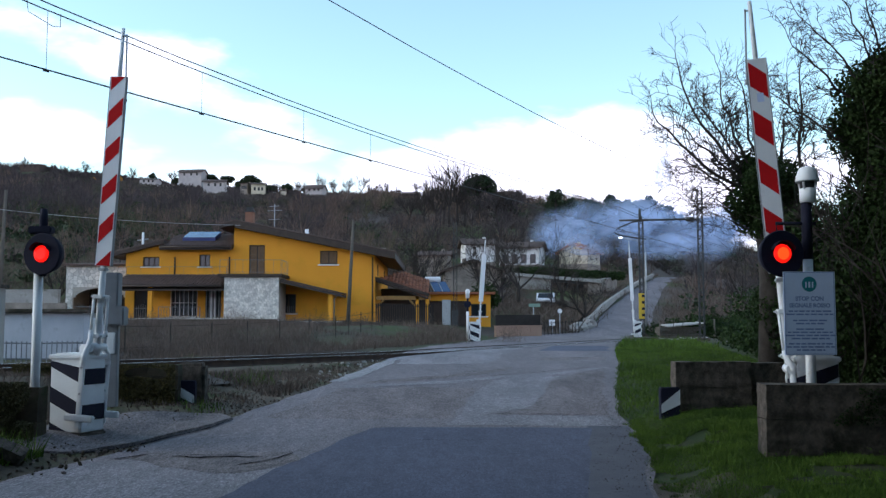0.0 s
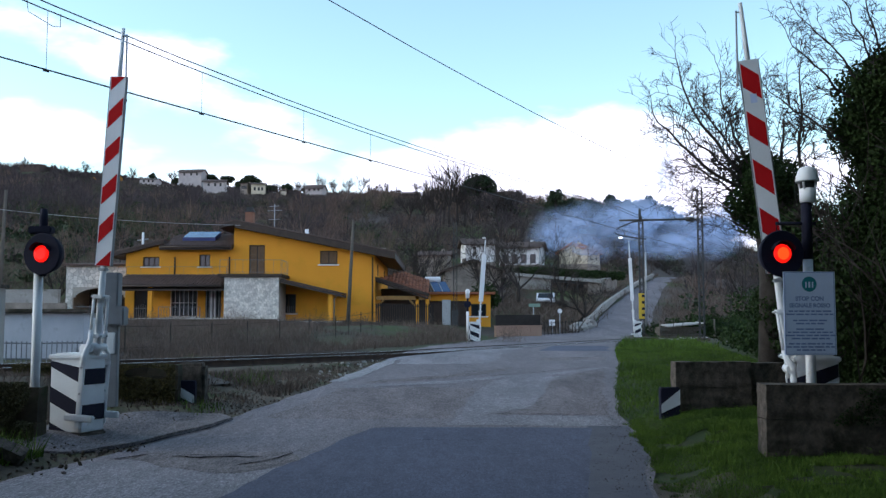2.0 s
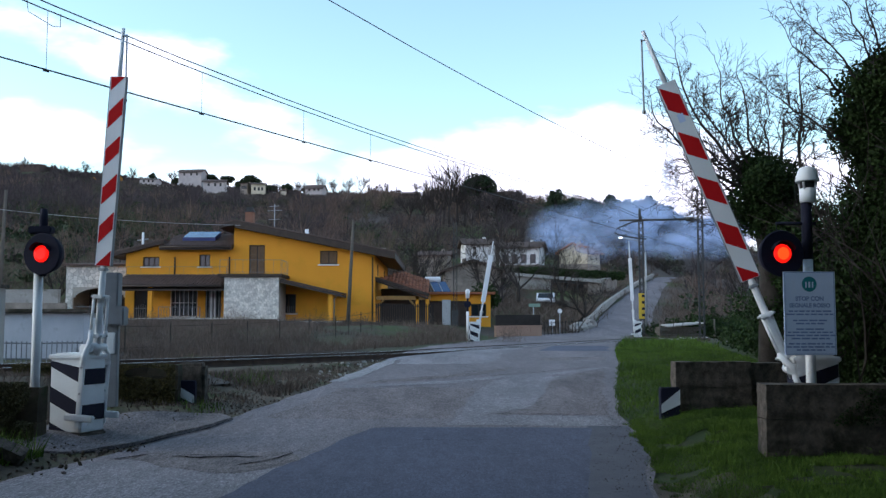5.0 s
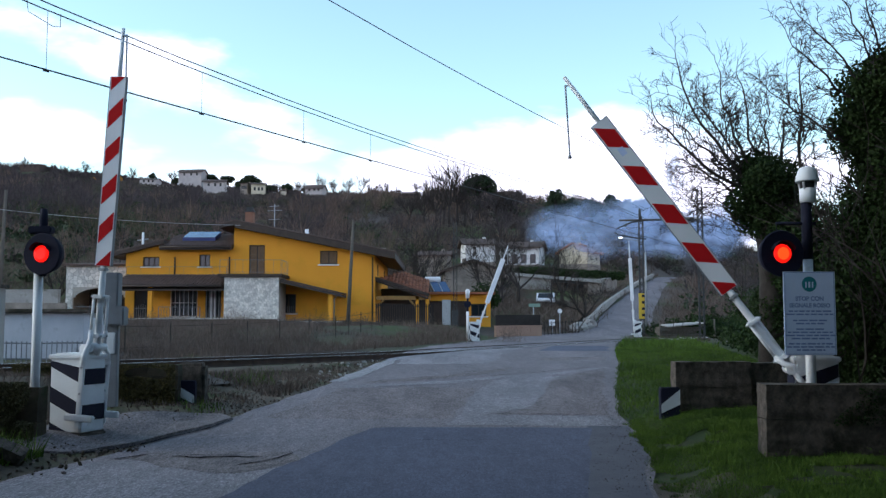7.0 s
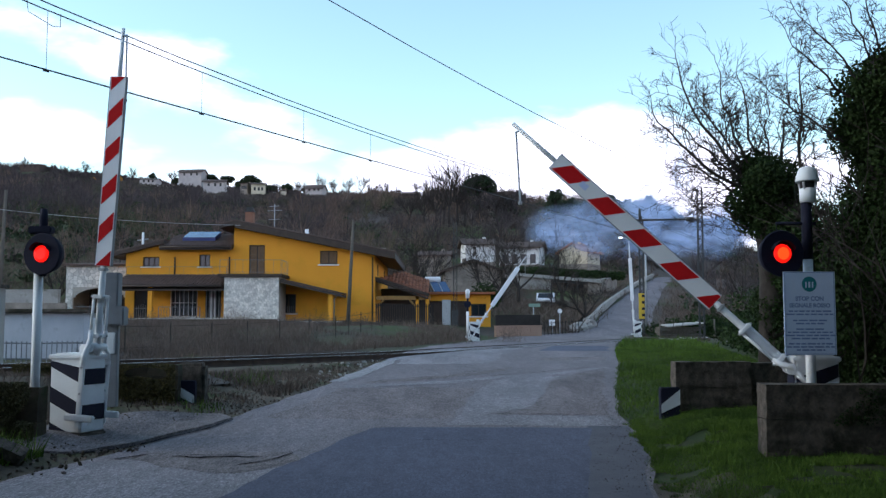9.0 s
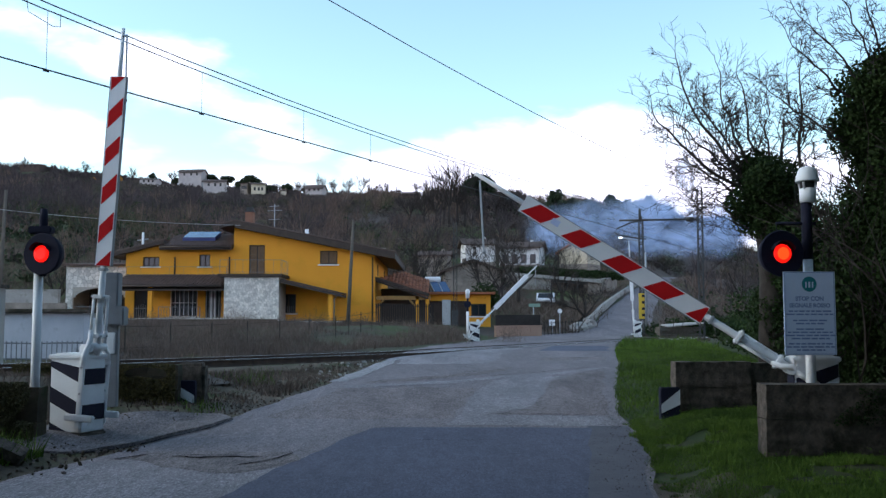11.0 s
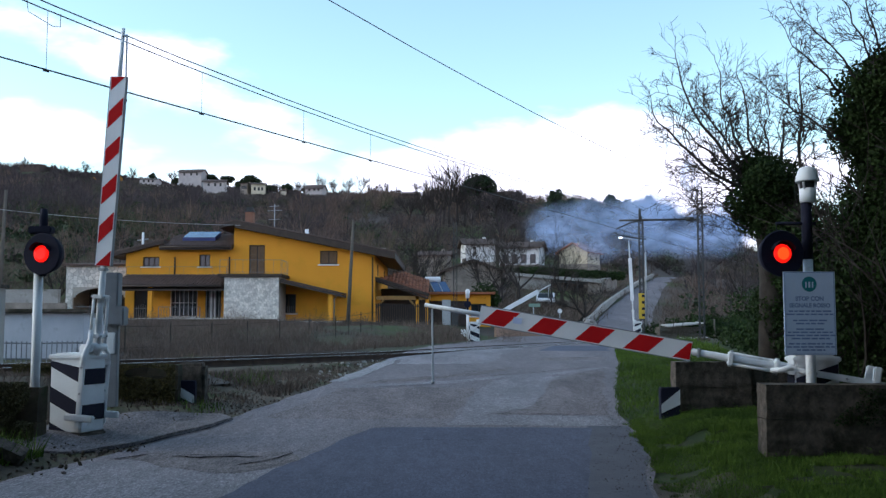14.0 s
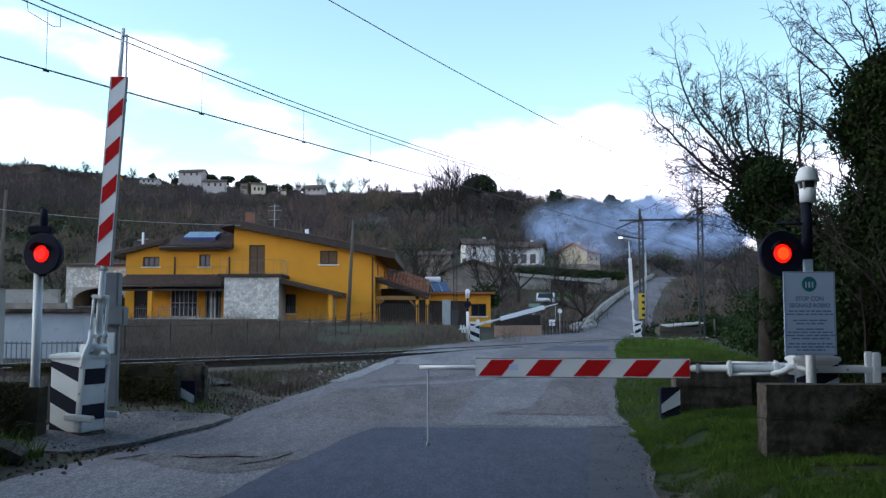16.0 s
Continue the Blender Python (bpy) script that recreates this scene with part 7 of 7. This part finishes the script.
spots = [(13.2 + rgb.uniform(0, 5.5), 52 + rgb.uniform(0, 12), 0.5 + rgb.uniform(0, 1.1), 0.9, 0.9, 0.6) for k in range(15)]
hedge("hedge", "dark green overgrown bushes beside the climbing road", spots, rgb, 0.16, 420, IVY)
spots = [(W0 + rgb.normal(0, 0.3), Y0 + rgb.normal(0, 0.3), 7.45 - 0.052 * (W0 - 8.5), 0.6, 0.5, 0.48) for W0, Y0 in [(8.5 + 0.48 * k, 108.6 + 0.05 * k) for k in range(27)]]
twiggy = [(7.5 + 0.33 * k, 84.0, 3.0 + rgb.normal(0, 0.04), 0.35, 0.3, 0.34) for k in range(10)]
hedge("thicket", "low brown twiggy hedge before the parked car", twiggy, rgb, 0.16, 260, TWIG, "thicket")
hedge("hedge", "dark clipped hedge along the terrace below the houses", spots, rgb, 0.22, 220, IVY)
spots = []
for k in range(26):
    y = rgb.uniform(44, 75)
    x = track_x(y) + 6.5 + rgb.uniform(0, 12)
    spots.append((x, y, ground_z(x, y) + rgb.uniform(0.2, 2.6), 1.3, 1.3, 1.0))
hedge("thicket", "brown bare thicket behind the masts", spots, rgb, 0.3, 160, TWIG, "thicket")
for k in range(7):
    y = 40 + 7 * k
    x = track_x(y) + 8.0 + (k * 37 % 7)
    bare_tree(x, y, 5.0 + (k * 13 % 5) * 0.6, 0.12, 60 + k, "slim bare tree in the trackside thicket", 3, 4, 0.3, 0.7, kids=3, group="trackside trees", minr=0.010)


def grass_field(name, label, x0, x1, y0, y1, n, h, w, mat, keep, rng, lean=0.35):
    xs, ys = rng.uniform(x0, x1, n), rng.uniform(y0, y1, n)
    pts = [(x, y, ground_z(x, y) + 0.024) for x, y in zip(xs, ys) if keep(x, y)]
    tri = blades(pts, h, w, rng, lean)
    # taller and lower tufts
    f = np.array([max(0.62, 1.0 + 1.5 * noise.noise((p[0] * 1.1, p[1] * 1.1, 6.6)) + 0.8 * noise.noise((p[0] * 4, p[1] * 4, 1.6))) for p in pts])
    base = (tri[:, 0] + tri[:, 1]) / 2
    tri[:, 2] = base + (tri[:, 2] - base) * f[:, None]
    return tri_mesh(name, tri, mat, label, "grass")


def verge(name, label, left, right, y0, y1, mat, lift):
    """A skin of turf or soil laid over the ground."""
    bm = bmesh.new()
    prev = None
    for y in np.arange(y0, y1, 0.4):
        y = float(y)
        row = []
        for k in range(15):
            x = left(y) + (right(y) - left(y)) * k / 14
            row.append(bm.verts.new((x, y, ground_z(x, y) + lift + 0.012 * noise.noise((x * 2, y * 2, 0)))))
        if prev:
            for a in range(14):
                bm.faces.new((prev[a], prev[a + 1], row[a + 1], row[a]))
        prev = row
    structure(name, bm, mat, label, "verge", True)


E_r = lambda y: float(np.interp(y, ROAD_Y, ROAD_R))
E_l = lambda y: float(np.interp(y, ROAD_Y, ROAD_L))
verge("verge", "green turf and soil verge beside the road", lambda y: E_r(y) - 0.3, lambda y: E_r(y) + 6.0, 5.0, 44.0, TURF, 0.018)
verge("verge", "brown stony soil verge beside the track", lambda y: E_l(y) - 4.0, lambda y: E_l(y) + 0.3, 5.0, 27.0, SOIL, 0.016)
verge("verge", "bare gritty soil at the road edge", lambda y: E_R(y) - 0.12, lambda y: E_R(y) + 0.75 + 0.3 * noise.noise((y * 3, 1, 1)), 5.0, 9.2, SOIL, 0.030)
rgg = np.random.default_rng(31)
clump = lambda x, y, s, t: noise.noise((x * s, y * s, 4.4)) > t
grass_field("grass", "lush green verge grass beside the road", 1.6, 6.2, 6.8, 14, 260000, 0.046, 0.007, GRASS, lambda x, y: noise.noise((x * 1.1, y * 1.1, 8.8)) + 0.6 * noise.noise((x * 4, y * 4, 2.8)) > -0.30 and x > E_R(y) - 0.04 + 0.12 * noise.noise((y * 2.5, 0, 0)) and (x > E_R(y) + 0.3 - (y - 8.0) * 0.3 + 0.7 * noise.noise((x * 5, y * 5, 1)) or y > 9.6), rgg)
grass_field("grass", "green verge grass towards the crossing", 2.5, 11, 14, 32, 110000, 0.085, 0.012, GRASS, lambda x, y: E_R(y) - 0.04 < x < E_r(y) + 3.6 and clump(x, y, 0.5, -0.7), rgg)
grass_field("grass", "green grass beside the rails", 4, 16, 32, 52, 20000, 0.18, 0.03, GRASS, lambda x, y: E_r(y) + 0.15 < x < E_r(y) + 3.5 and abs(track_x(y) - x) > 1.6, rgg)
grass_field("dry_grass", "withered brown grass along the track", -9, 0, 12, 30, 70000, 0.08, 0.018, GRASS_DRY, lambda x, y: x < E_l(y) - 0.25 and not (y < 14.4 and x > -5.2) and abs(track_x(y) - x) * 0.88 > 1.3 and clump(x, y, 0.8, -0.25), rgg)
grass_field("dry_grass", "tall withered weeds between track and garden", -34, 2, 22, 57, 150000, 0.24, 0.022, GRASS_DRY, lambda x, y: (track_x(y) - x) * 0.88 > 3.2 and x < E_l(y) - 0.6 and y < 52 and not (x < -8.6 and y < 28) and clump(x, y, 0.25, -0.3), rgg, 0.3)
grass_field("weeds", "dark green weeds at the road edge", -8, -2.4, 7, 12.2, 26000, 0.16, 0.02, GRASS, lambda x, y: x < E_l(y) - 0.45 and not (x > -5.2 and y > 10.4) and clump(x, y, 1.1, -0.45), rgg)
grass_field("weeds", "dull green tufts beside the track", -7, 0, 14, 27, 12000, 0.14, 0.016, GRASS, lambda x, y: x < E_l(y) - 0.4 and abs(track_x(y) - x) > 2 and clump(x, y, 0.5, 0.15), rgg)
slab_stone = thing("stone_slab", "pale broken stone slab leaning in the weeds", "stone", pose(-4.62, 9.9, 0.17, 12, 24, 8))
part("slab", rough_block(-0.42, -0.12, 0.02, 0.30, 0.10, 0.13, random.Random(2)), CONCRETE, slab_stone)


def rubble_stones():
    """Loose pale stones where the track bed meets the road."""
    rr = random.Random(77)
    base = bmesh.new()
    bmesh.ops.create_icosphere(base, subdivisions=1, radius=1.0)
    for v in base.verts:
        v.co *= 1 + 0.4 * noise.noise(v.co * 2)
    me = mesh_of("loose_stone", base, CONCRETE_PALE)
    for k in range(70):
        y = min(27.5, rr.gauss(24.5, 2.6))
        x = float(np.interp(y, ROAD_Y, ROAD_L)) - abs(rr.gauss(0.2, 0.8)) - 0.1
        s = rr.uniform(0.02, 0.06)
        ob = new("loose_stone", me)
        ob.matrix_basis = Matrix.LocRotScale((x, y, ground_z(x, y) + s * 0.3), Euler((rr.uniform(0, 6), rr.uniform(0, 6), 0)), (s * 1.3, s, s * 0.8))
        tagged(ob, "small pale loose stone at the road edge", "stone", "loose stones")


rubble_stones()

moss_pts = np.stack([rgb.uniform(-6.6, -4.1, 34000), 14.67 - np.abs(rgb.normal(0, 0.03, 34000)), 0.1 + 0.76 * rgb.uniform(0, 1, 34000)], 1)
moss_pts = moss_pts[[noise.noise((p[0] * 2.5, 0, p[2] * 3.5)) > -0.42 for p in moss_pts]]
tri_mesh("moss", leaf_quads(moss_pts, 0.022, rgb, 0.8, 0.4), MOSS, "brown moss and dead leaves over the old stone wall", "moss")
wall_pts = np.stack([rgb.uniform(3.6, 6.5, 5000), 9.325 - np.abs(rgb.normal(0, 0.018, 5000)), 0.50 + 0.36 * rgb.uniform(0, 1, 5000)], 1)
wall_pts = wall_pts[[noise.noise((p[0] * 1.8, 3, p[2] * 3.0)) > 0.12 for p in wall_pts]]
tri_mesh("moss", leaf_quads(wall_pts, 0.022, rgb, 0.8, 0.4), IVY, "dark moss and creeper on the concrete wall", "moss")
low_pts = np.stack([rgb.uniform(-5.6, -4.62, 22000), 10.87 - np.abs(rgb.normal(0, 0.045, 22000)), 0.02 + 0.80 * rgb.uniform(0, 1, 22000)], 1)
low_pts = low_pts[[noise.noise((p[0] * 2.5, 4, p[2] * 3.5)) > -0.35 for p in low_pts]]
tri_mesh("moss", leaf_quads(low_pts, 0.022, rgb, 0.8, 0.4), MOSS_DARK, "dark moss over the low stone wall", "moss")
litter = []
for k in range(2600):
    y = rgb.uniform(8, 26)
    x = E_l(y) - abs(rgb.normal(0, 0.9)) - 0.02
    litter.append((x, y, ground_z(x, y) + 0.035))
tri_mesh("leaf_litter", leaf_quads(np.array(litter), 0.045, rgb, 0.8), GRASS_DRY, "dead leaves and grit along the road edge", "leaf litter")

weeds = []
for k in range(6000):
    y = rgb.uniform(7.5, 17)
    x = E_r(y) + 0.15 + rgb.uniform(0, 3.6)
    if noise.noise((x * 1.4, y * 1.4, 9.1)) > 0.05:
        weeds.append((x, y, ground_z(x, y) + rgb.uniform(0.02, 0.13)))
pale = thing("stone_slab", "small pale stone in the verge grass", "stone", pose(2.67, 7.2, ground_z(2.67, 7.2), 0, 0, 10))
part("slab", rough_block(-0.06, -0.05, -0.02, 0.07, 0.05, 0.035, random.Random(6)), CONCRETE_PALE, pale)
tri_mesh("weeds", leaf_quads(np.array(weeds), 0.022, rgb, 0.6), GRASS, "broad-leaved green weeds in the verge", "weeds")
clumps = []
for k in range(70):
    y = rgb.uniform(22, 50)
    x = rgb.uniform(max(-30, -0.5 * y), track_x(y) - 4.0)
    if x < -8.3 and y < 29:
        continue
    clumps.append((x, y, ground_z(x, y) + 0.25, rgb.uniform(0.5, 1.2), 0.7, rgb.uniform(0.35, 0.7)))
bt = []
for c in clumps:
    n = 420
    v = rgb.normal(size=(n, 3)) * np.array(c[3:6]) * 0.6 + np.array(c[:3])
    bt.append(blades(v - (0, 0, 0.3), 0.30 if c[1] > 38 else 0.36, 0.014, rgb, 0.8))
tri_mesh("brambles", np.concatenate(bt), GRASS_DRY, "low leafless bramble bushes on the waste ground", "brambles")
grit = []
for k in range(1000):
    y = rgb.uniform(6.5, 17)
    x = E_R(y) + rgb.normal(-0.08, 0.2)
    grit.append((x, y, max(road_z(y), ground_z(x, y) if x > E_R(y) else -9) + 0.016))
tri_mesh("grit", leaf_quads(np.array(grit), 0.014, rgb, 0.9), GRAVEL, "loose grit and crumbs of earth along the road edge", "grit")
# ---- smoke, and unseen foliage added round the camera to give shade ----
spots = []
rgc = np.random.default_rng(41)
for k in range(40):
    y = rgc.uniform(-6, 8.2)
    spots.append((5.0 + rgc.uniform(0, 4), y, rgc.uniform(0.4, 5.5), 1.1, 1.1, 0.9))
for k in range(34):
    spots.append((4.9 + rgc.uniform(0, 2.6), rgc.uniform(2.0, 8.2), rgc.uniform(2.2, 5.4), 0.9, 0.9, 0.8))
for k in range(100):
    spots.append((8.6 + rgc.uniform(0, 7), rgc.uniform(7, 16), rgc.uniform(0.5, 9.5), 1.3, 1.3, 1.1))
for k in range(90):
    y = rgc.uniform(6.0, 11.5)
    spots.append((3.4 + rgc.uniform(0, 6.0), y, 6.9 + rgc.uniform(0, 2.2), 1.1, 1.1, 0.8))
for k in range(70):
    y = rgc.uniform(1.0, 7.5)
    spots.append((0.47 * y + 1.45 + rgc.uniform(0, 3), y, rgc.uniform(0.4, 5.5), 0.8, 0.8, 0.8))
for k in range(70):
    y = rgc.uniform(7.5, 12.0)
    spots.append((0.47 * y + 1.35 + rgc.uniform(0, 3), y, rgc.uniform(0.4, 6.5), 0.9, 0.9, 0.8))
for k in range(95):
    spots.append((2.8 + rgc.uniform(0, 6.0), rgc.uniform(0, 8.0), rgc.uniform(5.6, 8.6), 1.2, 1.2, 0.9))
# made-up foliage outside the view, beside and overhead, that darkens the right verge
hedge("hedge", "unseen dark foliage added to shade the right verge", spots, rgc, 0.22, 300, IVY)
spots = []
for k in range(30):
    y = rgc.uniform(-6, 7.0)
    spots.append((-8.5 - rgc.uniform(0, 4), y, rgc.uniform(0.4, 4.5), 1.1, 1.1, 0.9))
for k in range(45):
    y = rgc.uniform(1.0, 7.5)
    spots.append((-0.47 * y - 1.6 - rgc.uniform(0, 3.5), y, rgc.uniform(0.4, 5.0), 0.9, 0.9, 0.8))
for k in range(34):
    spots.append((-9.0 + rgc.uniform(0, 4.0), rgc.uniform(-1, 6.5), rgc.uniform(5.2, 7.5), 1.2, 1.2, 0.9))
# made-up foliage left of the view that cuts light on the left foreground
hedge("hedge", "unseen dark foliage added to shade the left verge", spots, rgc, 0.22, 300, IVY)

spots = []
for k in range(90):
    spots.append((rgc.uniform(-18, 18), rgc.uniform(-17, -9), rgc.uniform(0.5, 9.5), 1.9, 1.6, 1.5))
# made-up screen behind the camera that dims surfaces turned towards it
hedge("hedge", "unseen tall foliage added behind the camera to block sky light", spots, rgc, 0.4, 220, IVY)


def smoke_material():
    m = bpy.data.materials.new("thin_smoke")
    m.use_nodes = True
    nt = m.node_tree
    nt.nodes.clear()
    out = nt.nodes.new("ShaderNodeOutputMaterial")
    mix = nt.nodes.new("ShaderNodeMixShader")
    clear = nt.nodes.new("ShaderNodeBsdfTransparent")
    dif = nt.nodes.new("ShaderNodeBsdfDiffuse")
    trl = nt.nodes.new("ShaderNodeBsdfTranslucent")
    both = nt.nodes.new("ShaderNodeMixShader")
    for n in (dif, trl):
        n.inputs[0].default_value = (0.62, 0.74, 1.0, 1)
    both.inputs[0].default_value = 0.5
    nt.links.new(dif.outputs[0], both.inputs[1])
    nt.links.new(trl.outputs[0], both.inputs[2])
    co = nt.nodes.new("ShaderNodeTexCoord")
    flat = nt.nodes.new("ShaderNodeVectorMath")
    flat.operation = "MULTIPLY"
    flat.inputs[1].default_value = (1, 0.25, 1)
    nt.links.new(co.outputs["Object"], flat.inputs[0])
    ln = nt.nodes.new("ShaderNodeVectorMath")
    ln.operation = "LENGTH"
    nt.links.new(flat.outputs[0], ln.inputs[0])
    fall = nt.nodes.new("ShaderNodeMapRange")
    fall.interpolation_type = "SMOOTHSTEP"
    fall.inputs["From Min"].default_value, fall.inputs["From Max"].default_value = 0.15, 0.95
    fall.inputs["To Min"].default_value, fall.inputs["To Max"].default_value = 0.60, 0.0
    nt.links.new(ln.outputs["Value"], fall.inputs[0])
    info = nt.nodes.new("ShaderNodeObjectInfo")
    nz = nt.nodes.new("ShaderNodeTexNoise")
    nz.inputs["Scale"].default_value, nz.inputs["Detail"].default_value = 1.6, 5
    add = nt.nodes.new("ShaderNodeVectorMath")
    mul = nt.nodes.new("ShaderNodeVectorMath")
    mul.operation = "SCALE"
    nt.links.new(info.outputs["Random"], mul.inputs["Scale"])
    mul.inputs[0].default_value = (20, 30, 10)
    nt.links.new(co.outputs["Object"], add.inputs[0])
    nt.links.new(mul.outputs[0], add.inputs[1])
    nt.links.new(add.outputs[0], nz.inputs[0])
    wisp = nt.nodes.new("ShaderNodeMapRange")
    wisp.inputs["From Min"].default_value, wisp.inputs["From Max"].default_value = 0.32, 0.62
    wisp.inputs["To Min"].default_value, wisp.inputs["To Max"].default_value = 0.15, 1.3
    nt.links.new(nz.outputs["Fac"], wisp.inputs[0])
    fac = nt.nodes.new("ShaderNodeMath")
    fac.operation = "MULTIPLY"
    nt.links.new(fall.outputs[0], fac.inputs[0])
    nt.links.new(wisp.outputs[0], fac.inputs[1])
    nt.links.new(fac.outputs[0], mix.inputs[0])
    nt.links.new(clear.outputs[0], mix.inputs[1])
    nt.links.new(both.outputs[0], mix.inputs[2])
    nt.links.new(mix.outputs[0], out.inputs[0])
    return m


SMOKE = smoke_material()
plume = thing("smoke_plume", "thin blue-grey wood smoke drifting over the hillside", "smoke", pose(27.5, 150, 16.4))
PUFFS = [  # x, y, z, radii, drift in x and z over the clip
    (-8.5, 0, -0.2, 5.5, 3.36, -1.5, 1.0), (-3.5, 3, 1.0, 6.5, 4.0, 1.5, 0.8), (2.5, -2, 1.3, 6.5, 4.4, 2.0, 1.0), (8.0, 3, 1.12, 6.5, 4.0, 2.2, 1.0),
    (12.5, 0, -0.08, 5.5, 3.84, 2.5, 0.8), (-7.0, -13, -4.2, 4.5, 2.6, 1.0, 0.4), (5.5, 6, -1.52, 7.5, 3.36, 1.5, 0.5), (15.5, 5, -2.0, 5.0, 3.36, 1.5, 0.6),
    (7.3, 0, 8.6, 1.7, 4.6, 5.2, -0.6), (-9.5, 4, -2.0, 5.0, 3.2, 0.8, 0.4), (20.0, 2, -0.2, 5.0, 3.2, 1.0, 0.4),
    (6.2, -10, -3.4, 5.0, 2.4, 1.2, 0.4), (11.0, -8, -2.6, 6.5, 3.6, 1.5, 0.5), (17.0, -5, 0.4, 6.0, 4.2, 1.5, 0.6)]
puffs = []
for k, (x, y, z, rx, rz, dx, dz) in enumerate(PUFFS):
    bm = bmesh.new()
    bmesh.ops.create_icosphere(bm, subdivisions=4, radius=1.0)
    for v in bm.verts:
        v.co *= 1 + 0.22 * noise.noise(v.co * 1.4 + Vector((k * 3.1, 0, 0)))
    ob = part("puff", bm, SMOKE, plume, smooth=True)
    ob.matrix_basis = pose(x, y, z)
    ob.scale = (rx * 1.15, min(rx, 4.0), rz * 1.15)
    ob.visible_shadow = True
    puffs.append(ob)

# ---- what moves ----
def motions():
    near = [(0, 85.5), (1, 85.5), (1.5, 85.1), (2, 84.1), (2.5, 82.6), (3, 80.5), (3.5, 78.3), (4, 75.3), (6.5, 57.9), (7, 54.3), (7.5, 51.2), (8, 48.2), (8.5, 45.7), (9, 43.2), (9.2, 42.3), (11.5, 29.4), (12, 25.2), (12.5, 21.4), (13, 17.5), (13.5, 13.5), (14, 9.9), (14.5, 6.7), (15, 4.0), (15.5, 1.6), (16, -0.3)]
    walk(near_r[1], [(t, pose(0, 0, PIVOT, 0, -a, 0)) for t, a in near])
    walk(near_r[2], [(t, pose(3.98, 0, -HANG, 0, a + 3 * smooth(4, 6, t) * (1 - smooth(11, 15, t)), 0)) for t, a in near])
    far = [(0, 85.6), (3.4, 85.4), (3.8, 84.3), (4.2, 82.9), (6.3, 73.6), (7, 69.1), (7.6, 65.0), (8.2, 60.5), (8.6, 57.3), (9.2, 53.2), (11.3, 43.0), (12, 39.1), (13.1, 33.6), (14, 28.3), (14.6, 24.5), (15.2, 20.3), (16, 14.3)]
    walk(far_l[1], [(t, pose(0, 0, PIVOT - 0.2, 0, -a, 0)) for t, a in far])

    walk(far_l[2], [(t, pose(4.0, 0, -0.03, 0, a, 0)) for t, a in far])
    for k, (x, y, z, rx, rz, dx, dz) in enumerate(PUFFS):
        rows = []
        for t in range(0, 17, 2):
            u = t / 16
            rows.append((t, pose(x + dx * u + 0.25 * math.sin(0.6 * t + k), y, z + dz * u + 0.15 * math.sin(0.45 * t + 2 * k), 0, 14 * u * (1 if k % 2 else -1), 0)))
        walk(puffs[k], rows)


motions()
